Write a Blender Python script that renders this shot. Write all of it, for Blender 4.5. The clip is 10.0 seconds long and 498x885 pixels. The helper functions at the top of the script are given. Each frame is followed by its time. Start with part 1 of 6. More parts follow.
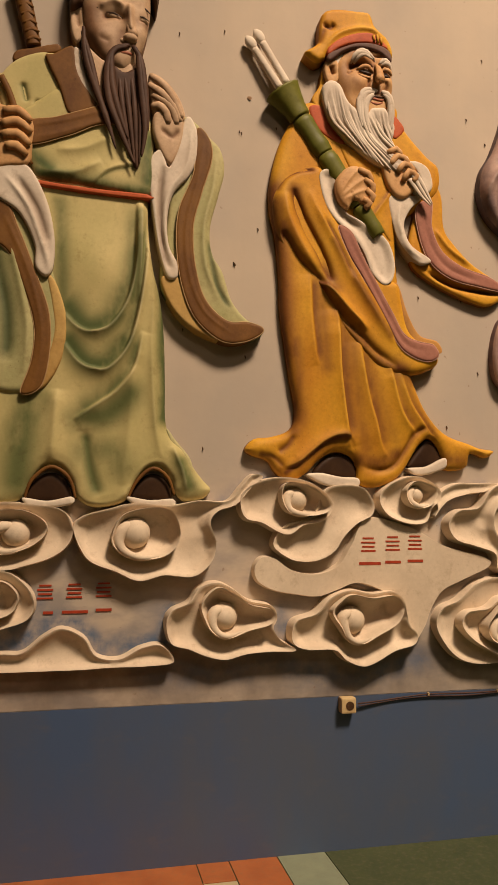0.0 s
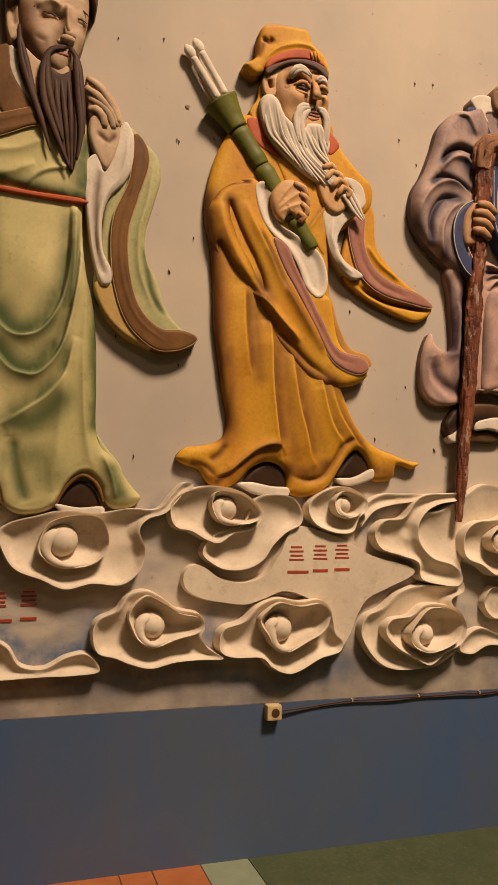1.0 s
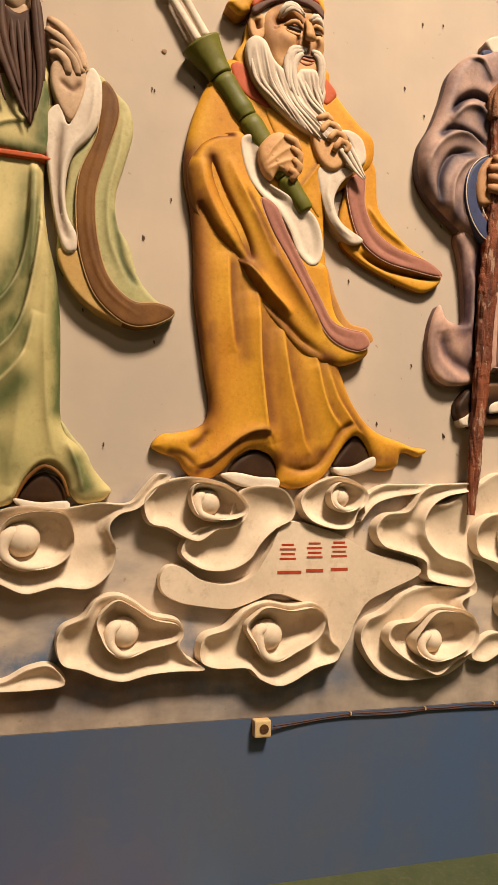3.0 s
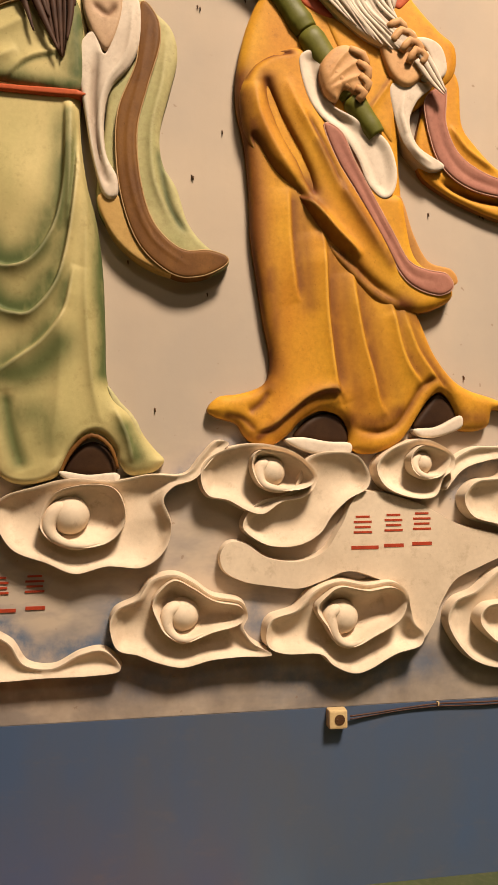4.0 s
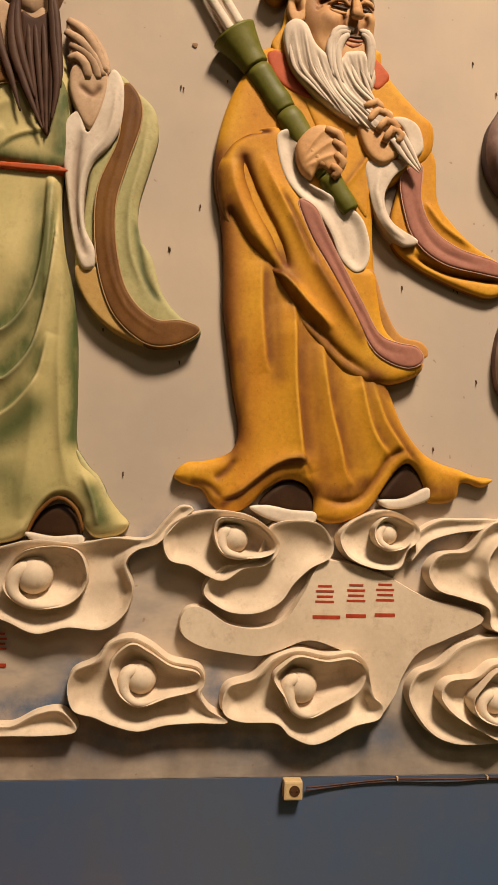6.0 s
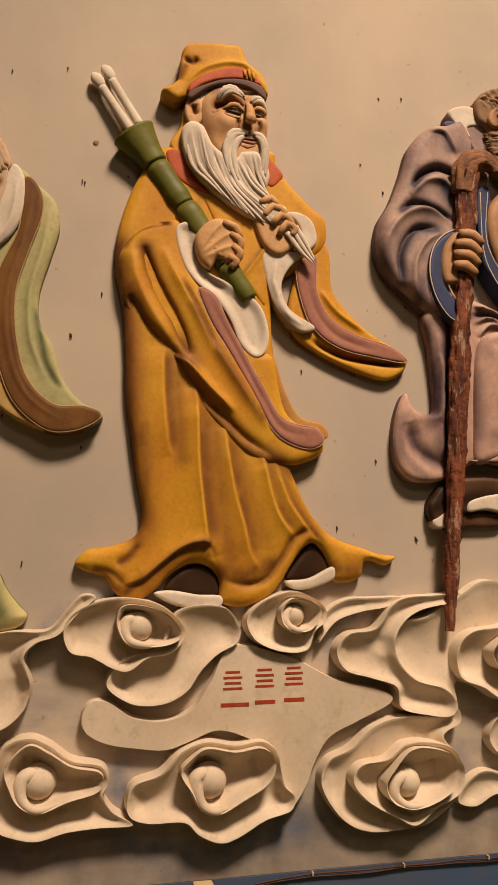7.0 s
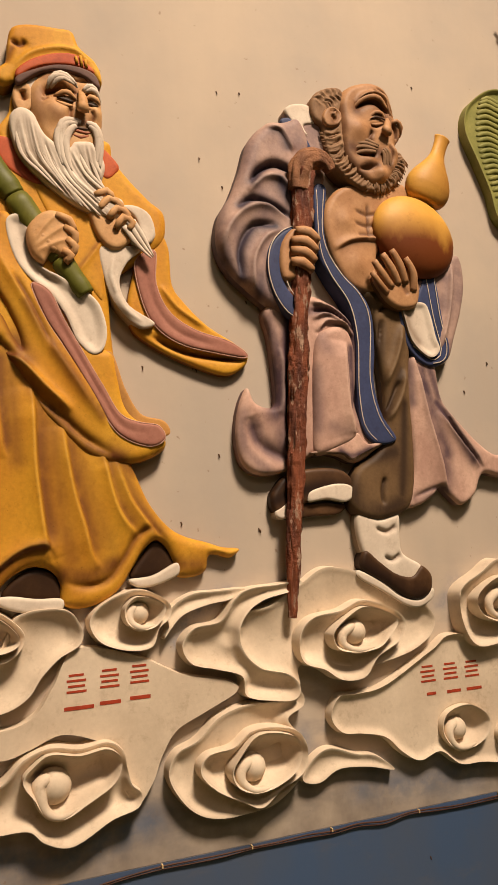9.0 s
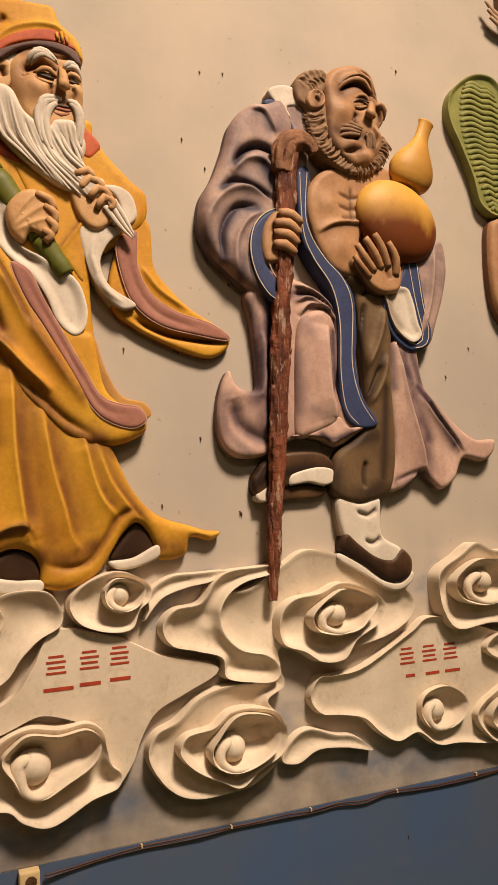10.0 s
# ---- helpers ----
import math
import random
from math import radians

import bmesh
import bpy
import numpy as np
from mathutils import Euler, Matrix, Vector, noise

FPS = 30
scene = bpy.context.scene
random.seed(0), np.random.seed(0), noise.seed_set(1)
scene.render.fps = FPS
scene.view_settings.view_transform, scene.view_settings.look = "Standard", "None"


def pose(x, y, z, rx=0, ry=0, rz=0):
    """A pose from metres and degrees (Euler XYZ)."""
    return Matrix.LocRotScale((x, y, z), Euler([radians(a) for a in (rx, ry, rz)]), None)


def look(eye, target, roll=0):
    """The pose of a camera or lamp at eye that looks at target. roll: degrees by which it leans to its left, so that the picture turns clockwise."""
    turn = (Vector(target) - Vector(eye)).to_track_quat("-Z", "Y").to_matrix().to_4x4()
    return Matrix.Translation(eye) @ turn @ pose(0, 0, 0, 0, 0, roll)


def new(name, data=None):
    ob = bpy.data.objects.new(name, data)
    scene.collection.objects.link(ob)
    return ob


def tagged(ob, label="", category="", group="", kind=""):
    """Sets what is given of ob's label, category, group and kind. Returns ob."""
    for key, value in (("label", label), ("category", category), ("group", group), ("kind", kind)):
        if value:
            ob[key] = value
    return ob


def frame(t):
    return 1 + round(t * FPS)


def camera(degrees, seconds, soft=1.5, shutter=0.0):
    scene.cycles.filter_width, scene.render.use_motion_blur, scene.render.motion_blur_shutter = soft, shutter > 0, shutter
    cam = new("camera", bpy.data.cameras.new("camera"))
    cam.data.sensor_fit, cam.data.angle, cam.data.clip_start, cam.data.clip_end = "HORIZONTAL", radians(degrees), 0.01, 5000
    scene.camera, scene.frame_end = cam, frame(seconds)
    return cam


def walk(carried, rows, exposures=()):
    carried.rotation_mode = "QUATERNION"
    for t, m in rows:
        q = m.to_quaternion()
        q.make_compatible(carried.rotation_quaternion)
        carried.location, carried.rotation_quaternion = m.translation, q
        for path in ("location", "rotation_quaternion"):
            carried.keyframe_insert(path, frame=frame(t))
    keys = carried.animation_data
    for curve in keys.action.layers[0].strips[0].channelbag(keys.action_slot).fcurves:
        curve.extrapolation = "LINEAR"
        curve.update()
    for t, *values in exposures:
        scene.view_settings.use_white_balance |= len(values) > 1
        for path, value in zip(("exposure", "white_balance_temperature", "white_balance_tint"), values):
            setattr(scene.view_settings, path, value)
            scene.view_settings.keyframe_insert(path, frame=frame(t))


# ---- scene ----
cam = camera(37.5, 10.0)
PATH = [
    (0, (-1.265, -3.15, 1.373), (-0.82, -1.214, 1.602), 0.3),
    (0.5, (-1.261, -3.165, 1.406), (-0.66, -1.271, 1.632), 0.8),
    (1, (-1.251, -3.173, 1.4), (-0.638, -1.284, 1.637), 0.8),
    (1.5, (-1.238, -3.166, 1.412), (-0.608, -1.283, 1.648), 0.7),
    (2, (-1.181, -3.102, 1.436), (-0.599, -1.201, 1.654), 0.8),
    (3.3, (-0.931, -2.794, 1.474), (-0.381, -0.878, 1.634), 0.6),
    (3.5, (-0.878, -2.727, 1.504), (-0.377, -0.793, 1.592), 0.6),
    (4, (-0.849, -2.613, 1.48), (-0.519, -0.642, 1.568), -0.3),
    (4.5, (-0.857, -2.543, 1.484), (-0.502, -0.577, 1.579), -0.4),
    (5, (-0.762, -2.574, 1.502), (-0.383, -0.612, 1.589), -0.4),
    (5.2, (-0.683, -2.607, 1.508), (-0.323, -0.642, 1.601), -0.0),
    (6.3, (-0.56, -2.713, 1.638), (-0.343, -0.742, 1.894), 1.8),
    (6.5, (-0.509, -2.715, 1.622), (-0.268, -0.757, 1.952), 1.2),
    (7, (-0.529, -2.723, 1.643), (-0.106, -0.805, 2.016), -0.3),
    (7.5, (-0.444, -2.768, 1.687), (0.157, -0.894, 2.042), -2.4),
    (8, (-0.409, -2.779, 1.689), (0.259, -0.926, 2.035), -2.9),
    (8.5, (-0.401, -2.779, 1.691), (0.311, -0.94, 2.022), -3.3),
    (9, (-0.394, -2.777, 1.692), (0.344, -0.945, 2.007), -3.4),
    (9.5, (-0.386, -2.77, 1.679), (0.379, -0.946, 1.978), -3.3),
    (10, (-0.381, -2.775, 1.669), (0.396, -0.954, 1.951), -3.3),
]
EXPOSURES = [(0, -0.05, 6500, 10), (1.0, 0.0, 6450, 10), (2.0, 0.23, 6230, 8), (3.5, 0.53, 6080, 7), (4.5, 0.48, 6030, 7), (5.2, 0.43, 6030, 7), (6.5, 0.02, 6350, 9), (7.0, -0.08, 6400, 11), (7.5, 0.0, 6250, 9), (8.5, 0.15, 6100, 8), (10, 0.2, 6000, 7)]
walk(cam, [(t, look(eye, target, roll)) for t, eye, target, roll in PATH], EXPOSURES)

# ---------------------------------------------------------------- light
world = bpy.data.worlds.new("world")
scene.world = world
world.use_nodes = True
world.node_tree.nodes["Background"].inputs["Color"].default_value = (0.9, 0.75, 0.6, 1)
world.node_tree.nodes["Background"].inputs["Strength"].default_value = 0.012


def lamp(name, eye, target, watts, width, depth, colour):
    data = bpy.data.lights.new(name, "AREA")
    data.shape, data.size, data.size_y = "RECTANGLE", width, depth
    data.energy, data.color = watts, colour
    ob = new(name, data)
    ob.matrix_world = look(eye, target)
    return ob


WARM = (1.0, 0.775, 0.575)
# main lamp, unseen, its direction inferred from shadows on the wall
lamp("unseen_lamp", (2.7, -7.2, 12.8), (0.6, 0, 2.2), 312, 2.5, 2.1, WARM).data.spread = radians(60)
# fill lamp, added and unseen, to brighten the lower wall from the front
lamp("unseen_lamp", (0.4, -8.0, 7.0), (0.4, 0.0, 0.8), 52, 1.5, 1.5, WARM)


# ---------------------------------------------------------------- materials
def material(name, rough=0.6, metal=0.0):
    m = bpy.data.materials.new(name)
    m.use_nodes = True
    nt = m.node_tree
    b = nt.nodes["Principled BSDF"]
    b.inputs["Roughness"].default_value = rough
    b.inputs["Metallic"].default_value = metal
    return m, nt, b


def noise_node(nt, scale, detail=4.0, rough=0.55, stretch=None):
    co = nt.nodes.new("ShaderNodeTexCoord")
    n = nt.nodes.new("ShaderNodeTexNoise")
    n.inputs["Scale"].default_value = scale
    n.inputs["Detail"].default_value = detail
    n.inputs["Roughness"].default_value = rough
    if stretch:
        mp = nt.nodes.new("ShaderNodeMapping")
        mp.inputs["Scale"].default_value = stretch
        nt.links.new(co.outputs["Object"], mp.inputs["Vector"])
        nt.links.new(mp.outputs["Vector"], n.inputs["Vector"])
    else:
        nt.links.new(co.outputs["Object"], n.inputs["Vector"])
    return n.outputs["Fac"]


def ramp(nt, fac, a, b):
    r = nt.nodes.new("ShaderNodeMapRange")
    r.inputs["From Min"].default_value = a
    r.inputs["From Max"].default_value = b
    nt.links.new(fac, r.inputs["Value"])
    return r.outputs["Result"]


def mix(nt, fac, c1, c2, mode="MIX", amount=None):
    mx = nt.nodes.new("ShaderNodeMix")
    mx.data_type, mx.blend_type = "RGBA", mode
    if amount is None:
        nt.links.new(fac, mx.inputs[0])
    else:
        k = nt.nodes.new("ShaderNodeMath")
        k.operation = "MULTIPLY"
        k.inputs[1].default_value = amount
        nt.links.new(fac, k.inputs[0])
        nt.links.new(k.outputs[0], mx.inputs[0])
    for i, c in ((6, c1), (7, c2)):
        if isinstance(c, tuple):
            mx.inputs[i].default_value = (*c, 1)
        else:
            nt.links.new(c, mx.inputs[i])
    return mx.outputs[2]


def relief_bump(nt, bsdf, fac, strength, distance):
    bp = nt.nodes.new("ShaderNodeBump")
    bp.inputs["Strength"].default_value = strength
    bp.inputs["Distance"].default_value = distance
    nt.links.new(fac, bp.inputs["Height"])
    nt.links.new(bp.outputs["Normal"], bsdf.inputs["Normal"])


def paint(name, c1, c2, scale=5.0, rough=0.68, wear=None, wear_amount=0.2, stretch=None, bump=0.2, tone=None, chips=None, grain=0.4):
    """Brush-painted plaster: two mingled tones, fine mottling, worn light crests, and a dark second tone: sprayed
    paint, and shade put into the colour.
    """
    m, nt, b = material(name, rough)
    b.inputs["Specular IOR Level"].default_value = 0.2
    big = ramp(nt, noise_node(nt, scale, 4.0, 0.55, stretch), 0.34, 0.66)
    fine = noise_node(nt, 60.0, 5.0, 0.7)
    col = mix(nt, big, c1, c2)
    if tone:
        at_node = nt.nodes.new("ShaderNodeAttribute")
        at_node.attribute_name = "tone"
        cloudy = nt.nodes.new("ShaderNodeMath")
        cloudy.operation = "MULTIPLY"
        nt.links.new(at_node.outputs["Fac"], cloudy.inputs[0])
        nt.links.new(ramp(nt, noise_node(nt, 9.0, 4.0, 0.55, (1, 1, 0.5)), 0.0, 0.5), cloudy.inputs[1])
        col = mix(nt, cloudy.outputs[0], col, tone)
    if chips:
        col = mix(nt, ramp(nt, noise_node(nt, 30.0, 4.0, 0.6, (1, 1, 0.35)), 0.56, 0.62), col, chips, "MIX", 0.8)
    col = mix(nt, ramp(nt, fine, 0.35, 0.75), col, (0.52, 0.47, 0.42), "MULTIPLY", grain)
    speck = ramp(nt, noise_node(nt, 75.0, 2.0, 0.5), 0.72, 0.76)
    col = mix(nt, speck, col, (0.30, 0.25, 0.2), "MULTIPLY", grain)
    dirt = ramp(nt, noise_node(nt, 17.0, 5.0, 0.7), 0.56, 0.74)
    col = mix(nt, dirt, col, (0.5, 0.42, 0.34), "MULTIPLY", 0.45)
    g = nt.nodes.new("ShaderNodeNewGeometry")
    light = wear or tuple(min(0.85, c * 1.25 + 0.07) for c in c1)
    col = mix(nt, ramp(nt, g.outputs["Pointiness"], 0.52, 0.60), col, light, "MIX", wear_amount)
    nt.links.new(col, b.inputs["Base Color"])
    relief_bump(nt, b, noise_node(nt, 45.0, 6.0, 0.7), bump, 0.003 if bump < 0.9 else 0.012)
    return m


YELLOW = paint("ochre_yellow_paint", (0.67, 0.345, 0.022), (0.55, 0.235, 0.015), 5.0, 0.6, (0.72, 0.46, 0.09), 0.35, (1, 1, 0.4), tone=(0.155, 0.048, 0.012))
PINK = paint("dusty_pink_paint", (0.39, 0.17, 0.115), (0.32, 0.13, 0.09), 6.0, 0.65, (0.46, 0.23, 0.16), 0.2)
WHITE = paint("off_white_paint", (0.74, 0.63, 0.50), (0.60, 0.49, 0.38), 6.0, grain=0.22, tone=(0.30, 0.22, 0.16))
GREEN = paint("pale_green_paint", (0.62, 0.505, 0.225), (0.47, 0.40, 0.165), 4.5, 0.62, (0.72, 0.64, 0.42), 0.3, (1, 1, 0.5), grain=0.2, tone=(0.085, 0.11, 0.035))
GREEN_DEEP = paint("moss_green_paint", (0.36, 0.345, 0.15), (0.48, 0.42, 0.20), 5.0, 0.62, (0.6, 0.55, 0.36), 0.3, tone=(0.06, 0.08, 0.03))
BROWN = paint("brown_paint", (0.20, 0.088, 0.018), (0.13, 0.052, 0.011), 9.0, 0.6, (0.36, 0.21, 0.09), 0.25, (1, 1, 0.5))
TAN = paint("tan_paint", (0.55, 0.36, 0.12), (0.46, 0.27, 0.08), 5.0)
RED = paint("red_paint", (0.50, 0.10, 0.026), (0.41, 0.07, 0.02), 8.0, 0.6, (0.55, 0.14, 0.04), 0.2)
PURPLE = paint("grey_purple_paint", (0.15, 0.08, 0.06), (0.10, 0.055, 0.045), 8.0)
SKIN = paint("flesh_paint", (0.62, 0.36, 0.155), (0.53, 0.28, 0.11), 10.0, 0.58, (0.70, 0.48, 0.28), 0.2, tone=(0.22, 0.09, 0.035))
SKIN_DARK = paint("tanned_flesh_paint", (0.48, 0.26, 0.12), (0.38, 0.19, 0.082), 9.0, 0.55, (0.52, 0.32, 0.18), 0.2, tone=(0.13, 0.055, 0.025))
SKIN_PALE = paint("pale_flesh_paint", (0.58, 0.40, 0.25), (0.48, 0.31, 0.18), 9.0, 0.58, tone=(0.20, 0.10, 0.05))
LIPS = paint("lip_paint", (0.36, 0.12, 0.06), (0.28, 0.085, 0.04), 9.0, 0.5)
BEARD_DARK = paint("dark_hair_paint", (0.055, 0.026, 0.016), (0.10, 0.05, 0.03), 10.0, 0.6, (0.2, 0.11, 0.065), 0.3)
HAIR_BROWN = paint("brown_hair_paint", (0.30, 0.175, 0.09), (0.21, 0.115, 0.058), 12.0, 0.7, (0.36, 0.23, 0.13), 0.3)
SHOE = paint("dark_shoe_paint", (0.032, 0.014, 0.006), (0.055, 0.026, 0.010), 8.0, 0.5, (0.12, 0.07, 0.04), 0.1)
SHOE_BROWN = paint("brown_shoe_paint", (0.125, 0.062, 0.026), (0.06, 0.028, 0.012), 8.0, 0.5, (0.2, 0.12, 0.06), 0.15, tone=(0.02, 0.009, 0.005))
MAUVE = paint("mauve_paint", (0.48, 0.32, 0.25), (0.25, 0.165, 0.15), 7.0, 0.6, (0.52, 0.40, 0.33), 0.4, tone=(0.048, 0.036, 0.052))
ROSE = paint("rose_mauve_paint", (0.68, 0.44, 0.33), (0.47, 0.28, 0.21), 7.0, 0.6, (0.6, 0.45, 0.36), 0.35, (1, 1, 0.5), tone=(0.085, 0.05, 0.062))
BLUE = paint("navy_blue_paint", (0.036, 0.045, 0.10), (0.048, 0.060, 0.135), 7.0, 0.55, (0.16, 0.18, 0.28), 0.2)
TROUSER = paint("umber_paint", (0.20, 0.12, 0.054), (0.12, 0.068, 0.030), 5.0, 0.6, (0.32, 0.22, 0.12), 0.3, tone=(0.045, 0.024, 0.012))
BAMBOO = paint("bamboo_green_paint", (0.115, 0.115, 0.014), (0.16, 0.15, 0.022), 7.0, 0.5, (0.3, 0.27, 0.09), 0.2, tone=(0.03, 0.035, 0.006))
LEAF = paint("leaf_green_paint", (0.30, 0.28, 0.075), (0.20, 0.20, 0.05), 7.0, 0.6, (0.36, 0.34, 0.13), 0.3)
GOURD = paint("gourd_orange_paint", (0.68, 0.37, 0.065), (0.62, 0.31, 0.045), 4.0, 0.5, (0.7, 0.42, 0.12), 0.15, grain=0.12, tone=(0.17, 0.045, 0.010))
BARK_TOP = paint("brown_bark_paint", (0.36, 0.165, 0.075), (0.19, 0.08, 0.036), 16.0, 0.65, (0.45, 0.30, 0.18), 0.8, (1, 1, 0.3), 1.0)
BARK = paint("red_brown_bark_paint", (0.29, 0.085, 0.034), (0.10, 0.03, 0.016), 22.0, 0.65, (0.58, 0.38, 0.25), 0.9, (1, 1, 0.22), 1.0, chips=(0.46, 0.30, 0.20))
CLOUD = paint("cream_cloud_paint", (0.72, 0.585, 0.43), (0.60, 0.475, 0.34), 5.0, 0.7, (0.80, 0.68, 0.53), 0.35, grain=0.18)
CREAM_PLASTIC = paint("cream_plastic", (0.60, 0.44, 0.22), (0.55, 0.38, 0.18), 20.0, 0.4, bump=0.03)
CABLE = paint("brown_cable", (0.09, 0.035, 0.02), (0.06, 0.025, 0.015), 30.0, 0.5, wear_amount=0.1)
PINK_LIGHT = paint("light_pink_paint", (0.60, 0.36, 0.26), (0.50, 0.28, 0.20), 12.0)
TAN_LIGHT = paint("light_tan_paint", (0.50, 0.33, 0.16), (0.42, 0.26, 0.12), 12.0)
LINING = paint("orange_tan_paint", (0.58, 0.30, 0.075), (0.48, 0.22, 0.05), 5.0, tone=(0.20, 0.075, 0.02))
LETTER = paint("red_letter_paint", (0.42, 0.055, 0.02), (0.34, 0.045, 0.018), 40.0, 0.6, wear_amount=0.0, bump=0.05)


def plaster_material():
    m, nt, b = material("painted_plaster_wall", 0.8)
    b.inputs["Specular IOR Level"].default_value = 0.12
    big = ramp(nt, noise_node(nt, 1.1, 5.0, 0.6), 0.36, 0.62)
    col = mix(nt, big, (0.53, 0.426, 0.321), (0.44, 0.367, 0.295))
    streak = ramp(nt, noise_node(nt, 3.0, 5.0, 0.6, (2.2, 1.0, 0.35)), 0.45, 0.75)
    col = mix(nt, streak, col, (0.46, 0.36, 0.27), "MIX", 0.35)
    # faded blue-grey brushwork and grime in the cloud belt, from the dado up to the feet
    co = nt.nodes.new("ShaderNodeTexCoord")
    sep = nt.nodes.new("ShaderNodeSeparateXYZ")
    nt.links.new(co.outputs["Object"], sep.inputs["Vector"])
    belt = nt.nodes.new("ShaderNodeMath")
    belt.operation = "MULTIPLY"
    nt.links.new(ramp(nt, sep.outputs["Z"], 1.75, 1.05), belt.inputs[0])
    nt.links.new(ramp(nt, noise_node(nt, 5.0, 4.0, 0.6, (0.7, 1, 1.4)), 0.46, 0.62), belt.inputs[1])
    col = mix(nt, belt.outputs[0], col, (0.19, 0.18, 0.185), "MIX", 0.55)
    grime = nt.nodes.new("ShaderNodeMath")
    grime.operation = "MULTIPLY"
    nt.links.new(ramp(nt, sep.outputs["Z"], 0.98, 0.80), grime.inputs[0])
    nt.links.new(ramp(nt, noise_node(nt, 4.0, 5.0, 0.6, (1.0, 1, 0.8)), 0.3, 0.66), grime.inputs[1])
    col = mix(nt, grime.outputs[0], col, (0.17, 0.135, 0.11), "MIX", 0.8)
    sprayed = nt.nodes.new("ShaderNodeAttribute")
    sprayed.attribute_name = "tone"
    patchy = nt.nodes.new("ShaderNodeMath")
    patchy.operation = "MULTIPLY"
    nt.links.new(sprayed.outputs["Fac"], patchy.inputs[0])
    nt.links.new(ramp(nt, noise_node(nt, 11.0, 5.0, 0.65), 0.25, 0.6), patchy.inputs[1])
    col = mix(nt, patchy.outputs[0], col, (0.085, 0.125, 0.20))
    fleck = ramp(nt, noise_node(nt, 30.0, 3.0, 0.5), 0.70, 0.74)
    col = mix(nt, fleck, col, (0.22, 0.14, 0.09), "MIX", 0.5)
    nt.links.new(col, b.inputs["Base Color"])
    relief_bump(nt, b, noise_node(nt, 7.0, 5.0, 0.55), 0.16, 0.010)
    return m


def dado_material():
    m, nt, b = material("blue_grey_gloss_paint", 0.4)
    big = ramp(nt, noise_node(nt, 1.6, 4.0, 0.6, (1.3, 1, 0.6)), 0.35, 0.65)
    col = mix(nt, big, (0.082, 0.098, 0.138), (0.060, 0.096, 0.180))
    scuff = ramp(nt, noise_node(nt, 6.0, 6.0, 0.7, (1.0, 1, 2.5)), 0.56, 0.72)
    col = mix(nt, scuff, col, (0.14, 0.12, 0.11), "MIX", 0.25)
    nt.links.new(col, b.inputs["Base Color"])
    relief_bump(nt, b, noise_node(nt, 11.0, 5.0, 0.6), 0.15, 0.006)
    return m


def floor_material(name, c1, c2, rough=0.35):
    m, nt, b = material(name, rough)
    col = mix(nt, ramp(nt, noise_node(nt, 9.0, 5.0, 0.6), 0.35, 0.65), c1, c2)
    col = mix(nt, ramp(nt, noise_node(nt, 45.0, 4.0, 0.6), 0.5, 0.7), col, (0.2, 0.16, 0.1), "MIX", 0.25)
    nt.links.new(col, b.inputs["Base Color"])
    relief_bump(nt, b, noise_node(nt, 30.0, 4.0, 0.6), 0.1, 0.003)
    return m


PLASTER = plaster_material()
# grey of the unseen walls, kept dark to cut bounced fill
BARE = paint("unseen_wall_grey", (0.22, 0.20, 0.18), (0.18, 0.165, 0.15), 1.2, 0.8, wear_amount=0.0)
DADO = dado_material()
FLOOR_GREEN = floor_material("green_floor_tile", (0.052, 0.064, 0.022), (0.068, 0.078, 0.028))
FLOOR_ORANGE = floor_material("orange_floor_tile", (0.42, 0.13, 0.035), (0.34, 0.095, 0.025))
FLOOR_GREY = floor_material("grey_green_floor_tile", (0.25, 0.27, 0.17), (0.21, 0.23, 0.15))
FLOOR_CREAM = floor_material("cream_floor_tile", (0.5, 0.4, 0.22), (0.44, 0.35, 0.2))


# ---------------------------------------------------------------- sculpting tools
def spline(points, closed=False, step=0.012):
    """A smooth line through the points, sampled at even steps; a doubled point is a corner."""
    p = [np.array(q, float) for q in points]
    n, out = len(p), []
    for i in range(n if closed else n - 1):
        if closed:
            a, b, c, d = p[i - 1], p[i], p[(i + 1) % n], p[(i + 2) % n]
        else:
            a, b, c, d = p[max(i - 1, 0)], p[i], p[i + 1], p[min(i + 2, n - 1)]
        ln = float(np.linalg.norm(c - b))
        if ln < 1e-6:
            continue
        m = max(2, int(ln / step))
        for k in range(m):
            t = k / m
            out.append(0.5 * (2 * b + (c - a) * t + (2 * a - 5 * b + 4 * c - d) * t * t + (3 * b - a - 3 * c + d) * t ** 3))
    if not closed:
        out.append(p[-1])
    return np.array(out)


def distance(pts, line, closed=False):
    """Distance of each point to a line, on which side of it (left: +1), and how far along it."""
    a = line
    b = np.roll(line, -1, 0) if closed else line[1:]
    a = a[: len(b)]
    best = np.full(len(pts), 1e9)
    side = np.ones(len(pts))
    share = np.zeros(len(pts))
    for s in range(0, len(pts), 4000):
        q = pts[s:s + 4000, None, :]
        ab = (b - a)[None]
        t = np.clip(((q - a[None]) * ab).sum(2) / np.maximum((ab ** 2).sum(2), 1e-12), 0, 1)
        v = q - (a[None] + t[..., None] * ab)
        d = np.hypot(v[..., 0], v[..., 1])
        i = d.argmin(1)
        r = np.arange(len(i))
        best[s:s + 4000] = d[r, i]
        side[s:s + 4000] = np.sign(ab[0, i, 0] * v[r, i, 1] - ab[0, i, 1] * v[r, i, 0])
        share[s:s + 4000] = (i + t[r, i]) / len(b)
    return best, side, share


def inside(pts, poly):
    x, y = pts[:, 0], pts[:, 1]
    ok = np.zeros(len(pts), bool)
    x1, y1 = poly[:, 0], poly[:, 1]
    x2, y2 = np.roll(x1, -1), np.roll(y1, -1)
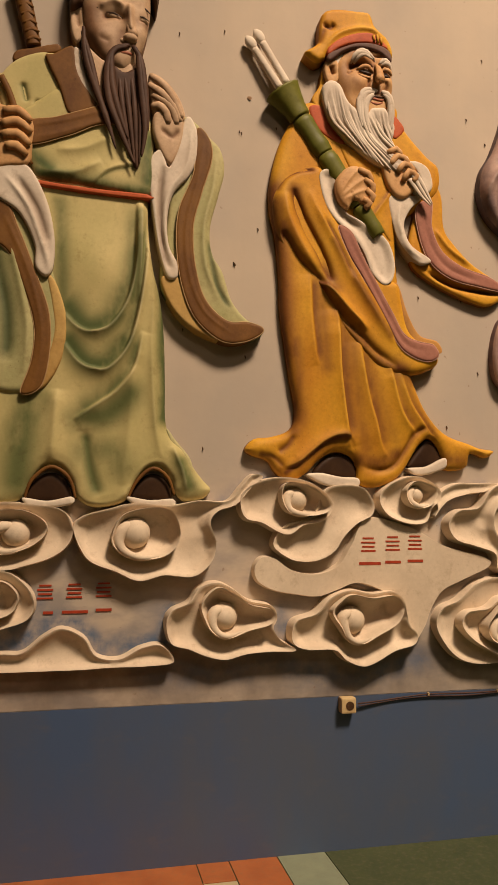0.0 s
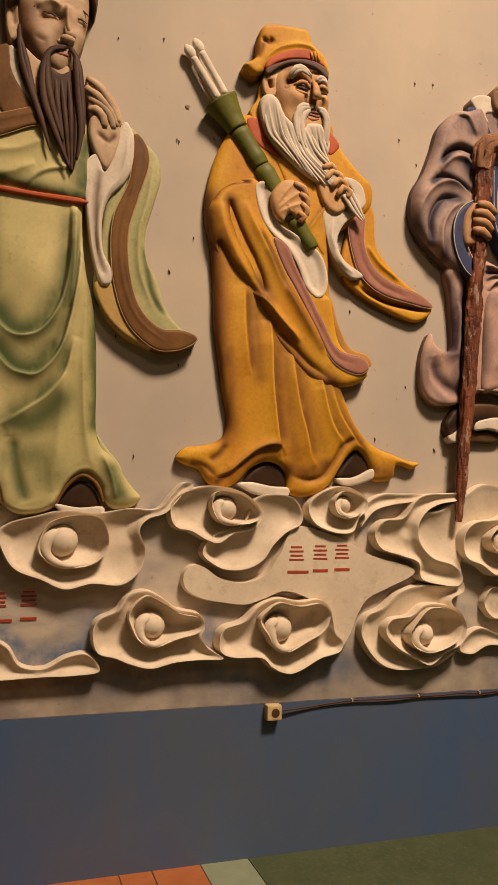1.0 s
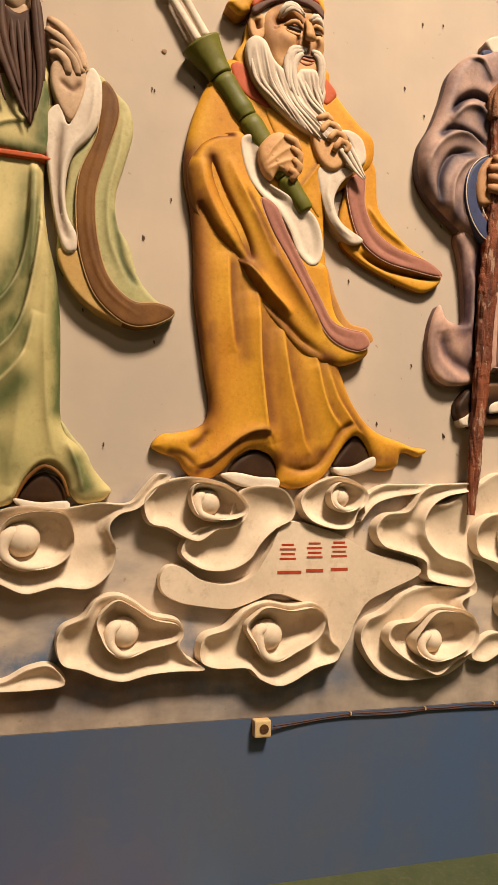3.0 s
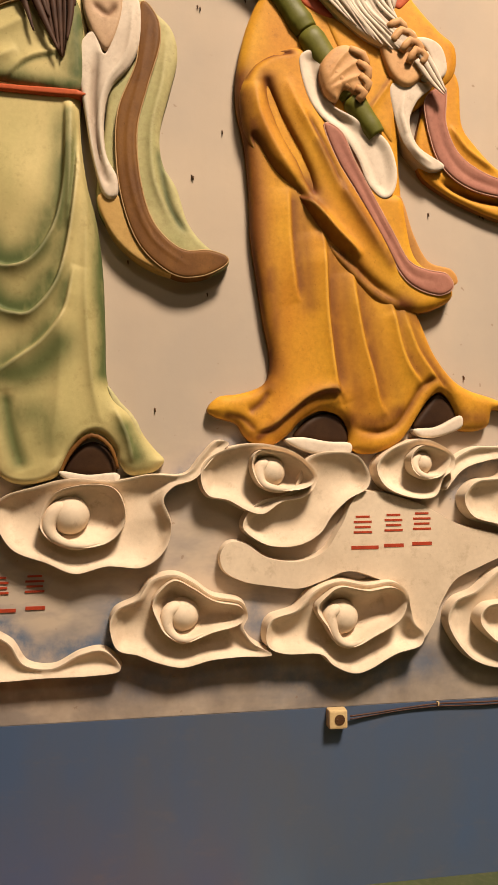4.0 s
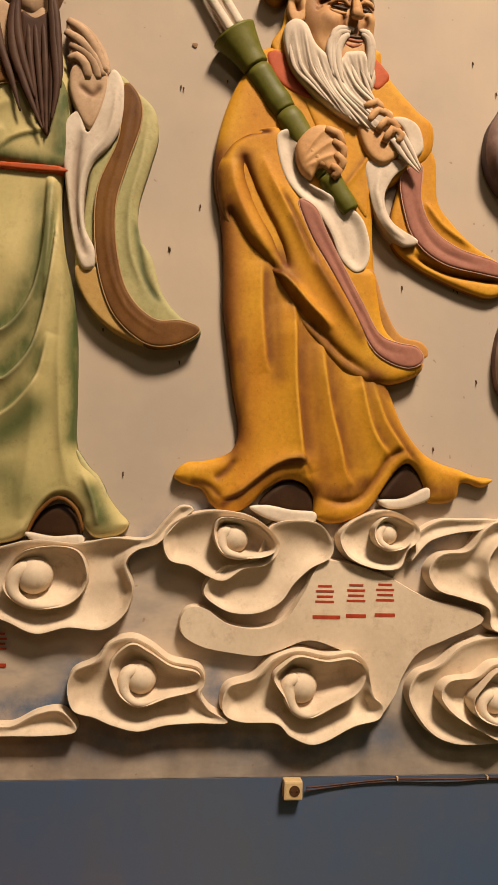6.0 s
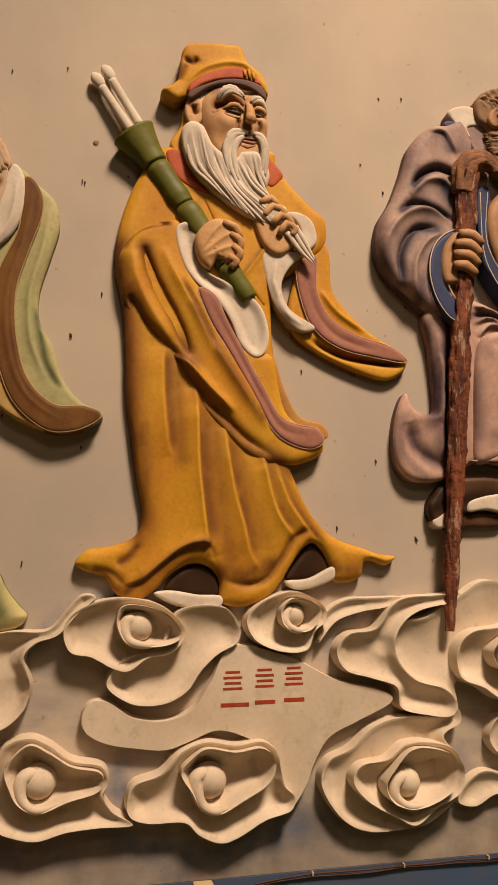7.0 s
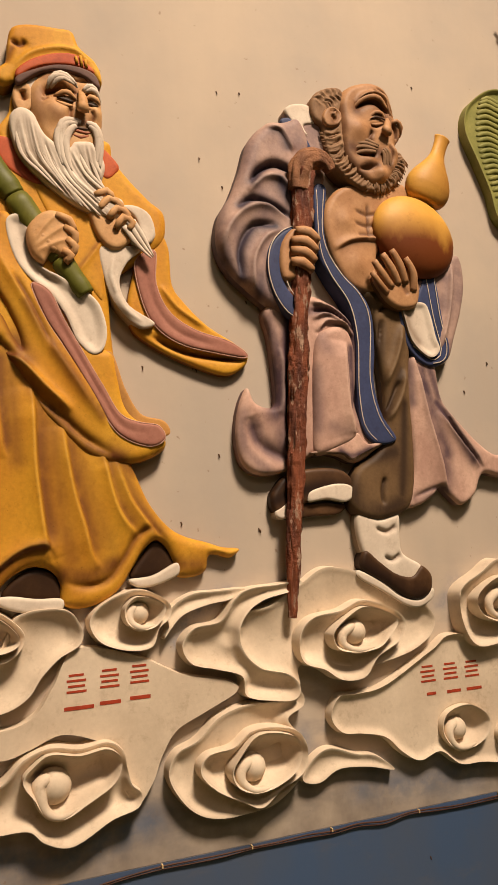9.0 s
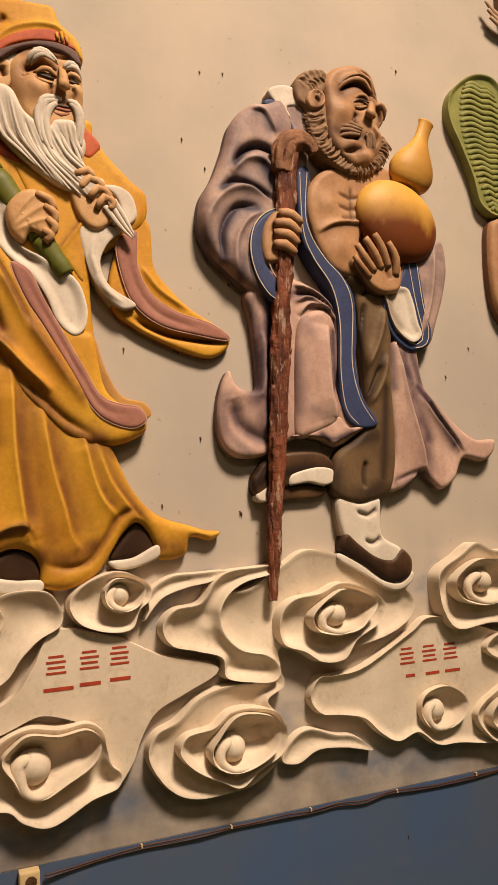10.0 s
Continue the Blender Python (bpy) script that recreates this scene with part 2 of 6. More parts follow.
    for a, b, c, d in zip(x1, y1, x2, y2):
        if b != d:
            ok ^= ((b > y) != (d > y)) & (x < (c - a) * (y - b) / (d - b) + a)
    return ok


class Sculpt:
    """Collects reliefs, tubes and lumps into one mesh with several paints. The wall is y = 0, its front is -y."""

    def __init__(self, flatten=0.76):
        self.flatten = flatten
        self.v, self.f, self.m, self.smooth, self.mats, self.tone = [], [], [], [], [], []

    def slot(self, mat):
        if mat not in self.mats:
            self.mats.append(mat)
        return self.mats.index(mat)

    def push(self, verts, faces, mat, smooth=True, tone=None):
        o, s = len(self.v), self.slot(mat)
        self.tone += list(tone) if tone is not None else [0.0] * len(verts)
        self.v += [tuple(map(float, q)) for q in verts]
        self.f += [tuple(i + o for i in f) for f in faces]
        self.m += [s] * len(faces)
        self.smooth += [smooth] * len(faces)

    def relief(self, outline, mat, base=0.03, rise=0.03, edge=0.05, folds=(), bumps=(), dish=0.0, lip=0.03, grid=0.0078, back=0.0, side_mat=None, slope=(0, 0), brush=(), crease_shade=0.9, form=None, draft=0.0):
        """A raised shape. base: height of its rim over the wall; it swells by rise over the width edge, or sinks by
        dish behind a lip.
        folds: (points, height, width, kind): 'r' a rounded ridge or groove, 's' a step whose high side is on the left
        of the line.
        brush: (points, width, amount): the paint's second tone laid on, some of it as shade; crease_shade: how much of
        it is painted as shade into the carved lines.
        form: the height as a function of the points and their distance to the outline, in place of base and rise;
        draft: how far the rim's foot stands out."""
        edge = edge * 0.62
        line = spline(outline, True, grid)
        lo, hi = line.min(0), line.max(0)
        gx, gz = np.meshgrid(np.arange(lo[0], hi[0], grid), np.arange(lo[1], hi[1], grid * 0.87))
        gx = gx + (np.arange(gx.shape[0])[:, None] % 2) * grid / 2
        q = np.stack([gx.ravel(), gz.ravel()], 1)
        q = q[inside(q, line)]
        fwd = np.roll(line, -1, 0) - np.roll(line, 1, 0)
        nrm = np.stack([-fwd[:, 1], fwd[:, 0]], 1) / np.maximum(np.linalg.norm(fwd, axis=1), 1e-9)[:, None]
        if (line[:, 0] * np.roll(line[:, 1], -1) - line[:, 1] * np.roll(line[:, 0], -1)).sum() < 0:
            nrm = -nrm
        rings = [0.0035, 0.009, 0.016, 0.024]
        if len(q):
            d, _, _ = distance(q, line, True)
            q = q[d > rings[-1] + grid * 0.5]
        for off in rings:
            ring = line + nrm * off
            ring = ring[inside(ring, line)]
            if len(ring):
                d, _, _ = distance(ring, line, True)
                q = np.concatenate([q, ring[d > off * 0.93]])
        from mathutils.geometry import delaunay_2d_cdt
        n = len(line)
        res = delaunay_2d_cdt([Vector(c) for c in line] + [Vector(c) for c in q], [(i, (i + 1) % n) for i in range(n)], [], 1, 1e-6)
        pts = np.array([tuple(c) for c in res[0]])
        d, _, _ = distance(pts, line, True)
        k = np.clip(d / max(edge, 1e-6), 0, 1)
        h = base + rise * np.sqrt(np.maximum(0, 1 - (1 - k) ** 2))
        w = np.clip((d - 0.005) / lip, 0, 1)
        h = h - dish * w * w * (3 - 2 * w)
        if form:
            h = form(pts, d)
        mid = (lo + hi) / 2
        h = h + (pts[:, 0] - mid[0]) * slope[0] + (pts[:, 1] - mid[1]) * slope[1]
        creases = []
        for fold in folds:
            fp, amp, width = fold[:3]
            kind = fold[3] if len(fold) > 3 else "r"
            fd, fs, fu = distance(pts, spline(fp, False, grid))
            amp = amp * np.clip(np.minimum(fu, 1 - fu) / 0.22 + 0.05, 0, 1) ** 0.8
            fade = np.clip(d / 0.02, 0.15, 1) if kind == "r" else np.clip(d / 0.012, 0.3, 1)
            if kind == "r":
                h = h + 1.3 * amp * np.exp(-(fd / width) ** 1.4) * fade
            else:
                s = np.clip(fs * fd / 0.008, -1, 1) * 0.5 + 0.5
                s = s * s * (3 - 2 * s)
                h = h + 1.3 * amp * s * np.exp(-fd / width) * fade
            # shade put into the colour in grooves and on the low side of steps
            if crease_shade:
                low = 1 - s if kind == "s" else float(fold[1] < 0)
                creases.append(crease_shade * low * np.exp(-(fd / (width * 1.1)) ** 2) * np.clip(np.minimum(fu, 1 - fu) / 0.15, 0, 1))
        for bx, bz, r, amp in bumps:
            h = h + amp * np.exp(-((pts[:, 0] - bx) ** 2 + (pts[:, 1] - bz) ** 2) / r ** 2)
        h = np.maximum(h, 0.0012)
        faces = []
        for f in res[2]:
            a, b, c = (pts[i] for i in f[:3])
            turn = (b[0] - a[0]) * (c[1] - a[1]) - (b[1] - a[1]) * (c[0] - a[0])
            faces.append(tuple(f) if turn > 0 else tuple(reversed(f)))
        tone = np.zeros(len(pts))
        for crease in creases:
            tone = np.maximum(tone, crease)
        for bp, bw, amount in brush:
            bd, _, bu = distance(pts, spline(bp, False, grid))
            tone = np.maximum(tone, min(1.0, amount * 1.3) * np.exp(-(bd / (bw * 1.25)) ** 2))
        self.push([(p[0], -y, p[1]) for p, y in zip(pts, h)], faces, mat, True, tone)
        # the rim down to the wall, sides darkened: paint and shade in the colour
        count = {}
        for f in faces:
            for i in range(len(f)):
                e = (f[i], f[(i + 1) % len(f)])
                count[e] = 1
        rim_edges = [e for e in count if (e[1], e[0]) not in count]
        place, out = {}, {}
        for a, b in rim_edges:
            run = pts[b] - pts[a]
            n_out = np.array([run[1], -run[0]]) / (np.linalg.norm(run) + 1e-9)
            for q in (a, b):
                place.setdefault(q, len(place))
                out[q] = out.get(q, 0) + n_out
        sides_v = [None] * (2 * len(place))
        for q, k in place.items():
            foot = pts[q] + out[q] / (np.linalg.norm(out[q]) + 1e-9) * draft
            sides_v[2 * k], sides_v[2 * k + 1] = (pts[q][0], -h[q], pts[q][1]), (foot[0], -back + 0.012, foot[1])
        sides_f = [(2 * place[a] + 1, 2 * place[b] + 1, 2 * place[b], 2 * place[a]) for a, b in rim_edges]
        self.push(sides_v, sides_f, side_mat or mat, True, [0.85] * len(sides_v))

    def edging(self, outline, height, mat, radius=0.0026):
        """A thin painted line along the edge of a raised shape."""
        line = spline(outline, True, 0.02)
        self.tube([(q[0], height, q[1]) for q in (*line, line[0])], [radius, radius], mat, 6, 1.0, 0.02)

    def tube(self, points, radii, mat, sides=9, flat=1.0, step=0.02, wobble=0.0, shade=0.0):
        """A round bar through (x, height over the wall, z) points, its radius running through radii. shade: dark second
        tone put on its lower side as painted shade.
        """
        line = spline([(p[0], -p[1], p[2]) for p in points], False, step)
        n = len(line)
        rr = np.interp(np.linspace(0, 1, n), np.linspace(0, 1, len(radii)), radii)
        verts, faces = [], []
        tang = np.gradient(line, axis=0)
        for i in range(n):
            t = tang[i] / (np.linalg.norm(tang[i]) + 1e-9)
            u = np.cross(t, (0, -1, 0) if abs(t[1]) < 0.97 else (0, 0, 1))
            u = u / (np.linalg.norm(u) + 1e-9)
            w = np.cross(u, t)
            for k in range(sides):
                a = 2 * math.pi * k / sides
                r = rr[i]
                if wobble:
                    c, e, z = math.cos(a), math.sin(a), line[i][2]
                    ridge = 1 - abs(noise.noise((c * 3.4, e * 3.4, z * 7.0))) * 2.4
                    r *= 1 + wobble * (0.55 * noise.noise((c * 1.2, e * 1.2, z * 5.0)) + 0.5 * ridge - 0.3 + 0.45 * noise.noise((c * 7, e * 7, z * 24.0)))
                verts.append(line[i] + u * r * math.cos(a) + w * r * flat * math.sin(a))
        for i in range(n - 1):
            for k in range(sides):
                a, b = i * sides + k, i * sides + (k + 1) % sides
                faces.append((a, b, b + sides, a + sides))
        faces.append(tuple(range(sides - 1, -1, -1)))
        faces.append(tuple((n - 1) * sides + k for k in range(sides)))
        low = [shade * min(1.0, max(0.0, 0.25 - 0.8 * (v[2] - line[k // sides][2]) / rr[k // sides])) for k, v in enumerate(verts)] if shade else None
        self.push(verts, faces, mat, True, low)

    def strand(self, points, height, width, mat, flat=0.7, sides=7):
        """A lock of hair or a finger: flat points on the wall, one height or one for each point, tapered at both ends."""
        hs = height if isinstance(height, (list, tuple)) else [height] * len(points)
        w = width if isinstance(width, (list, tuple)) else [width * 0.5, width, width * 0.8, width * 0.25]
        # underside darkened: shade painted into the colour
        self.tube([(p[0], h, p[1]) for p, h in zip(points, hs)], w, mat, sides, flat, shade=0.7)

    def lump(self, at, size, mat, turn=0.0, seg=14, rings=9, shade=0.0):
        """An ellipsoid at (x, height, z), of half-sizes (across, out, up), turned in the wall's plane. shade: how
        strongly its lower half is darkened by painted shade.
        """
        verts, faces = [], []
        c, s = math.cos(radians(turn)), math.sin(radians(turn))
        for i in range(rings + 1):
            th = math.pi * i / rings
            for k in range(seg):
                ph = 2 * math.pi * k / seg
                x, y, z = size[0] * math.sin(th) * math.cos(ph), size[1] * math.sin(th) * math.sin(ph), size[2] * math.cos(th)
                verts.append((at[0] + c * x - s * z, -at[1] + y, at[2] + s * x + c * z))
        for i in range(rings):
            for k in range(seg):
                a, b = i * seg + k, i * seg + (k + 1) % seg
                faces.append((a, a + seg, b + seg, b))
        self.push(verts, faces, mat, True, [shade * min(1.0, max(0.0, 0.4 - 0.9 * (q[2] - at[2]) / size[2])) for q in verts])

    def mesh(self, name):
        me = bpy.data.meshes.new(name)
        me.from_pydata([(x, y * self.flatten if y < 0 else y, z) for x, y, z in self.v], [], self.f)
        for mat in self.mats:
            me.materials.append(mat)
        me.polygons.foreach_set("material_index", self.m)
        me.polygons.foreach_set("use_smooth", self.smooth)
        layer = me.attributes.new("tone", "FLOAT", "POINT")
        layer.data.foreach_set("value", [float(q) for q in self.tone])
        me.update()
        return me

    def thing(self, name, parent=None, label="", category="", group="", kind=""):
        ob = new(name, self.mesh(name))
        ob.parent = parent
        return tagged(ob, label, category, group, kind)


def box(name, lo, hi, mat, bevel=0.0, parent=None):
    bm = bmesh.new()
    bmesh.ops.create_cube(bm, size=1)
    for v in bm.verts:
        v.co = Vector([(a + b) / 2 + c * (b - a) for a, b, c in zip(lo, hi, v.co)])
    if bevel:
        bmesh.ops.bevel(bm, geom=bm.edges[:], offset=bevel, segments=2, affect="EDGES", profile=0.6)
    me = bpy.data.meshes.new(name)
    bm.to_mesh(me)
    bm.free()
    me.materials.append(mat)
    ob = new(name, me)
    ob.parent = parent
    return ob


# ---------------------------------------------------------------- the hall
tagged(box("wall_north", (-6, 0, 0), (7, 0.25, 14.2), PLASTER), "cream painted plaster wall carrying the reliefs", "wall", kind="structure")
# unseen walls and ceiling, added; their dark grey holds back bounced light
tagged(box("wall_south", (-6, -9.25, 0), (7, -9, 14.2), BARE), "unseen grey wall across the hall, added to close it", "wall", kind="structure")
tagged(box("wall_west", (-6.25, -9.25, 0), (-6, 0.25, 14.2), BARE), "unseen grey end wall, added to close the hall", "wall", kind="structure")
tagged(box("wall_east", (7, -9.25, 0), (7.25, 0.25, 14.2), BARE), "unseen grey end wall, added to close the hall", "wall", kind="structure")
tagged(box("ceiling", (-6.25, -9.25, 14.2), (7.25, 0.25, 14.4), BARE), "unseen grey ceiling, added to close the hall", "ceiling", kind="structure")
tagged(box("trim", (-6, -0.004, 0), (7, 0, 0.637), DADO), "scuffed blue-grey painted dado band on the wall", "dado", kind="structure")
floor = tagged(box("floor", (-6, -9, -0.2), (7, 0, -0.004), FLOOR_GREEN), "floor of green, grey and orange tiles", "floor", kind="structure")

# sprayed blue-grey shading paint on the plaster of the cloud belt
backing = Sculpt(1.0)
backing.relief([(-3.0, 0.64), (-3.0, 0.64), (3.2, 0.64), (3.2, 0.64), (3.2, 1.66), (3.2, 1.66), (-3.0, 1.66), (-3.0, 1.66)], PLASTER, 0.0015, 0.0, 0.01, grid=0.018, brush=[
    ([(-1.686, 0.909), (-1.558, 0.906), (-1.471, 0.912), (-1.397, 0.963), (-1.320, 0.988), (-1.228, 0.946), (-1.158, 0.871)], 0.035, 0.9), ([(-1.136, 0.875), (-1.021, 0.894), (-0.916, 0.914), (-0.882, 1.025)], 0.035, 0.8),
    ([(-0.713, 1.425), (-0.656, 1.472), (-0.581, 1.535)], 0.03, 0.6), ([(-1.349, 1.205), (-1.289, 1.273), (-1.273, 1.366)], 0.03, 0.5), ([(0.116, 1.086), (0.165, 1.017), (0.146, 0.917)], 0.02, 0.7), ([(-0.388, 1.028), (-0.401, 0.943)], 0.025, 0.5),
    ([(-1.517, 0.960), (-1.442, 1.002), (-1.421, 1.081)], 0.03, 0.6), ([(-0.598, 1.516), (-0.532, 1.581), (-0.456, 1.599)], 0.03, 0.5), ([(0.173, 1.049), (0.186, 0.972)], 0.03, 0.8), ([(0.056, 1.455), (0.079, 1.558)], 0.025, 0.5),
    ([(0.388, 1.408), (0.424, 1.501), (0.544, 1.538)], 0.03, 0.6), ([(-0.998, 0.892), (-0.906, 0.895)], 0.03, 0.8), ([(-0.055, 1.137), (0.131, 1.108), (0.186, 1.049)], 0.025, 0.6), ([(-0.372, 0.949), (-0.379, 0.866)], 0.03, 0.5),
    ([(-0.990, 0.785), (-0.710, 0.762), (-0.387, 0.811)], 0.05, 0.45), ([(-0.346, 0.773), (-0.089, 0.722), (0.256, 0.781)], 0.05, 0.5), ([(0.212, 1.065), (0.230, 0.974)], 0.03, 0.8), ([(0.766, 1.537), (0.885, 1.627)], 0.025, 0.5),
    ([(0.388, 1.464), (0.435, 1.524), (0.598, 1.567)], 0.03, 0.5), ([(1.361, 1.414), (1.365, 1.335)], 0.025, 0.6), ([(0.879, 0.993), (0.882, 0.864)], 0.03, 0.5), ([(1.116, 0.762), (1.386, 0.741), (1.677, 0.742)], 0.05, 0.4), ([(1.591, 1.450), (1.678, 1.544)], 0.03, 0.4)])
backing.thing("plaster_band", None, "cream plaster band with sprayed blue-grey shading behind clouds", "plaster band", kind="structure")


# ---------------------------------------------------------------- clouds
def scoop(pts, line, high, low, rim):
    """A hollow behind a thin rim: it falls off under the upper edge and climbs again to the lower one."""
    fwd = np.roll(line, -1, 0) - line
    if (line[:, 0] * np.roll(line[:, 1], -1) - line[:, 1] * np.roll(line[:, 0], -1)).sum() > 0:
        fwd = -fwd
    up = fwd[:, 0] / np.maximum(np.linalg.norm(fwd, axis=1), 1e-9)
    far = []
    for part in (line[up < -0.25], line[up > 0.25]):
        gap = np.full(len(pts), 1e9)
        for s in range(0, len(pts), 4000):
            gap[s:s + 4000] = np.sqrt(((pts[s:s + 4000, None, :] - part[None]) ** 2).sum(2)).min(1)
        far.append(gap)
    u = far[0] / (far[0] + far[1] + 1e-9)
    d, _, _ = distance(pts, line, True)
    bed = np.sin(math.pi * np.clip(u, 0, 1) ** 0.9) ** 0.9
    return high - (high - low) * bed * np.clip(d / rim, 0, 1) * np.clip((far[0] + far[1]) / 0.11, 0.1, 1)


def cloud(outline, base, dish, bowl=None, ball=None, level=None):
    """One plaster cloud: a plate with a crisp rim, scooped out under its upper edge. Most carry a second, higher scoop, whose lower lip winds into a boss. level: the share of its height at which a plate for writing lies flat."""
    base = base * 1.4
    s = Sculpt(1.0)
    line = spline(outline, True, 0.008)

    def plate(pts, d):
        if level is None:
            h = scoop(pts, line, base, base * 0.36, 0.02)
        else:
            h = base * (level + (1 - level) * np.exp(-(d / 0.014) ** 1.5))
        if bowl:
            bd, _, _ = distance(pts, inner, True)
            h = np.where(inside(pts, inner), h * (1 - np.clip(bd / 0.016, 0, 0.97)), h)
        return h

    if bowl:
        inner = spline(bowl, True, 0.006)
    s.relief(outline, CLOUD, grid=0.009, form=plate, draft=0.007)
    ob = s.thing("cloud_relief", None, "cream painted plaster cloud with an upturned rim on the wall", "relief", "cloud reliefs")
    if bowl:
        s = Sculpt(1.0)
        s.relief(bowl, CLOUD, grid=0.007, form=lambda pts, d: scoop(pts, inner, base * 1.3, base * 0.14, 0.016), draft=0.004)
        s.thing("scroll", ob)
    if ball:
        x, z, r = ball
        r = r + 0.021
        b = Sculpt(1.0)
        b.lump((x, base * 0.42, z), (r, base * 0.42 + r * 0.45, r), CLOUD, 0, 26, 18)
        boss = b.thing("boss", ob)
        b = Sculpt(1.0)
        turn, width = [], []
        for k in range(11):
            u = k / 10
            th = radians(95 + 225 * u)
            way = np.array([math.cos(th), math.sin(th)])
            rel = inner - np.array([x, z])
            lip_at = float(np.linalg.norm(rel[(rel @ way / np.linalg.norm(rel, axis=1)).argmax()]))
            w = min(1.0, u / 0.8)
            w = w * w * (3 - 2 * w)
            gap = r * 0.5 * (1 - w) + max(lip_at - 0.006, r * 0.72) * w
            turn.append((x + way[0] * gap, base * (0.72 + 0.42 * w), z + way[1] * gap))
            width.append((r * (0.48 - 0.10 * u) * (1 - w) + 0.013 * w) * min(1.0, (1.06 - u) / 0.3, 0.3 + u / 0.2))
        b.tube(turn, width, CLOUD, 14, 1.15, 0.008)
        b.thing("curl", boss)
    return ob


def at(p):
    return p[0]


def at2(p, height):
    return (p[0][0], height, p[0][1])


# plateaus that the name panels lie on
cloud([(-0.523, 1.198), (-0.492, 1.242), (-0.432, 1.237), (-0.351, 1.185), (-0.241, 1.170), (-0.145, 1.205), (-0.081, 1.296), (-0.000, 1.416), (0.210, 1.372), (0.380, 1.289), (0.573, 1.239), (0.594, 1.199), (0.463, 1.140), (0.356, 1.091), (0.297, 1.010), (0.261, 0.928), (0.199, 0.859), (0.148, 0.939), (0.127, 1.054), (0.044, 1.104), (-0.058, 1.131), (-0.159, 1.097), (-0.238, 1.075), (-0.338, 1.085), (-0.437, 1.104), (-0.507, 1.142)], 0.032, 0.02, level=1.0)
cloud([(0.987, 1.058), (1.031, 1.130), (1.110, 1.132), (1.246, 1.151), (1.483, 1.266), (1.608, 1.322), (1.879, 1.253), (2.093, 1.131), (2.045, 0.787), (1.911, 0.754), (1.697, 0.785), (1.579, 0.794), (1.484, 0.858), (1.382, 0.837), (1.303, 0.880), (1.228, 0.949), (1.123, 0.977), (1.033, 0.993)], 0.036, 0.022, [(1.496, 0.960), (1.537, 1.013), (1.642, 1.028), (1.733, 0.970), (1.724, 0.901), (1.653, 0.859), (1.563, 0.856), (1.510, 0.900)], (*at([(1.587, 0.932)]), 0.026), level=0.62)
# left, under the green-robed statue
cloud([(-1.770, 1.442), (-1.578, 1.467), (-1.446, 1.459), (-1.339, 1.440), (-1.292, 1.378), (-1.298, 1.309), (-1.361, 1.252), (-1.459, 1.218), (-1.567, 1.197), (-1.759, 1.220)], 0.05, 0.028, [(-1.680, 1.376), (-1.597, 1.430), (-1.489, 1.436), (-1.404, 1.395), (-1.393, 1.343), (-1.461, 1.286), (-1.569, 1.260), (-1.676, 1.276)], (*at([(-1.511, 1.343)]), 0.036))
cloud([(-1.286, 1.359), (-1.252, 1.410), (-1.152, 1.442), (-1.036, 1.469), (-0.893, 1.461), (-0.773, 1.482), (-0.649, 1.483), (-0.587, 1.548), (-0.537, 1.598), (-0.494, 1.589), (-0.549, 1.539), (-0.612, 1.469), (-0.686, 1.442), (-0.722, 1.393), (-0.697, 1.309), (-0.716, 1.226), (-0.792, 1.167), (-0.912, 1.173), (-1.017, 1.151), (-1.111, 1.189), (-1.226, 1.240)], 0.052, 0.03, [(-1.120, 1.374), (-1.078, 1.426), (-0.985, 1.450), (-0.894, 1.439), (-0.857, 1.380), (-0.858, 1.309), (-0.910, 1.255), (-0.997, 1.239), (-1.090, 1.263), (-1.130, 1.309)], (*at([(-1.039, 1.347)]), 0.046))
cloud([(-1.757, 1.187), (-1.567, 1.197), (-1.483, 1.156), (-1.433, 1.088), (-1.439, 1.021), (-1.515, 0.979), (-1.746, 0.948)], 0.05, 0.03, [(-1.691, 1.143), (-1.564, 1.157), (-1.503, 1.119), (-1.492, 1.068), (-1.537, 1.020), (-1.684, 1.002)])
cloud([(-1.886, 0.898), (-1.721, 0.872), (-1.553, 0.873), (-1.468, 0.875), (-1.388, 0.936), (-1.318, 0.965), (-1.233, 0.927), (-1.181, 0.854), (-1.090, 0.838), (-1.000, 0.880), (-0.918, 0.887), (-0.868, 0.821), (-0.975, 0.807), (-1.112, 0.807), (-1.335, 0.802), (-1.882, 0.814)], 0.045, 0.012)
# middle
cloud([(-0.594, 1.468), (-0.577, 1.527), (-0.506, 1.570), (-0.396, 1.590), (-0.273, 1.566), (-0.189, 1.500), (-0.182, 1.448), (-0.228, 1.400), (-0.308, 1.384), (-0.371, 1.344), (-0.427, 1.354), (-0.498, 1.392), (-0.568, 1.410)], 0.055, 0.03, [(-0.418, 1.517), (-0.387, 1.565), (-0.278, 1.549), (-0.208, 1.493), (-0.198, 1.451), (-0.250, 1.427), (-0.335, 1.426), (-0.391, 1.447)], (*at([(-0.344, 1.492)]), 0.036))
cloud([(-0.200, 1.544), (-0.045, 1.556), (0.018, 1.491), (0.012, 1.431), (-0.060, 1.390), (-0.120, 1.334), (-0.164, 1.272), (-0.233, 1.233), (-0.313, 1.225), (-0.383, 1.244), (-0.445, 1.301), (-0.388, 1.383), (-0.269, 1.423)], 0.045, 0.025)
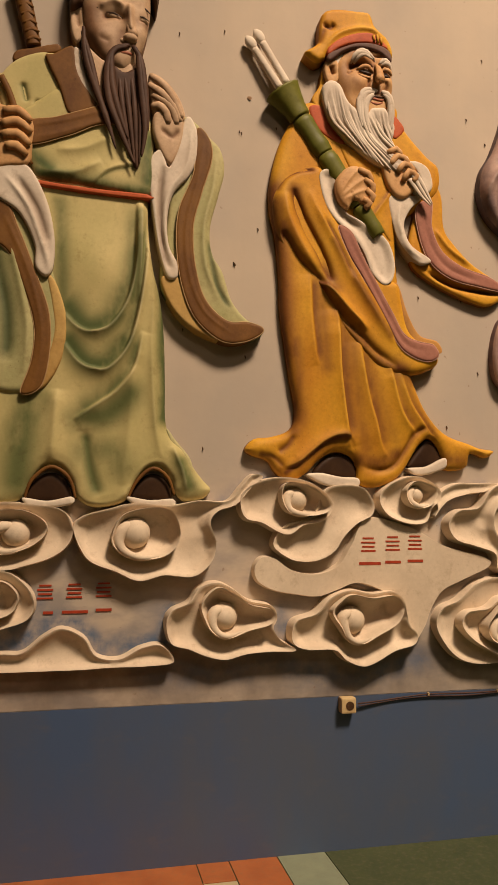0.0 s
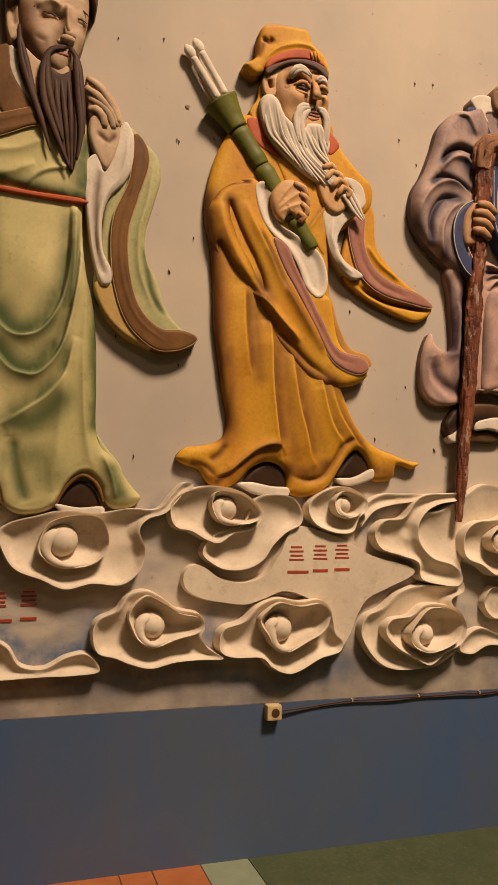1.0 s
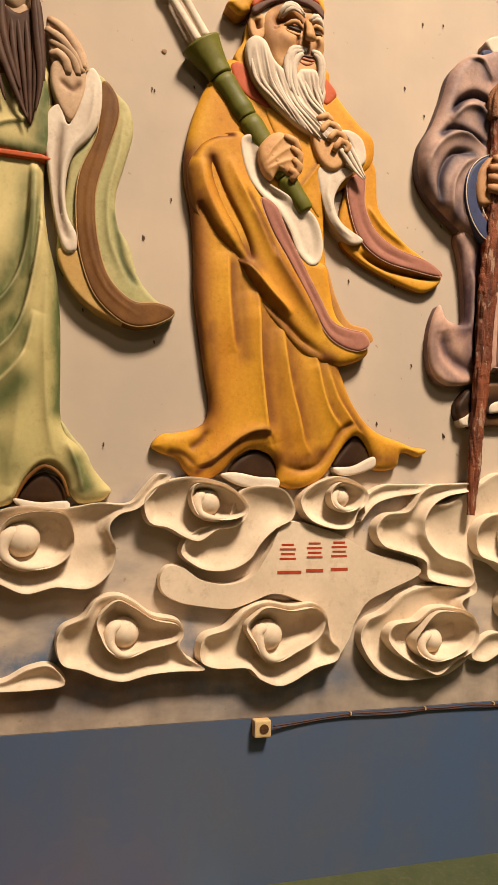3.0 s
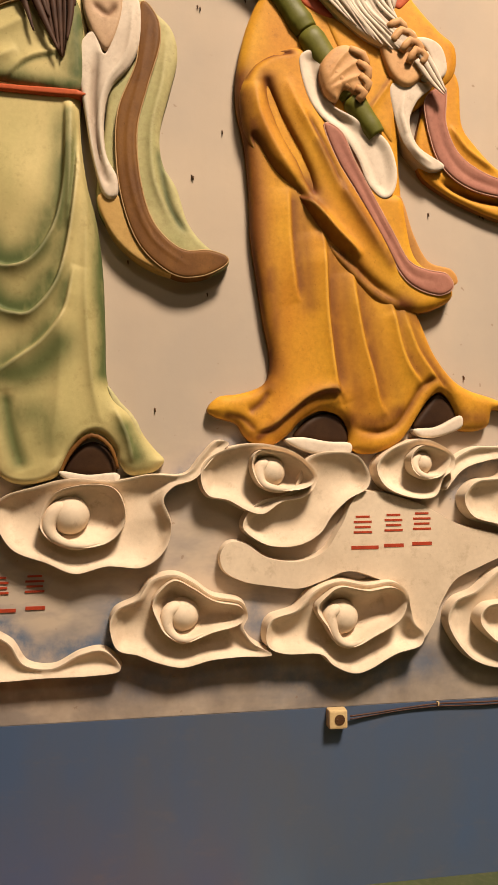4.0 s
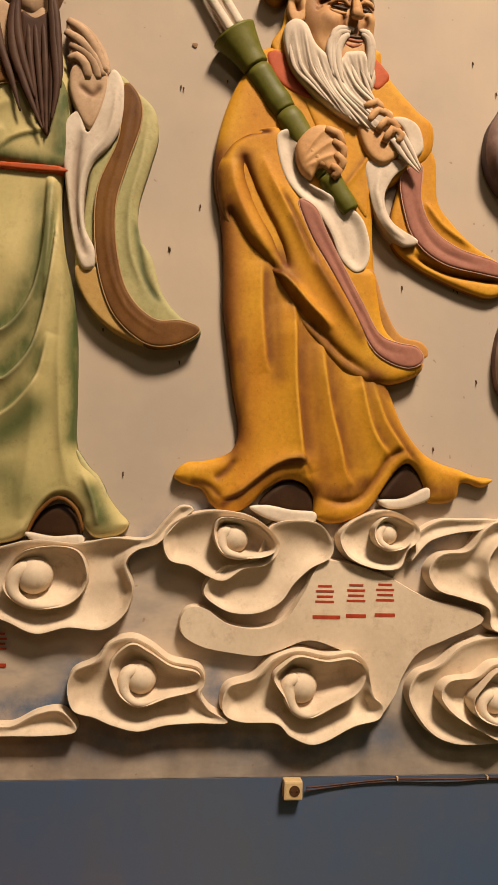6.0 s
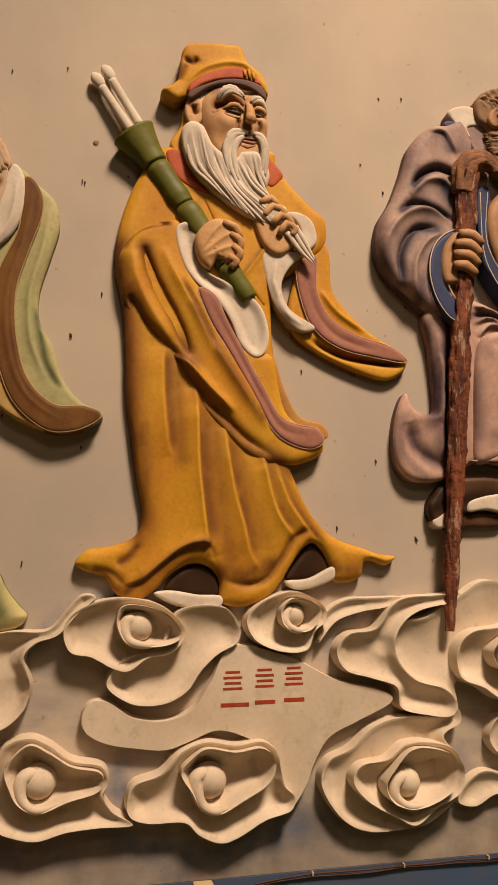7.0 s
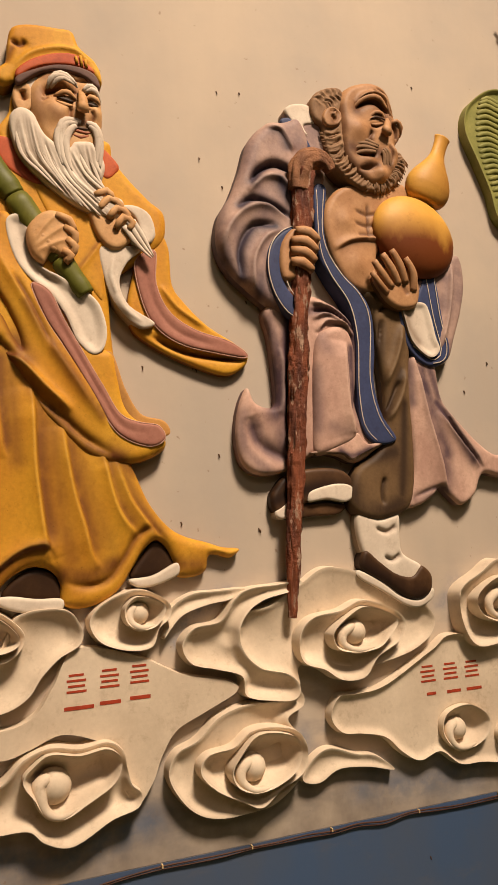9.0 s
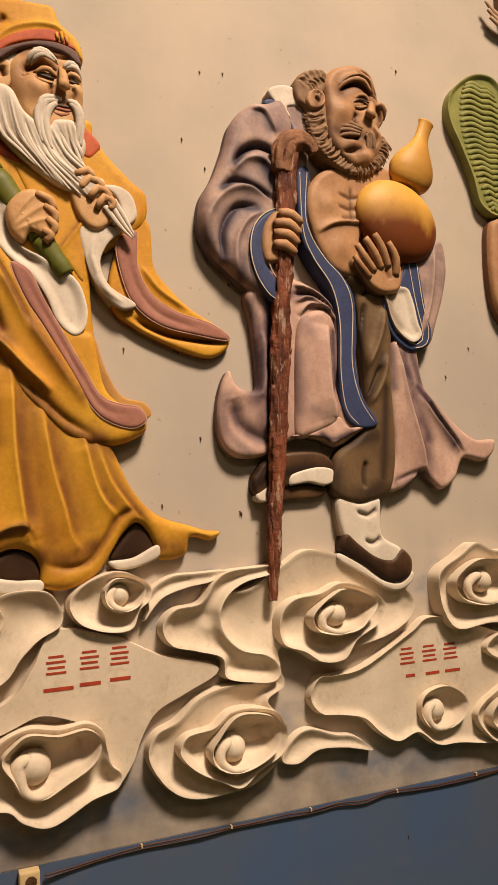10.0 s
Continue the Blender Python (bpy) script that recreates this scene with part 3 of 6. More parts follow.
cloud([(-0.902, 0.971), (-0.882, 1.025), (-0.809, 1.061), (-0.765, 1.120), (-0.690, 1.140), (-0.622, 1.112), (-0.552, 1.063), (-0.454, 1.040), (-0.431, 0.988), (-0.447, 0.948), (-0.414, 0.896), (-0.347, 0.852), (-0.457, 0.851), (-0.561, 0.844), (-0.655, 0.824), (-0.740, 0.843), (-0.807, 0.871), (-0.879, 0.895)], 0.055, 0.032, [(-0.759, 1.054), (-0.692, 1.121), (-0.624, 1.094), (-0.551, 1.049), (-0.462, 1.028), (-0.447, 0.993), (-0.471, 0.964), (-0.556, 0.943), (-0.643, 0.914), (-0.706, 0.934), (-0.740, 0.981)], (*at([(-0.655, 0.998)]), 0.037))
cloud([(-0.367, 0.925), (-0.345, 0.975), (-0.257, 1.005), (-0.190, 1.071), (-0.100, 1.101), (0.002, 1.085), (0.094, 1.094), (0.149, 1.059), (0.162, 0.998), (0.178, 0.941), (0.211, 0.907), (0.196, 0.862), (0.105, 0.837), (0.005, 0.787), (-0.055, 0.777), (-0.124, 0.806), (-0.175, 0.849), (-0.292, 0.854), (-0.355, 0.877)], 0.058, 0.034, [(-0.190, 1.009), (-0.152, 1.056), (-0.099, 1.084), (-0.002, 1.068), (0.087, 1.077), (0.134, 1.047), (0.138, 1.007), (0.106, 0.956), (0.020, 0.909), (-0.055, 0.875), (-0.119, 0.894), (-0.152, 0.946)], (*at([(-0.085, 0.969)]), 0.04))
cloud([(0.045, 1.500), (0.076, 1.552), (0.160, 1.596), (0.244, 1.605), (0.335, 1.557), (0.341, 1.501), (0.299, 1.463), (0.269, 1.400), (0.185, 1.393), (0.084, 1.431)], 0.052, 0.028, [(0.173, 1.551), (0.218, 1.583), (0.295, 1.563), (0.320, 1.532), (0.288, 1.477), (0.235, 1.463), (0.187, 1.481), (0.168, 1.515)], (*at([(0.224, 1.522)]), 0.024))
cloud([(0.323, 1.423), (0.391, 1.497), (0.494, 1.531), (0.591, 1.546), (0.659, 1.580), (0.530, 1.580), (0.428, 1.574), (0.342, 1.521), (0.340, 1.459)], 0.035, 0.012)
# the long tongues under the staff
cloud([(0.383, 1.393), (0.434, 1.451), (0.536, 1.468), (0.598, 1.545), (0.664, 1.580), (0.781, 1.588), (0.886, 1.597), (0.849, 1.561), (0.729, 1.536), (0.654, 1.493), (0.613, 1.423), (0.627, 1.345), (0.694, 1.278), (0.803, 1.245), (0.853, 1.192), (0.826, 1.147), (0.730, 1.154), (0.628, 1.183), (0.613, 1.257), (0.516, 1.292), (0.417, 1.323)], 0.05, 0.03)
cloud([(0.615, 1.419), (0.654, 1.489), (0.751, 1.508), (0.859, 1.567), (0.906, 1.592), (1.013, 1.643), (1.171, 1.611), (1.278, 1.569), (1.441, 1.486), (1.515, 1.408), (1.489, 1.333), (1.391, 1.276), (1.248, 1.243), (1.139, 1.232), (0.934, 1.275), (0.858, 1.261), (0.859, 1.195), (0.807, 1.238), (0.713, 1.267), (0.636, 1.327)], 0.036, 0.018)
cloud([(0.852, 1.349), (0.874, 1.414), (0.935, 1.454), (1.047, 1.468), (1.148, 1.502), (1.274, 1.465), (1.342, 1.407), (1.312, 1.330), (1.202, 1.271), (1.136, 1.200), (1.036, 1.198), (0.958, 1.246), (0.872, 1.281)], 0.062, 0.034, [(1.000, 1.394), (1.066, 1.445), (1.148, 1.477), (1.249, 1.446), (1.294, 1.406), (1.248, 1.349), (1.196, 1.311), (1.102, 1.301), (1.020, 1.318), (0.992, 1.359)], (*at([(1.119, 1.376)]), 0.03))
cloud([(0.319, 0.928), (0.344, 1.009), (0.431, 1.048), (0.519, 1.118), (0.635, 1.149), (0.797, 1.146), (0.857, 1.174), (0.868, 1.121), (0.797, 1.074), (0.864, 0.990), (0.860, 0.937), (0.835, 0.857), (0.730, 0.783), (0.636, 0.766), (0.491, 0.767), (0.391, 0.816)], 0.04, 0.022)
cloud([(0.427, 0.941), (0.458, 0.996), (0.559, 1.012), (0.630, 1.058), (0.724, 1.062), (0.823, 1.032), (0.857, 0.959), (0.832, 0.882), (0.738, 0.835), (0.660, 0.786), (0.589, 0.814), (0.485, 0.872)], 0.064, 0.034, [(0.539, 0.930), (0.573, 0.981), (0.636, 1.042), (0.711, 1.048), (0.799, 1.021), (0.822, 0.970), (0.796, 0.903), (0.718, 0.860), (0.634, 0.847), (0.563, 0.874)], (*at([(0.640, 0.924)]), 0.033))
cloud([(0.849, 0.842), (0.900, 0.912), (0.978, 0.940), (1.091, 0.902), (1.181, 0.882), (1.259, 0.819), (1.138, 0.847), (1.010, 0.857), (0.919, 0.820)], 0.03, 0.01)
# right
cloud([(1.632, 1.468), (1.660, 1.525), (1.759, 1.577), (1.860, 1.630), (1.953, 1.592), (2.111, 1.570), (2.174, 1.408), (2.055, 1.283), (1.874, 1.274), (1.716, 1.264), (1.648, 1.344)], 0.058, 0.03, [(1.708, 1.463), (1.761, 1.519), (1.861, 1.558), (1.988, 1.540), (2.075, 1.488), (2.041, 1.393), (1.867, 1.356), (1.740, 1.391)], (*at([(1.889, 1.457)]), 0.03))
cloud([(1.868, 1.156), (1.924, 1.212), (2.065, 1.237), (2.221, 1.145), (2.173, 1.047), (1.979, 1.094)], 0.05, 0.025)
cloud([(1.782, 0.894), (1.865, 0.960), (1.999, 0.997), (2.222, 0.920), (2.191, 0.714), (1.917, 0.750), (1.816, 0.817)], 0.05, 0.028, [(1.847, 0.887), (1.918, 0.943), (2.081, 0.947), (2.171, 0.873), (2.124, 0.780), (1.961, 0.784), (1.865, 0.829)])


# ---------------------------------------------------------------- statue in the ochre robe
def ochre_statue():
    s = Sculpt()
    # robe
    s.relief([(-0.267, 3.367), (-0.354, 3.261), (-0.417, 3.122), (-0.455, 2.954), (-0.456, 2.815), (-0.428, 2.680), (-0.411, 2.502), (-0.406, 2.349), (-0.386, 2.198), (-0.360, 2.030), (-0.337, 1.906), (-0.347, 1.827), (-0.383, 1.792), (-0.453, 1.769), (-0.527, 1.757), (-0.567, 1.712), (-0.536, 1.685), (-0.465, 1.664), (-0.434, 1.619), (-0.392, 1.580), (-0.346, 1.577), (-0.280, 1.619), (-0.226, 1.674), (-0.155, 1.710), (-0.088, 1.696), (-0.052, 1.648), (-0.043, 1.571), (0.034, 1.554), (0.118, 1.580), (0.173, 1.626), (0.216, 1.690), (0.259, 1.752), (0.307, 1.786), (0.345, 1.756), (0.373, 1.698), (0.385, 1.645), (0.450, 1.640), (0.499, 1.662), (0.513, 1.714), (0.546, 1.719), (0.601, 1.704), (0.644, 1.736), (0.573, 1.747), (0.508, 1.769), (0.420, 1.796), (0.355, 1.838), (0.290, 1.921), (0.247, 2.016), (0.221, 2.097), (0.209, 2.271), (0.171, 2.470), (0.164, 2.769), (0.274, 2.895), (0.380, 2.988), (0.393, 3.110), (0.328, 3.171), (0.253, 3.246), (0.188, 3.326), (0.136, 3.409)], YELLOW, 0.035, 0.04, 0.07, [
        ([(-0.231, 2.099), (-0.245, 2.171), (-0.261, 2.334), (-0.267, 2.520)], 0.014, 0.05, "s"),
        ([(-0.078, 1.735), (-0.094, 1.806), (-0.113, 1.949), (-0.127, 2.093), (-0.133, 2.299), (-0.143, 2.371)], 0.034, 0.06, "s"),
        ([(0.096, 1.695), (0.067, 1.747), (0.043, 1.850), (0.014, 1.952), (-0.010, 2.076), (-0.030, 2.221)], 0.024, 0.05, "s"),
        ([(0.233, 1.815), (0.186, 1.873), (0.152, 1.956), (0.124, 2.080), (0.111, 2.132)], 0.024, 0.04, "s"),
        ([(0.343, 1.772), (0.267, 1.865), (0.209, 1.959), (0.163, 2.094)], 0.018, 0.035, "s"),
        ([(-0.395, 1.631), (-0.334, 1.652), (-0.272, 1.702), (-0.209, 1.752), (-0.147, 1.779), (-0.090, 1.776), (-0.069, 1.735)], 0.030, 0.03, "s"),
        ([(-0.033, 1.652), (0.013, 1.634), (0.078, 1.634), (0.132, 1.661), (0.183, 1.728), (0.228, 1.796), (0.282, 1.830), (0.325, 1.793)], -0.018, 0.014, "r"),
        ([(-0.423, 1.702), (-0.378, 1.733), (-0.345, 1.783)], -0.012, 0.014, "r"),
        # brush: sprayed browns, plus shade painted under the sleeve and along the hem
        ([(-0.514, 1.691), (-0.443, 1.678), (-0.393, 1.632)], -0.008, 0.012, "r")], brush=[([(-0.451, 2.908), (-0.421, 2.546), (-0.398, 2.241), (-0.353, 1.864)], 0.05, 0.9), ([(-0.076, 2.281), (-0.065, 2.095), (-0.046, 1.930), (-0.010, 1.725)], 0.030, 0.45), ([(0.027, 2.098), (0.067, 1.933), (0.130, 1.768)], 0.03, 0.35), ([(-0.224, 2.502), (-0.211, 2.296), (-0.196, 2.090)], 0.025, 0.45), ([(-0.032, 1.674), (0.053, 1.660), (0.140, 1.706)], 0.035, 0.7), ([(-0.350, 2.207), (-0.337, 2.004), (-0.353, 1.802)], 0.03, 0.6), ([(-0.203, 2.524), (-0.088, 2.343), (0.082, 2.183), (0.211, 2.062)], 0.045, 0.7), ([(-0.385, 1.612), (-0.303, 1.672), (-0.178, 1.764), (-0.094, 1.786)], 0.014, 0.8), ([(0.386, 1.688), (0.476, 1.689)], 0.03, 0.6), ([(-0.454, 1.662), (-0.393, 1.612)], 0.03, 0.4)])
    # shoes in the arches of the hem
    s.relief([(-0.251, 1.615), (-0.206, 1.674), (-0.144, 1.704), (-0.082, 1.692), (-0.050, 1.648), (-0.045, 1.595), (-0.111, 1.590), (-0.183, 1.600)], SHOE, 0.014, 0.022, 0.03)
    s.relief([(-0.288, 1.606), (-0.225, 1.614), (-0.132, 1.599), (-0.047, 1.593), (-0.049, 1.553), (-0.110, 1.544), (-0.193, 1.556), (-0.254, 1.579)], WHITE, 0.062, 0.012, 0.02)
    s.relief([(0.207, 1.653), (0.257, 1.733), (0.304, 1.782), (0.354, 1.750), (0.382, 1.688), (0.310, 1.655)], SHOE, 0.014, 0.022, 0.03)
    s.relief([(0.199, 1.645), (0.288, 1.655), (0.384, 1.698), (0.388, 1.653), (0.299, 1.618), (0.228, 1.615)], WHITE, 0.055, 0.012, 0.02)
    # red collar
    s.relief([(-0.275, 3.329), (-0.212, 3.343), (-0.143, 3.252), (-0.096, 3.169), (-0.175, 3.186), (-0.244, 3.242)], RED, 0.07, 0.01, 0.02)
    s.relief([(0.136, 3.358), (0.182, 3.326), (0.208, 3.281), (0.164, 3.228), (0.131, 3.254)], RED, 0.07, 0.01, 0.02)
    # crossed front of the robe
    s.relief([(-0.117, 3.168), (0.065, 3.088), (0.157, 2.953), (0.135, 2.786), (0.123, 2.715), (0.067, 2.781), (-0.024, 2.891), (-0.070, 3.029)], YELLOW, 0.07, 0.012, 0.03, [([(0.146, 2.987), (0.067, 2.874), (0.033, 2.825)], 0.012, 0.012, "s")])
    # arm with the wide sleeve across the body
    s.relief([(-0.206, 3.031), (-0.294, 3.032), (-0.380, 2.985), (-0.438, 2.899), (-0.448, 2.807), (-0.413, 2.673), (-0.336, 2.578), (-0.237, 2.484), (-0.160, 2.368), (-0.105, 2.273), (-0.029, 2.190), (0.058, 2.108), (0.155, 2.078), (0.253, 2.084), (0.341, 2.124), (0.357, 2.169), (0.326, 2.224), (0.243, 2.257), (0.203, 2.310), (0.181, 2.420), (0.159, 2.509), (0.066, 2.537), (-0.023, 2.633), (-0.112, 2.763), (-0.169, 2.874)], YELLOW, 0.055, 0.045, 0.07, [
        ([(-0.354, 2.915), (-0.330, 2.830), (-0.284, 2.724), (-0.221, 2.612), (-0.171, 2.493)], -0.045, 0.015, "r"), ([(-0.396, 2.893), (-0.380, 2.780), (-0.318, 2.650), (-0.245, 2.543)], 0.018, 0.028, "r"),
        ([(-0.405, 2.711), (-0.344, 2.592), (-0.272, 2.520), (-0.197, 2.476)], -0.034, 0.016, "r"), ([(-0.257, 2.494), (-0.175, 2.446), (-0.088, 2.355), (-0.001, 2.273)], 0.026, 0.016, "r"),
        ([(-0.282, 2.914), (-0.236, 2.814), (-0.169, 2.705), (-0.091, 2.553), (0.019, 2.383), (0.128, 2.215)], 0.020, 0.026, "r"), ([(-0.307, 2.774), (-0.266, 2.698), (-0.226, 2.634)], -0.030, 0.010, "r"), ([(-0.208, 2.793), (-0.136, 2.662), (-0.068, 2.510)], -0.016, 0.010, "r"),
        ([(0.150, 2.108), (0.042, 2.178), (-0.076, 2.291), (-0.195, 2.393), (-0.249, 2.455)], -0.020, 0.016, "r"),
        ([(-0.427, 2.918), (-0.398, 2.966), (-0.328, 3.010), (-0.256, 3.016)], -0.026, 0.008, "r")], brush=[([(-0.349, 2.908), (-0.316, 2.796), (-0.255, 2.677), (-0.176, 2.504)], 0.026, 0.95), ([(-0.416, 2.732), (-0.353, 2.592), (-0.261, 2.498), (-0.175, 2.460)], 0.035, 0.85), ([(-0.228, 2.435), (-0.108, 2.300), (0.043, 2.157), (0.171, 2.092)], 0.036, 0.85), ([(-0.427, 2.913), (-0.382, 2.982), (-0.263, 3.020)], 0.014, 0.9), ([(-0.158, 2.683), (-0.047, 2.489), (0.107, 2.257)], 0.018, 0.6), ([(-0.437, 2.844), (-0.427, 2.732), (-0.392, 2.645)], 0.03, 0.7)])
    s.relief([(-0.142, 2.753), (-0.076, 2.730), (-0.026, 2.625), (0.045, 2.495), (0.117, 2.367), (0.176, 2.265), (0.248, 2.233), (0.324, 2.220), (0.348, 2.171), (0.297, 2.140), (0.215, 2.158), (0.146, 2.211), (0.074, 2.342), (-0.025, 2.513), (-0.092, 2.621)], PINK, 0.1, 0.012, 0.02, [([(-0.093, 2.699), (-0.004, 2.537), (0.106, 2.333), (0.182, 2.217), (0.280, 2.189)], -0.006, 0.012, "r")])
    s.edging([(-0.142, 2.753), (-0.076, 2.730), (-0.026, 2.625), (0.045, 2.495), (0.117, 2.367), (0.176, 2.265), (0.248, 2.233), (0.324, 2.220), (0.348, 2.171), (0.297, 2.140), (0.215, 2.158), (0.146, 2.211), (0.074, 2.342), (-0.025, 2.513), (-0.092, 2.621)], 0.104, PINK_LIGHT)
    s.relief([(0.040, 2.497), (0.099, 2.500), (0.146, 2.512), (0.168, 2.477), (0.203, 2.366), (0.260, 2.269), (0.349, 2.243), (0.370, 2.191), (0.286, 2.178), (0.210, 2.227), (0.144, 2.325), (0.078, 2.432)], LINING, 0.082, 0.004, 0.015, brush=[([(0.089, 2.482), (0.133, 2.395), (0.199, 2.266)], 0.03, 0.5)])
    # white cuff
    s.relief([(-0.231, 2.988), (-0.197, 3.026), (-0.155, 3.011), (-0.131, 2.915), (-0.112, 2.835), (-0.039, 2.795), (0.050, 2.749), (0.110, 2.691), (0.136, 2.591), (0.119, 2.515), (0.075, 2.495), (0.022, 2.547), (-0.016, 2.637), (-0.071, 2.717), (-0.155, 2.786), (-0.205, 2.867)], WHITE, 0.102, 0.004, 0.015, [([(-0.163, 2.958), (-0.117, 2.823), (-0.028, 2.761)], -0.014, 0.014, "r")], (), 0.020, 0.040)
    # fist on the tube
    s.relief([(-0.158, 2.962), (-0.114, 3.029), (-0.054, 3.051), (-0.003, 3.013), (0.020, 2.947), (0.018, 2.878), (-0.013, 2.852), (-0.068, 2.878), (-0.100, 2.834), (-0.144, 2.872)], SKIN, 0.105, 0.032, 0.04, [([(-0.137, 2.906), (-0.092, 2.979), (-0.049, 3.027)], 0.007, 0.008, "r"), ([(-0.128, 2.891), (-0.070, 2.946), (-0.016, 2.988)], 0.007, 0.008, "r"), ([(-0.119, 2.873), (-0.059, 2.910), (-0.011, 2.933)], 0.007, 0.008, "r")], crease_shade=0.3, grid=0.006)
    for a in ([(-0.051, 3.027), (-0.003, 3.008), (0.017, 2.968)], [(-0.020, 2.983), (0.018, 2.954), (0.014, 2.912)], [(-0.011, 2.933), (0.018, 2.903), (0.003, 2.870)], [(-0.028, 2.885), (0.001, 2.867), (-0.019, 2.840)]):
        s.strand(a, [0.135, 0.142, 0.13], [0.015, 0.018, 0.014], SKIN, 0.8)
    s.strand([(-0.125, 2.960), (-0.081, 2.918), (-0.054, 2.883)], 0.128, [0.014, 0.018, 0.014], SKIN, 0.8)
    # far sleeve, swinging out
    s.relief([(0.315, 3.135), (0.366, 3.054), (0.407, 2.973), (0.416, 2.818), (0.466, 2.740), (0.557, 2.652), (0.671, 2.585), (0.728, 2.542), (0.715, 2.488), (0.644, 2.445), (0.564, 2.454), (0.450, 2.493), (0.337, 2.545), (0.247, 2.613), (0.230, 2.723), (0.260, 2.866)], YELLOW, 0.034, 0.02, 0.03, [([(0.319, 2.590), (0.451, 2.534), (0.588, 2.515), (0.704, 2.510)], -0.028, 0.012, "r"), ([(0.363, 2.803), (0.431, 2.714), (0.545, 2.640)], 0.014, 0.012, "r")])
    s.relief([(0.261, 2.892), (0.344, 2.946), (0.345, 2.805), (0.396, 2.692), (0.502, 2.623), (0.639, 2.585), (0.715, 2.539), (0.707, 2.516), (0.580, 2.531), (0.444, 2.557), (0.343, 2.619), (0.287, 2.719)], PINK, 0.060, 0.012, 0.02, [([(0.306, 2.860), (0.333, 2.722), (0.422, 2.613), (0.581, 2.559)], -0.006, 0.012, "r")])
    s.edging([(0.261, 2.892), (0.344, 2.946), (0.345, 2.805), (0.396, 2.692), (0.502, 2.623), (0.639, 2.585), (0.715, 2.539), (0.707, 2.516), (0.580, 2.531), (0.444, 2.557), (0.343, 2.619), (0.287, 2.719)], 0.064, PINK_LIGHT)
    s.relief([(0.114, 2.928), (0.152, 2.938), (0.243, 2.950), (0.289, 2.942), (0.225, 2.878), (0.193, 2.793), (0.228, 2.703), (0.327, 2.639), (0.275, 2.615), (0.208, 2.663), (0.152, 2.751)], WHITE, 0.082, 0.006, 0.018, [([(0.175, 2.897), (0.161, 2.803), (0.208, 2.690), (0.275, 2.638)], 0.014, 0.01, "r")])
    s.relief([(0.202, 3.114), (0.267, 3.125), (0.327, 3.091), (0.345, 3.006), (0.300, 2.955), (0.243, 2.962), (0.278, 3.024), (0.255, 3.082)], WHITE, 0.080, 0.012, 0.02)
    # head
    s.relief([(-0.149, 3.521), (-0.105, 3.626), (-0.013, 3.683), (0.100, 3.677), (0.137, 3.579), (0.142, 3.453), (0.120, 3.351), (0.060, 3.295), (-0.032, 3.311), (-0.101, 3.365)], SKIN, 0.07, 0.045, 0.06, [
        ([(-0.046, 3.516), (-0.015, 3.506), (0.021, 3.510)], -0.012, 0.010, "r"), ([(-0.086, 3.541), (-0.053, 3.562), (-0.019, 3.573), (0.026, 3.566)], -0.030, 0.016, "r"), ([(0.067, 3.554), (0.094, 3.564), (0.131, 3.555)], -0.030, 0.013, "r"),
        ([(0.009, 3.659), (0.039, 3.645), (0.085, 3.648), (0.115, 3.654)], -0.010, 0.006, "r"), ([(0.004, 3.638), (0.038, 3.619), (0.073, 3.621), (0.105, 3.637)], -0.010, 0.006, "r"), ([(0.050, 3.667), (0.078, 3.657), (0.111, 3.674)], -0.008, 0.006, "r"),
        ([(0.020, 3.495), (0.011, 3.469), (0.015, 3.434)], -0.016, 0.008, "r"), ([(0.098, 3.493), (0.104, 3.469), (0.096, 3.443)], -0.012, 0.008, "r"), ([(-0.091, 3.525), (-0.064, 3.545)], -0.008, 0.006, "r"), ([(-0.095, 3.502), (-0.069, 3.524)], -0.008, 0.006, "r")],
        [(-0.043, 3.469, 0.055, 0.026), (0.118, 3.487, 0.03, 0.020)], grid=0.0055, brush=[([(-0.086, 3.546), (-0.030, 3.566), (0.026, 3.561)], 0.020, 0.75), ([(0.067, 3.551), (0.131, 3.550)], 0.016, 0.75), ([(0.018, 3.485), (0.013, 3.444)], 0.012, 0.7), ([(-0.065, 3.466), (-0.032, 3.446), (0.002, 3.452)], 0.020, 0.45), ([(-0.108, 3.525), (-0.104, 3.439)], 0.03, 0.5), ([(-0.085, 3.616), (-0.018, 3.654), (0.074, 3.672)], 0.020, 0.6), ([(0.042, 3.434), (0.087, 3.441)], 0.016, 0.7)])
    # nose, heavy lids over narrow eyes, brows, mouth
    s.strand([(0.056, 3.570), (0.060, 3.526), (0.059, 3.470)], [0.118, 0.142, 0.160], [0.012, 0.019, 0.026], SKIN)
    s.lump((0.059, 3.465, 0.152), (0.032, 0.030, 0.026), SKIN, 0, 18, 12, 0.5)
    s.lump((0.023, 3.452, 0.132), (0.021, 0.020, 0.018), SKIN, 0, 14, 9, 0.6)
    s.lump((0.088, 3.463, 0.132), (0.015, 0.020, 0.018), SKIN, 0, 14, 9, 0.6)
    for lid, white, dark, bag in (([(-0.049, 3.529), (-0.016, 3.548), (0.011, 3.548), (0.036, 3.530)], [(-0.007, 3.530), (0.016, 3.526)], [(-0.036, 3.527), (-0.005, 3.522), (0.027, 3.518)], [(-0.043, 3.513), (-0.009, 3.502), (0.024, 3.503)]), ([(0.070, 3.533), (0.093, 3.547), (0.116, 3.539), (0.130, 3.526)], [(0.090, 3.527), (0.111, 3.523)], [(0.074, 3.521), (0.097, 3.518), (0.122, 3.515)], [(0.072, 3.508), (0.097, 3.500), (0.122, 3.499)])):
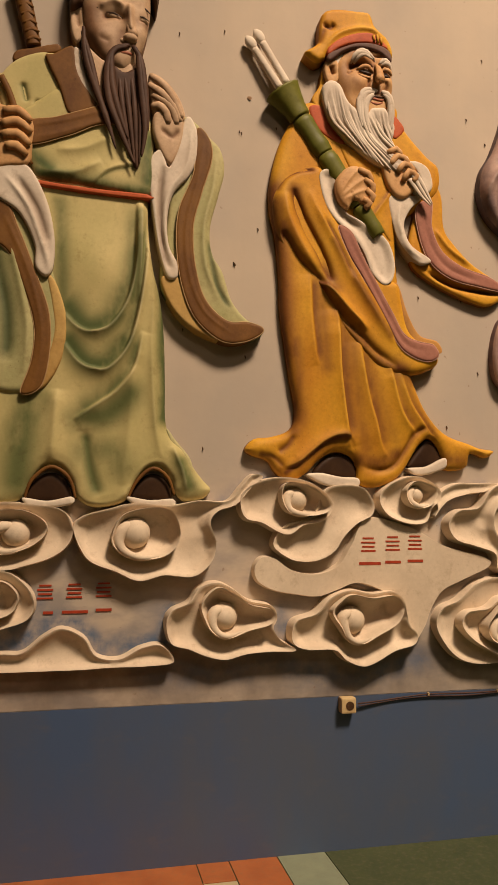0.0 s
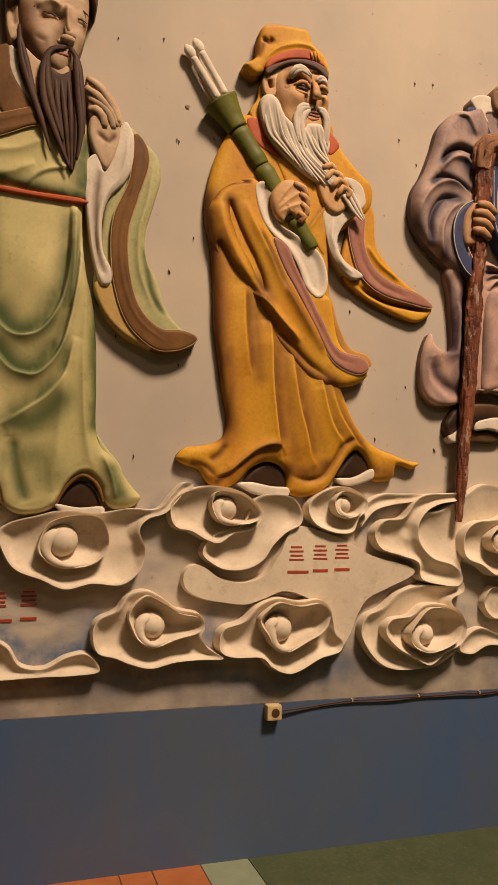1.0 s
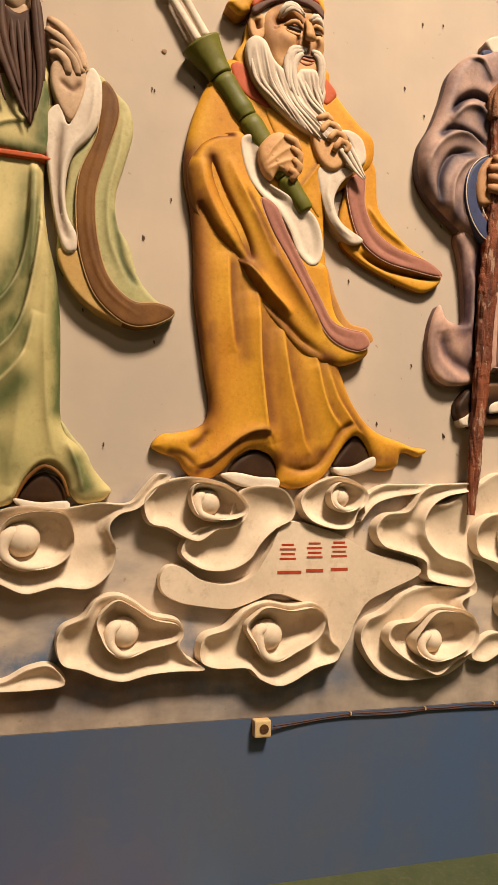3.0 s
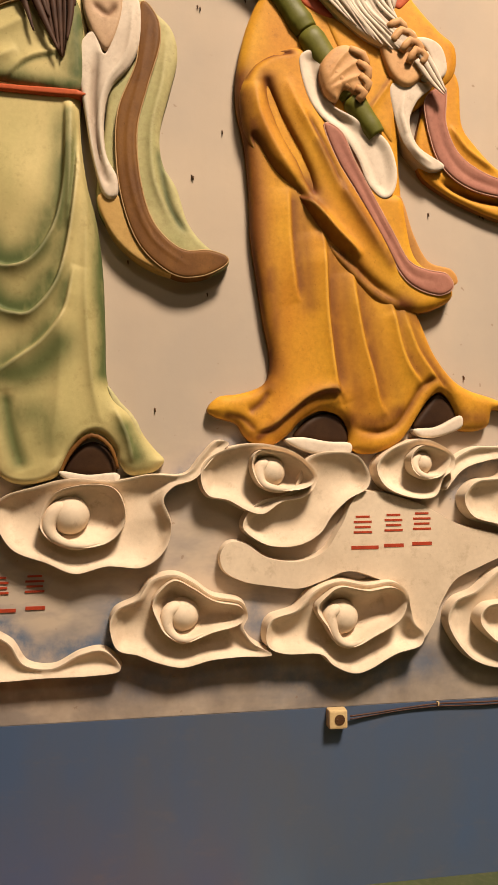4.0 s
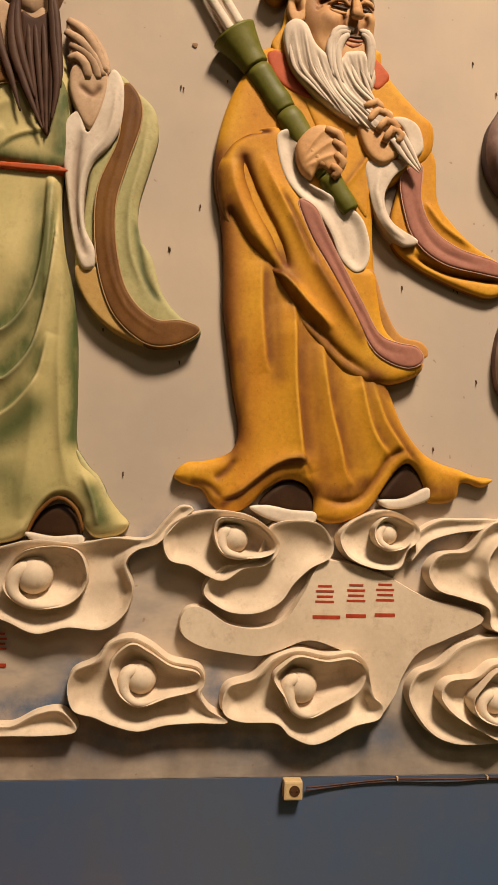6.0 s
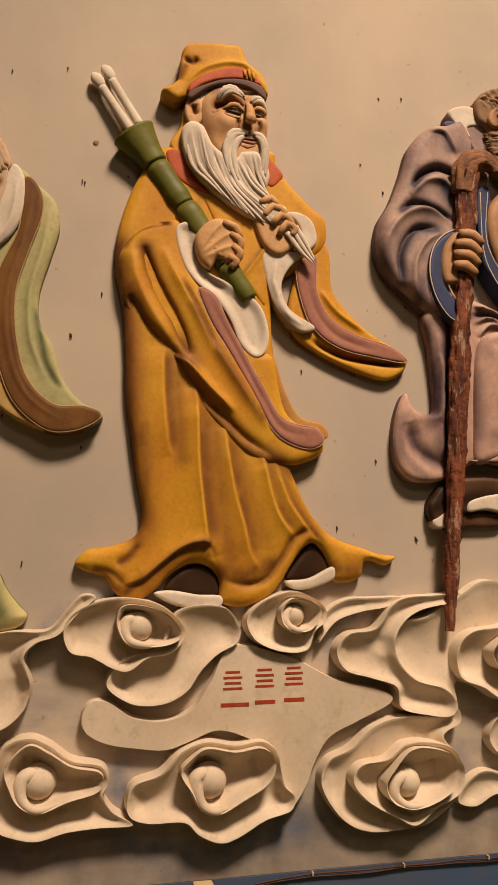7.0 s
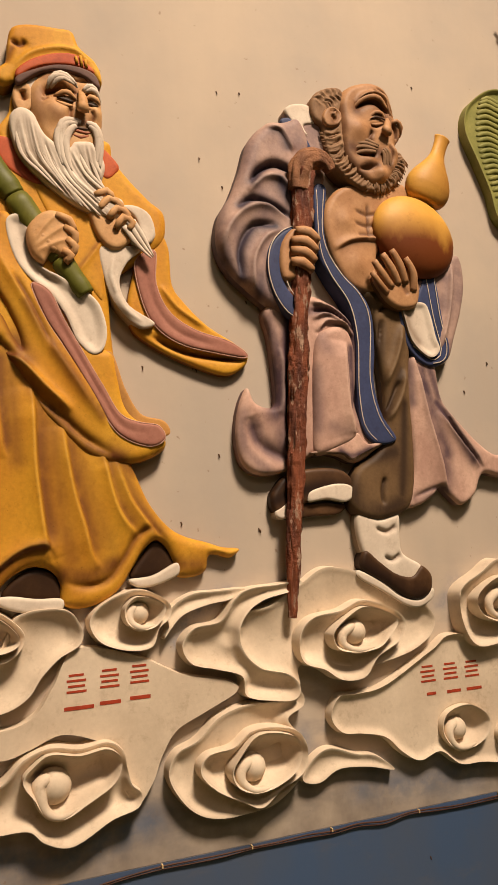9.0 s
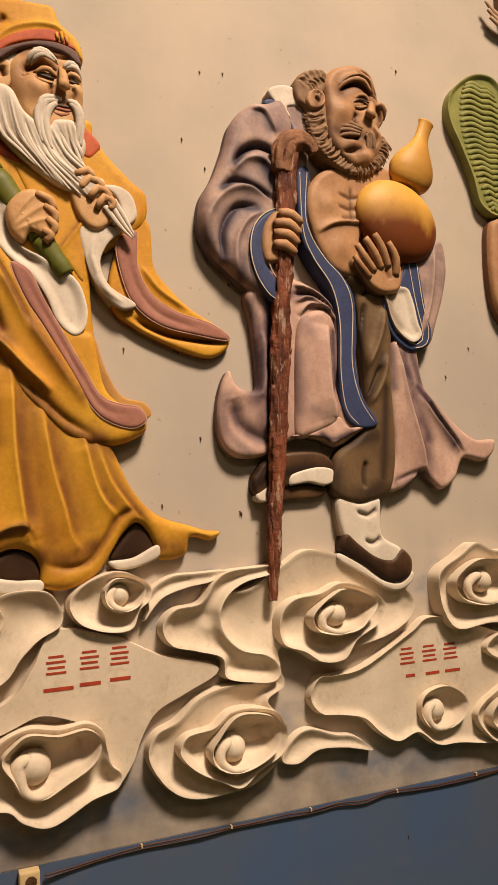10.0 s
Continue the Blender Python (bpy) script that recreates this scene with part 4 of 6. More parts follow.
        s.strand(white, 0.112, [0.012, 0.014, 0.012], WHITE, 0.8)
        s.strand(dark, 0.122, [0.003, 0.0085, 0.004], SHOE, 0.8)
        s.strand(lid, [0.118, 0.130, 0.130, 0.118], [0.005, 0.012, 0.012, 0.005], SKIN, 0.9)
        s.strand(bag, 0.118, [0.004, 0.010, 0.004], SKIN, 0.8)
    for row in ([(-0.074, 3.561), (-0.060, 3.594), (-0.031, 3.614), (0.007, 3.607), (0.043, 3.578)], [(-0.069, 3.577), (-0.042, 3.617), (-0.002, 3.620), (0.038, 3.587)], [(-0.060, 3.564), (-0.042, 3.592), (-0.009, 3.606), (0.029, 3.585)]):
        s.strand(row, [0.112, 0.136, 0.140, 0.140, 0.130], [0.004, 0.013, 0.013, 0.011, 0.004], WHITE)
    for row in ([(0.061, 3.566), (0.084, 3.588), (0.111, 3.585), (0.133, 3.539)], [(0.070, 3.563), (0.093, 3.577), (0.116, 3.571), (0.131, 3.548)]):
        s.strand(row, [0.130, 0.138, 0.130, 0.110], [0.004, 0.013, 0.012, 0.004], WHITE)
    s.strand([(0.012, 3.399), (0.041, 3.399), (0.077, 3.395), (0.096, 3.403)], 0.116, [0.003, 0.007, 0.006, 0.002], LIPS)
    s.strand([(0.019, 3.383), (0.052, 3.374), (0.086, 3.386)], 0.114, [0.003, 0.008, 0.003], LIPS)
    s.strand([(0.014, 3.410), (0.053, 3.411), (0.091, 3.412)], 0.118, [0.003, 0.007, 0.003], SHOE_BROWN)
    s.relief([(-0.204, 3.515), (-0.191, 3.571), (-0.150, 3.581), (-0.126, 3.536), (-0.134, 3.473), (-0.166, 3.449), (-0.193, 3.466)], SKIN, 0.085, 0.02, 0.012, [([(-0.168, 3.544), (-0.158, 3.500)], -0.026, 0.010, "r")], grid=0.005)
    s.relief([(-0.164, 3.560), (-0.146, 3.598), (-0.111, 3.615), (-0.089, 3.589), (-0.112, 3.527), (-0.147, 3.533)], WHITE, 0.09, 0.01, 0.02)
    s.relief([(-0.257, 3.374), (-0.218, 3.452), (-0.203, 3.529), (-0.168, 3.458), (-0.143, 3.373), (-0.210, 3.317)], YELLOW, 0.06, 0.01, 0.02)
    # beard: one grooved mass with loose locks, gathered into the other fist
    rnd = random.Random(4)
    tops, ends = spline([(-0.198, 3.409), (-0.158, 3.438), (-0.117, 3.398), (-0.073, 3.335), (0.004, 3.320), (0.051, 3.341), (0.104, 3.344)], False, 0.016), spline([(-0.038, 3.142), (0.052, 3.079), (0.131, 3.050), (0.169, 3.077), (0.192, 3.115), (0.153, 3.147), (0.124, 3.205)], False, 0.014)
    locks, loose = [], []
    for i in range(46):
        u = i / 45
        a, b = tops[int(u * (len(tops) - 1))], ends[int(u * (len(ends) - 1))]
        m1 = a * 0.66 + b * 0.34 + np.array([-0.03 * (1 - u) + rnd.uniform(-0.006, 0.006), -0.03 - 0.02 * (1 - u)])
        m2 = a * 0.3 + b * 0.7 + np.array([-0.018 * (1 - u) + rnd.uniform(-0.006, 0.006), -0.022])
        locks.append(([a, m1, m2, b], rnd.uniform(0.004, 0.008) if i % 2 else -0.007, 0.006, "r"))
        if i % 4 == 1:
            loose.append([a, m1, m2, b])
    s.relief([(-0.217, 3.406), (-0.183, 3.463), (-0.128, 3.450), (-0.082, 3.366), (-0.005, 3.323), (0.022, 3.352), (0.056, 3.362), (0.095, 3.363), (0.126, 3.328), (0.147, 3.267), (0.133, 3.169), (0.215, 3.128), (0.197, 3.055), (0.124, 3.056), (0.023, 3.087), (-0.097, 3.176), (-0.188, 3.278)], WHITE, 0.098, 0.026, 0.04, locks, grid=0.0048, crease_shade=0.55)
    for pts in loose:
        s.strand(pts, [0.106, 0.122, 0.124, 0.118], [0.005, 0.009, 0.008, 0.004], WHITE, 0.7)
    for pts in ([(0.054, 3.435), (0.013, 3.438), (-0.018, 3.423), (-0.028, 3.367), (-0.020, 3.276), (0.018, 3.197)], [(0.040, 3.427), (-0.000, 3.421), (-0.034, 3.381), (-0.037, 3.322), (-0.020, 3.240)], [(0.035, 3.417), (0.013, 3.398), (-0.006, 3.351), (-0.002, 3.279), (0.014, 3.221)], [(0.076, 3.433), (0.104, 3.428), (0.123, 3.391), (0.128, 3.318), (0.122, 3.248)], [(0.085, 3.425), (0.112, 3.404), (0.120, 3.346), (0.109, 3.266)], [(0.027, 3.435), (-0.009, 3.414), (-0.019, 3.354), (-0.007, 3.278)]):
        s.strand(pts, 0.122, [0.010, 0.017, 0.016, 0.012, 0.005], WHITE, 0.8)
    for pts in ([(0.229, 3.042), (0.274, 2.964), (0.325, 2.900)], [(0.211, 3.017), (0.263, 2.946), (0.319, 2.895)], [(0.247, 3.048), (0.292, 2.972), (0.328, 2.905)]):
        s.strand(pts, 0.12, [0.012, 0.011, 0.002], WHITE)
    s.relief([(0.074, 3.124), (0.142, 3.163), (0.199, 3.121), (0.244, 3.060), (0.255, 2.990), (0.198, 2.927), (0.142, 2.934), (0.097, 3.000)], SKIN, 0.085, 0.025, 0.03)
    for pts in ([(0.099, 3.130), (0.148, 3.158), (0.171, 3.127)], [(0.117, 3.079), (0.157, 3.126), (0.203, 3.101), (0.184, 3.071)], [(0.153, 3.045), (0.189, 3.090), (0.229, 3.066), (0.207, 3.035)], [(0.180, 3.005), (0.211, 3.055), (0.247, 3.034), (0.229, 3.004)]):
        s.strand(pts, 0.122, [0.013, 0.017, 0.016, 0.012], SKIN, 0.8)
    # cap
    s.relief([(-0.221, 3.747), (-0.204, 3.811), (-0.141, 3.840), (-0.036, 3.848), (0.030, 3.845), (0.059, 3.781), (0.119, 3.731), (0.145, 3.675), (0.140, 3.631), (0.083, 3.671), (-0.011, 3.675), (-0.103, 3.646), (-0.183, 3.604), (-0.199, 3.577), (-0.240, 3.555), (-0.290, 3.587), (-0.295, 3.602), (-0.253, 3.632), (-0.228, 3.665)], YELLOW, 0.075, 0.035, 0.04, [([(-0.195, 3.636), (-0.132, 3.704), (-0.040, 3.746), (0.041, 3.750), (0.100, 3.706)], 0.012, 0.01, "r"), ([(-0.211, 3.750), (-0.174, 3.734), (-0.151, 3.758)], -0.018, 0.012, "r"), ([(-0.227, 3.642), (-0.210, 3.700), (-0.197, 3.727)], -0.01, 0.012, "r")])
    s.relief([(-0.189, 3.619), (-0.133, 3.676), (-0.042, 3.722), (0.041, 3.732), (0.097, 3.693), (0.111, 3.664), (0.028, 3.680), (-0.064, 3.664), (-0.133, 3.631), (-0.184, 3.590)], RED, 0.112, 0.008, 0.012)
    s.relief([(-0.189, 3.587), (-0.121, 3.632), (-0.041, 3.667), (0.042, 3.676), (0.107, 3.659), (0.130, 3.626), (0.126, 3.595), (0.063, 3.636), (-0.030, 3.643), (-0.109, 3.613), (-0.183, 3.553)], PURPLE, 0.118, 0.012, 0.014)
    for pts in ([(0.039, 3.719), (0.044, 3.689)], [(0.058, 3.726), (0.063, 3.681)], [(0.076, 3.713), (0.081, 3.678)]):
        s.strand(pts, 0.125, [0.006, 0.006], YELLOW)
    return s.thing("relief_statue", None, "painted plaster relief statue in a yellow ochre robe", "statue", "relief statues")


ochre_statue()


# ---------------------------------------------------------------- statue with the staff
def mauve_statue():
    s = Sculpt()
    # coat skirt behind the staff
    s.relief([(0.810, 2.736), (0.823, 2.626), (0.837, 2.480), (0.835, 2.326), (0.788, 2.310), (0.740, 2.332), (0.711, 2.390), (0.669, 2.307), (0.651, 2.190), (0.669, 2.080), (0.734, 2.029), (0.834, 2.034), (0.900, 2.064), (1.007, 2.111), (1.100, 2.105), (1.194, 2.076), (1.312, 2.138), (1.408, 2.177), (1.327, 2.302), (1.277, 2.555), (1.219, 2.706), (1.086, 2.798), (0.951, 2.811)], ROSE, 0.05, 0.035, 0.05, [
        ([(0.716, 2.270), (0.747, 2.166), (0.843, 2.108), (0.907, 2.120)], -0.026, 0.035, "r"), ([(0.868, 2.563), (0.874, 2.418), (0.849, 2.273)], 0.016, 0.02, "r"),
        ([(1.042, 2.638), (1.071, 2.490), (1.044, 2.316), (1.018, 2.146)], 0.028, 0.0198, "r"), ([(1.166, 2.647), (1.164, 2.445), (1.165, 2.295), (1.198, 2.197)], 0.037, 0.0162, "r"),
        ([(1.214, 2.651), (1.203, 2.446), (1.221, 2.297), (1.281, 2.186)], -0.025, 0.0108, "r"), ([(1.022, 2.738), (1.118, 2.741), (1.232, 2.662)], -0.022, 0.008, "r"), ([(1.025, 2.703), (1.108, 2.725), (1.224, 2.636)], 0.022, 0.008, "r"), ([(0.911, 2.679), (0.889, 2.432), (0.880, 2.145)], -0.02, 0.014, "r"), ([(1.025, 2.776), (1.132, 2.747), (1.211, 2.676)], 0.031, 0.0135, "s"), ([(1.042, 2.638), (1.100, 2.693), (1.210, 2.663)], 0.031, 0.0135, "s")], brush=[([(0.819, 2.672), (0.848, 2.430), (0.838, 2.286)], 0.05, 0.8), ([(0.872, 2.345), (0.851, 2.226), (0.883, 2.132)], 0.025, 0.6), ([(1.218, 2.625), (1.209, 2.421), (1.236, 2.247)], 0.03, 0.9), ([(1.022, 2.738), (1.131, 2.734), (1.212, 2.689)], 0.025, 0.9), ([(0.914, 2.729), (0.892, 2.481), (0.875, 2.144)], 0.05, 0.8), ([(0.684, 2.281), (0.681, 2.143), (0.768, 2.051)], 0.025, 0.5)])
    # raised thigh under the skirt
    s.relief([(1.022, 2.581), (1.073, 2.654), (1.171, 2.672), (1.215, 2.593), (1.213, 2.442), (1.189, 2.291), (1.197, 2.188), (1.100, 2.131), (0.992, 2.114), (0.992, 2.286)], ROSE, 0.075, 0.04, 0.06, [([(1.022, 2.701), (1.098, 2.729), (1.180, 2.713), (1.232, 2.666)], -0.030, 0.010, "r"), ([(1.025, 2.663), (1.109, 2.700), (1.190, 2.670)], 0.014, 0.012, "r"), ([(1.187, 2.197), (1.160, 2.323), (1.156, 2.472), (1.173, 2.598)], 0.034, 0.07, "s")], brush=[([(1.193, 2.574), (1.185, 2.423), (1.212, 2.226)], 0.016, 0.95), ([(1.025, 2.663), (1.071, 2.567)], 0.03, 0.35), ([(1.010, 2.464), (1.004, 2.223)], 0.03, 0.45), ([(1.071, 2.224), (1.150, 2.201)], 0.025, 0.35)])
    # turned-up lower edge of the coat
    s.relief([(0.967, 2.117), (1.069, 2.134), (1.153, 2.178), (1.199, 2.199), (1.239, 2.155), (1.304, 2.160), (1.365, 2.171), (1.288, 2.141), (1.207, 2.106), (1.162, 2.087), (1.120, 2.110), (1.041, 2.115)], ROSE, 0.098, 0.006, 0.014, brush=[([(1.108, 2.120), (1.163, 2.101), (1.259, 2.131)], 0.014, 0.9)])
    # trouser leg and belly cloth
    s.relief([(1.303, 2.850), (1.424, 2.877), (1.528, 2.852), (1.532, 2.677), (1.501, 2.463), (1.493, 2.203), (1.476, 1.975), (1.430, 1.871), (1.312, 1.830), (1.206, 1.838), (1.150, 1.888), (1.152, 1.967), (1.192, 2.051), (1.312, 2.138), (1.356, 2.302), (1.350, 2.559), (1.335, 2.715)], TROUSER, 0.05, 0.04, 0.05, [
        ([(1.481, 2.703), (1.426, 2.542), (1.348, 2.410), (1.300, 2.357)], 0.026, 0.018, "r"), ([(1.378, 2.722), (1.351, 2.590), (1.327, 2.485)], -0.022, 0.012, "r"), ([(1.474, 2.492), (1.431, 2.361), (1.357, 2.258)], 0.022, 0.018, "r"), ([(1.439, 2.439), (1.375, 2.321), (1.336, 2.283)], -0.022, 0.010, "r"), ([(1.476, 2.810), (1.415, 2.791), (1.367, 2.761)], -0.028, 0.008, "r"),
        ([(1.304, 1.888), (1.304, 1.949), (1.322, 2.010)], -0.018, 0.010, "r")], brush=[([(1.361, 2.695), (1.330, 2.460)], 0.022, 0.8), ([(1.450, 2.491), (1.375, 2.321), (1.318, 2.245)], 0.018, 0.8), ([(1.150, 2.011), (1.188, 1.891), (1.296, 1.864), (1.390, 1.898)], 0.035, 0.95), ([(1.151, 2.083), (1.262, 2.095), (1.378, 2.120)], 0.03, 0.85), ([(1.452, 2.336), (1.421, 2.083), (1.400, 1.935)], 0.02, 0.8)])
    # bent leg with its shoe behind the staff
    s.relief([(0.809, 1.972), (0.863, 2.025), (0.982, 2.053), (1.115, 2.048), (1.171, 1.999), (1.160, 1.932), (1.078, 1.928), (0.945, 1.907), (0.839, 1.850), (0.796, 1.887), (0.790, 1.938)], SHOE_BROWN, 0.045, 0.025, 0.03, brush=[([(0.80, 1.92), (0.88, 1.95), (1.02, 1.97), (1.16, 1.96)], 0.03, 0.9), ([(0.81, 1.97), (0.90, 2.03)], 0.02, 0.7)])
    s.relief([(0.980, 1.963), (1.083, 1.986), (1.158, 1.975), (1.159, 1.927), (1.117, 1.908), (1.038, 1.922), (0.958, 1.912), (0.952, 1.940)], WHITE, 0.068, 0.01, 0.014)
    s.relief([(0.803, 1.878), (0.837, 1.903), (0.875, 1.932), (0.882, 1.895), (0.849, 1.849), (0.809, 1.851)], WHITE, 0.06, 0.012, 0.014)
    s.relief([(0.843, 1.919), (0.971, 1.911), (1.130, 1.903), (1.100, 1.861), (0.967, 1.853), (0.864, 1.844)], SHOE_BROWN, 0.035, 0.012, 0.02)
    # standing leg
    s.relief([(1.174, 1.849), (1.284, 1.831), (1.382, 1.848), (1.381, 1.755), (1.389, 1.682), (1.465, 1.635), (1.490, 1.592), (1.398, 1.549), (1.291, 1.603), (1.193, 1.679)], WHITE, 0.045, 0.03, 0.03, [([(1.260, 1.795), (1.315, 1.776), (1.365, 1.804)], -0.018, 0.008, "r"), ([(1.291, 1.674), (1.331, 1.656), (1.376, 1.682)], -0.018, 0.008, "r")])
    s.relief([(1.176, 1.673), (1.206, 1.703), (1.267, 1.652), (1.341, 1.600), (1.416, 1.584), (1.470, 1.625), (1.518, 1.583), (1.511, 1.518), (1.464, 1.485), (1.393, 1.490), (1.286, 1.556), (1.182, 1.621)], SHOE_BROWN, 0.06, 0.025, 0.03, brush=[([(1.18, 1.64), (1.29, 1.575), (1.38, 1.505), (1.46, 1.495)], 0.035, 0.9)])
    s.relief([(1.161, 1.622), (1.260, 1.570), (1.365, 1.497), (1.455, 1.481), (1.518, 1.525), (1.513, 1.482), (1.446, 1.450), (1.376, 1.463), (1.270, 1.527), (1.161, 1.590)], WHITE, 0.068, 0.01, 0.012)
    # hanging coat on the far side
    s.relief([(1.503, 2.542), (1.592, 2.574), (1.645, 2.545), (1.669, 2.364), (1.760, 2.247), (1.876, 2.142), (1.948, 2.108), (2.045, 2.109), (2.034, 2.049), (1.968, 2.007), (1.872, 2.023), (1.837, 2.002), (1.795, 1.925), (1.718, 1.880), (1.660, 1.922), (1.613, 1.963), (1.569, 1.923), (1.496, 1.885), (1.438, 1.891), (1.480, 2.076), (1.476, 2.332)], ROSE, 0.05, 0.03, 0.035, [
        ([(1.649, 1.927), (1.615, 2.110), (1.574, 2.290), (1.545, 2.472), (1.526, 2.577)], 0.034, 0.05, "s"), ([(1.835, 2.055), (1.757, 2.149), (1.689, 2.237), (1.639, 2.315)], 0.028, 0.03, "s"), ([(1.654, 2.334), (1.720, 2.230), (1.794, 2.133), (1.856, 2.047)], 0.022, 0.03, "s"), ([(1.463, 1.916), (1.565, 1.954), (1.629, 1.958), (1.668, 1.917)], -0.012, 0.010, "r")], brush=[([(1.566, 2.499), (1.605, 2.291), (1.658, 2.110)], 0.030, 0.85), ([(1.630, 2.346), (1.718, 2.211), (1.797, 2.086)], 0.024, 0.95), ([(1.610, 2.504), (1.646, 2.373)], 0.025, 0.7), ([(1.499, 2.552), (1.496, 2.342)], 0.02, 0.6), ([(1.472, 1.916), (1.638, 1.928)], 0.02, 0.5)])
    # chest and belly
    s.relief([(1.126, 3.205), (1.222, 3.341), (1.419, 3.386), (1.575, 3.396), (1.558, 3.224), (1.388, 3.037), (1.401, 2.863), (1.282, 2.847), (1.201, 2.896), (1.141, 3.034)], SKIN_DARK, 0.06, 0.035, 0.05, [
        ([(1.163, 3.027), (1.238, 3.074), (1.328, 3.096), (1.417, 3.096)], 0.022, 0.02, "s"), ([(1.281, 3.236), (1.338, 3.217), (1.414, 3.233)], -0.008, 0.008, "r"), ([(1.270, 3.175), (1.333, 3.161), (1.410, 3.183)], -0.008, 0.008, "r"), ([(1.282, 3.114), (1.359, 3.121), (1.406, 3.138)], -0.007, 0.008, "r"), ([(1.349, 3.273), (1.339, 3.094)], -0.008, 0.008, "r")],
        [(*at([(1.232, 3.175)]), 0.05, 0.015), (*at([(1.272, 2.966)]), 0.07, 0.02)])
    # far sleeve
    s.relief([(1.556, 2.892), (1.727, 3.020), (1.838, 3.075), (1.860, 2.950), (1.827, 2.806), (1.771, 2.663), (1.724, 2.557), (1.658, 2.529), (1.569, 2.564), (1.503, 2.672), (1.491, 2.791)], MAUVE, 0.06, 0.03, 0.04, [([(1.785, 3.023), (1.743, 2.795), (1.674, 2.600)], 0.022, 0.0126, "r")])
    s.relief([(1.629, 2.949), (1.683, 2.949), (1.708, 2.720), (1.728, 2.618), (1.708, 2.552), (1.644, 2.517), (1.574, 2.524), (1.507, 2.583), (1.475, 2.676), (1.474, 2.783), (1.553, 2.816)], BLUE, 0.085, 0.012, 0.02)
    s.relief([(1.486, 2.789), (1.592, 2.809), (1.624, 2.754), (1.643, 2.648), (1.659, 2.592), (1.620, 2.553), (1.572, 2.566), (1.517, 2.621), (1.490, 2.704)], WHITE, 0.116, 0.002, 0.02, [], (), 0.014, 0.030, brush=[([(1.494, 2.771), (1.507, 2.692), (1.548, 2.623)], 0.02, 0.8)])
    for p in ([(1.675, 2.937), (1.687, 2.759), (1.708, 2.611), (1.682, 2.545), (1.623, 2.526)], [(1.631, 2.933), (1.649, 2.756), (1.675, 2.599), (1.651, 2.554), (1.607, 2.547), (1.522, 2.605)]):
        s.strand(p, 0.1, [0.002, 0.0028, 0.002], WHITE)
    # collar and shoulder
    s.relief([(0.963, 3.663), (1.037, 3.725), (1.121, 3.709), (1.154, 3.577), (1.158, 3.440), (1.119, 3.298), (1.050, 3.314), (1.033, 3.473), (0.999, 3.575)], MAUVE, 0.06, 0.03, 0.03)
    s.relief([(0.963, 3.669), (1.013, 3.712), (1.089, 3.712), (1.118, 3.640), (1.053, 3.611), (1.072, 3.563), (1.019, 3.593)], WHITE, 0.088, 0.012, 0.02)
    s.relief([(0.937, 3.610), (0.980, 3.635), (1.033, 3.596), (1.082, 3.510), (1.097, 3.445), (1.035, 3.434), (1.000, 3.522)], BLUE, 0.09, 0.01, 0.014)
    # near arm in its wide sleeve
    s.relief([(1.027, 3.642), (0.942, 3.612), (0.865, 3.591), (0.779, 3.495), (0.736, 3.367), (0.682, 3.231), (0.621, 3.121), (0.608, 2.995), (0.649, 2.892), (0.730, 2.812), (0.827, 2.738), (0.929, 2.697), (0.966, 2.780), (0.981, 2.985), (1.009, 3.197), (1.042, 3.388), (1.075, 3.528)], MAUVE, 0.06, 0.06, 0.08, [
        ([(0.768, 3.288), (0.819, 3.356), (0.890, 3.391), (0.975, 3.368)], -0.048, 0.013, "r"), ([(0.755, 3.240), (0.822, 3.312), (0.902, 3.325), (0.970, 3.262)], 0.022, 0.016, "r"), ([(0.702, 3.164), (0.769, 3.211), (0.859, 3.199), (0.948, 3.147)], -0.028, 0.012, "r"),
        ([(0.612, 2.946), (0.650, 3.061), (0.731, 3.155), (0.836, 3.188), (0.926, 3.141)], 0.024, 0.020, "r"), ([(0.706, 2.858), (0.703, 2.981), (0.765, 3.089), (0.870, 3.108)], -0.030, 0.014, "r"), ([(0.752, 2.789), (0.761, 2.938), (0.819, 3.040), (0.895, 3.085)], 0.020, 0.014, "r"), ([(0.642, 2.900), (0.672, 2.782), (0.768, 2.705)], -0.018, 0.014, "r"), ([(0.860, 3.558), (0.927, 3.552), (0.975, 3.459)], 0.018, 0.03, "s")], brush=[([(0.773, 3.289), (0.824, 3.354), (0.895, 3.387), (0.980, 3.361)], 0.022, 1.0), ([(0.710, 3.165), (0.795, 3.215), (0.949, 3.155)], 0.02, 0.9), ([(0.706, 2.858), (0.708, 2.982), (0.775, 3.080), (0.870, 3.097)], 0.022, 0.8), ([(0.611, 2.921), (0.660, 2.781), (0.767, 2.693), (0.892, 2.653)], 0.045, 0.85), ([(0.906, 3.310), (0.953, 3.212)], 0.03, 0.8), ([(0.768, 2.717), (0.790, 2.867)], 0.02, 0.6), ([(0.660, 3.251), (0.620, 3.095)], 0.02, 0.4)])
    s.relief([(0.967, 3.111), (0.896, 3.076), (0.842, 3.018), (0.816, 2.940), (0.818, 2.853), (0.844, 2.769), (0.891, 2.704), (0.937, 2.683), (0.942, 2.765), (0.899, 2.824), (0.883, 2.897), (0.894, 2.974), (0.941, 3.043)], BLUE, 0.118, 0.022, 0.025)
    for p in ([(0.967, 3.108), (0.895, 3.073), (0.844, 3.016), (0.819, 2.938), (0.821, 2.853), (0.847, 2.772), (0.894, 2.707), (0.934, 2.688)], [(0.958, 3.053), (0.905, 2.985), (0.889, 2.903), (0.905, 2.824), (0.943, 2.768)]):
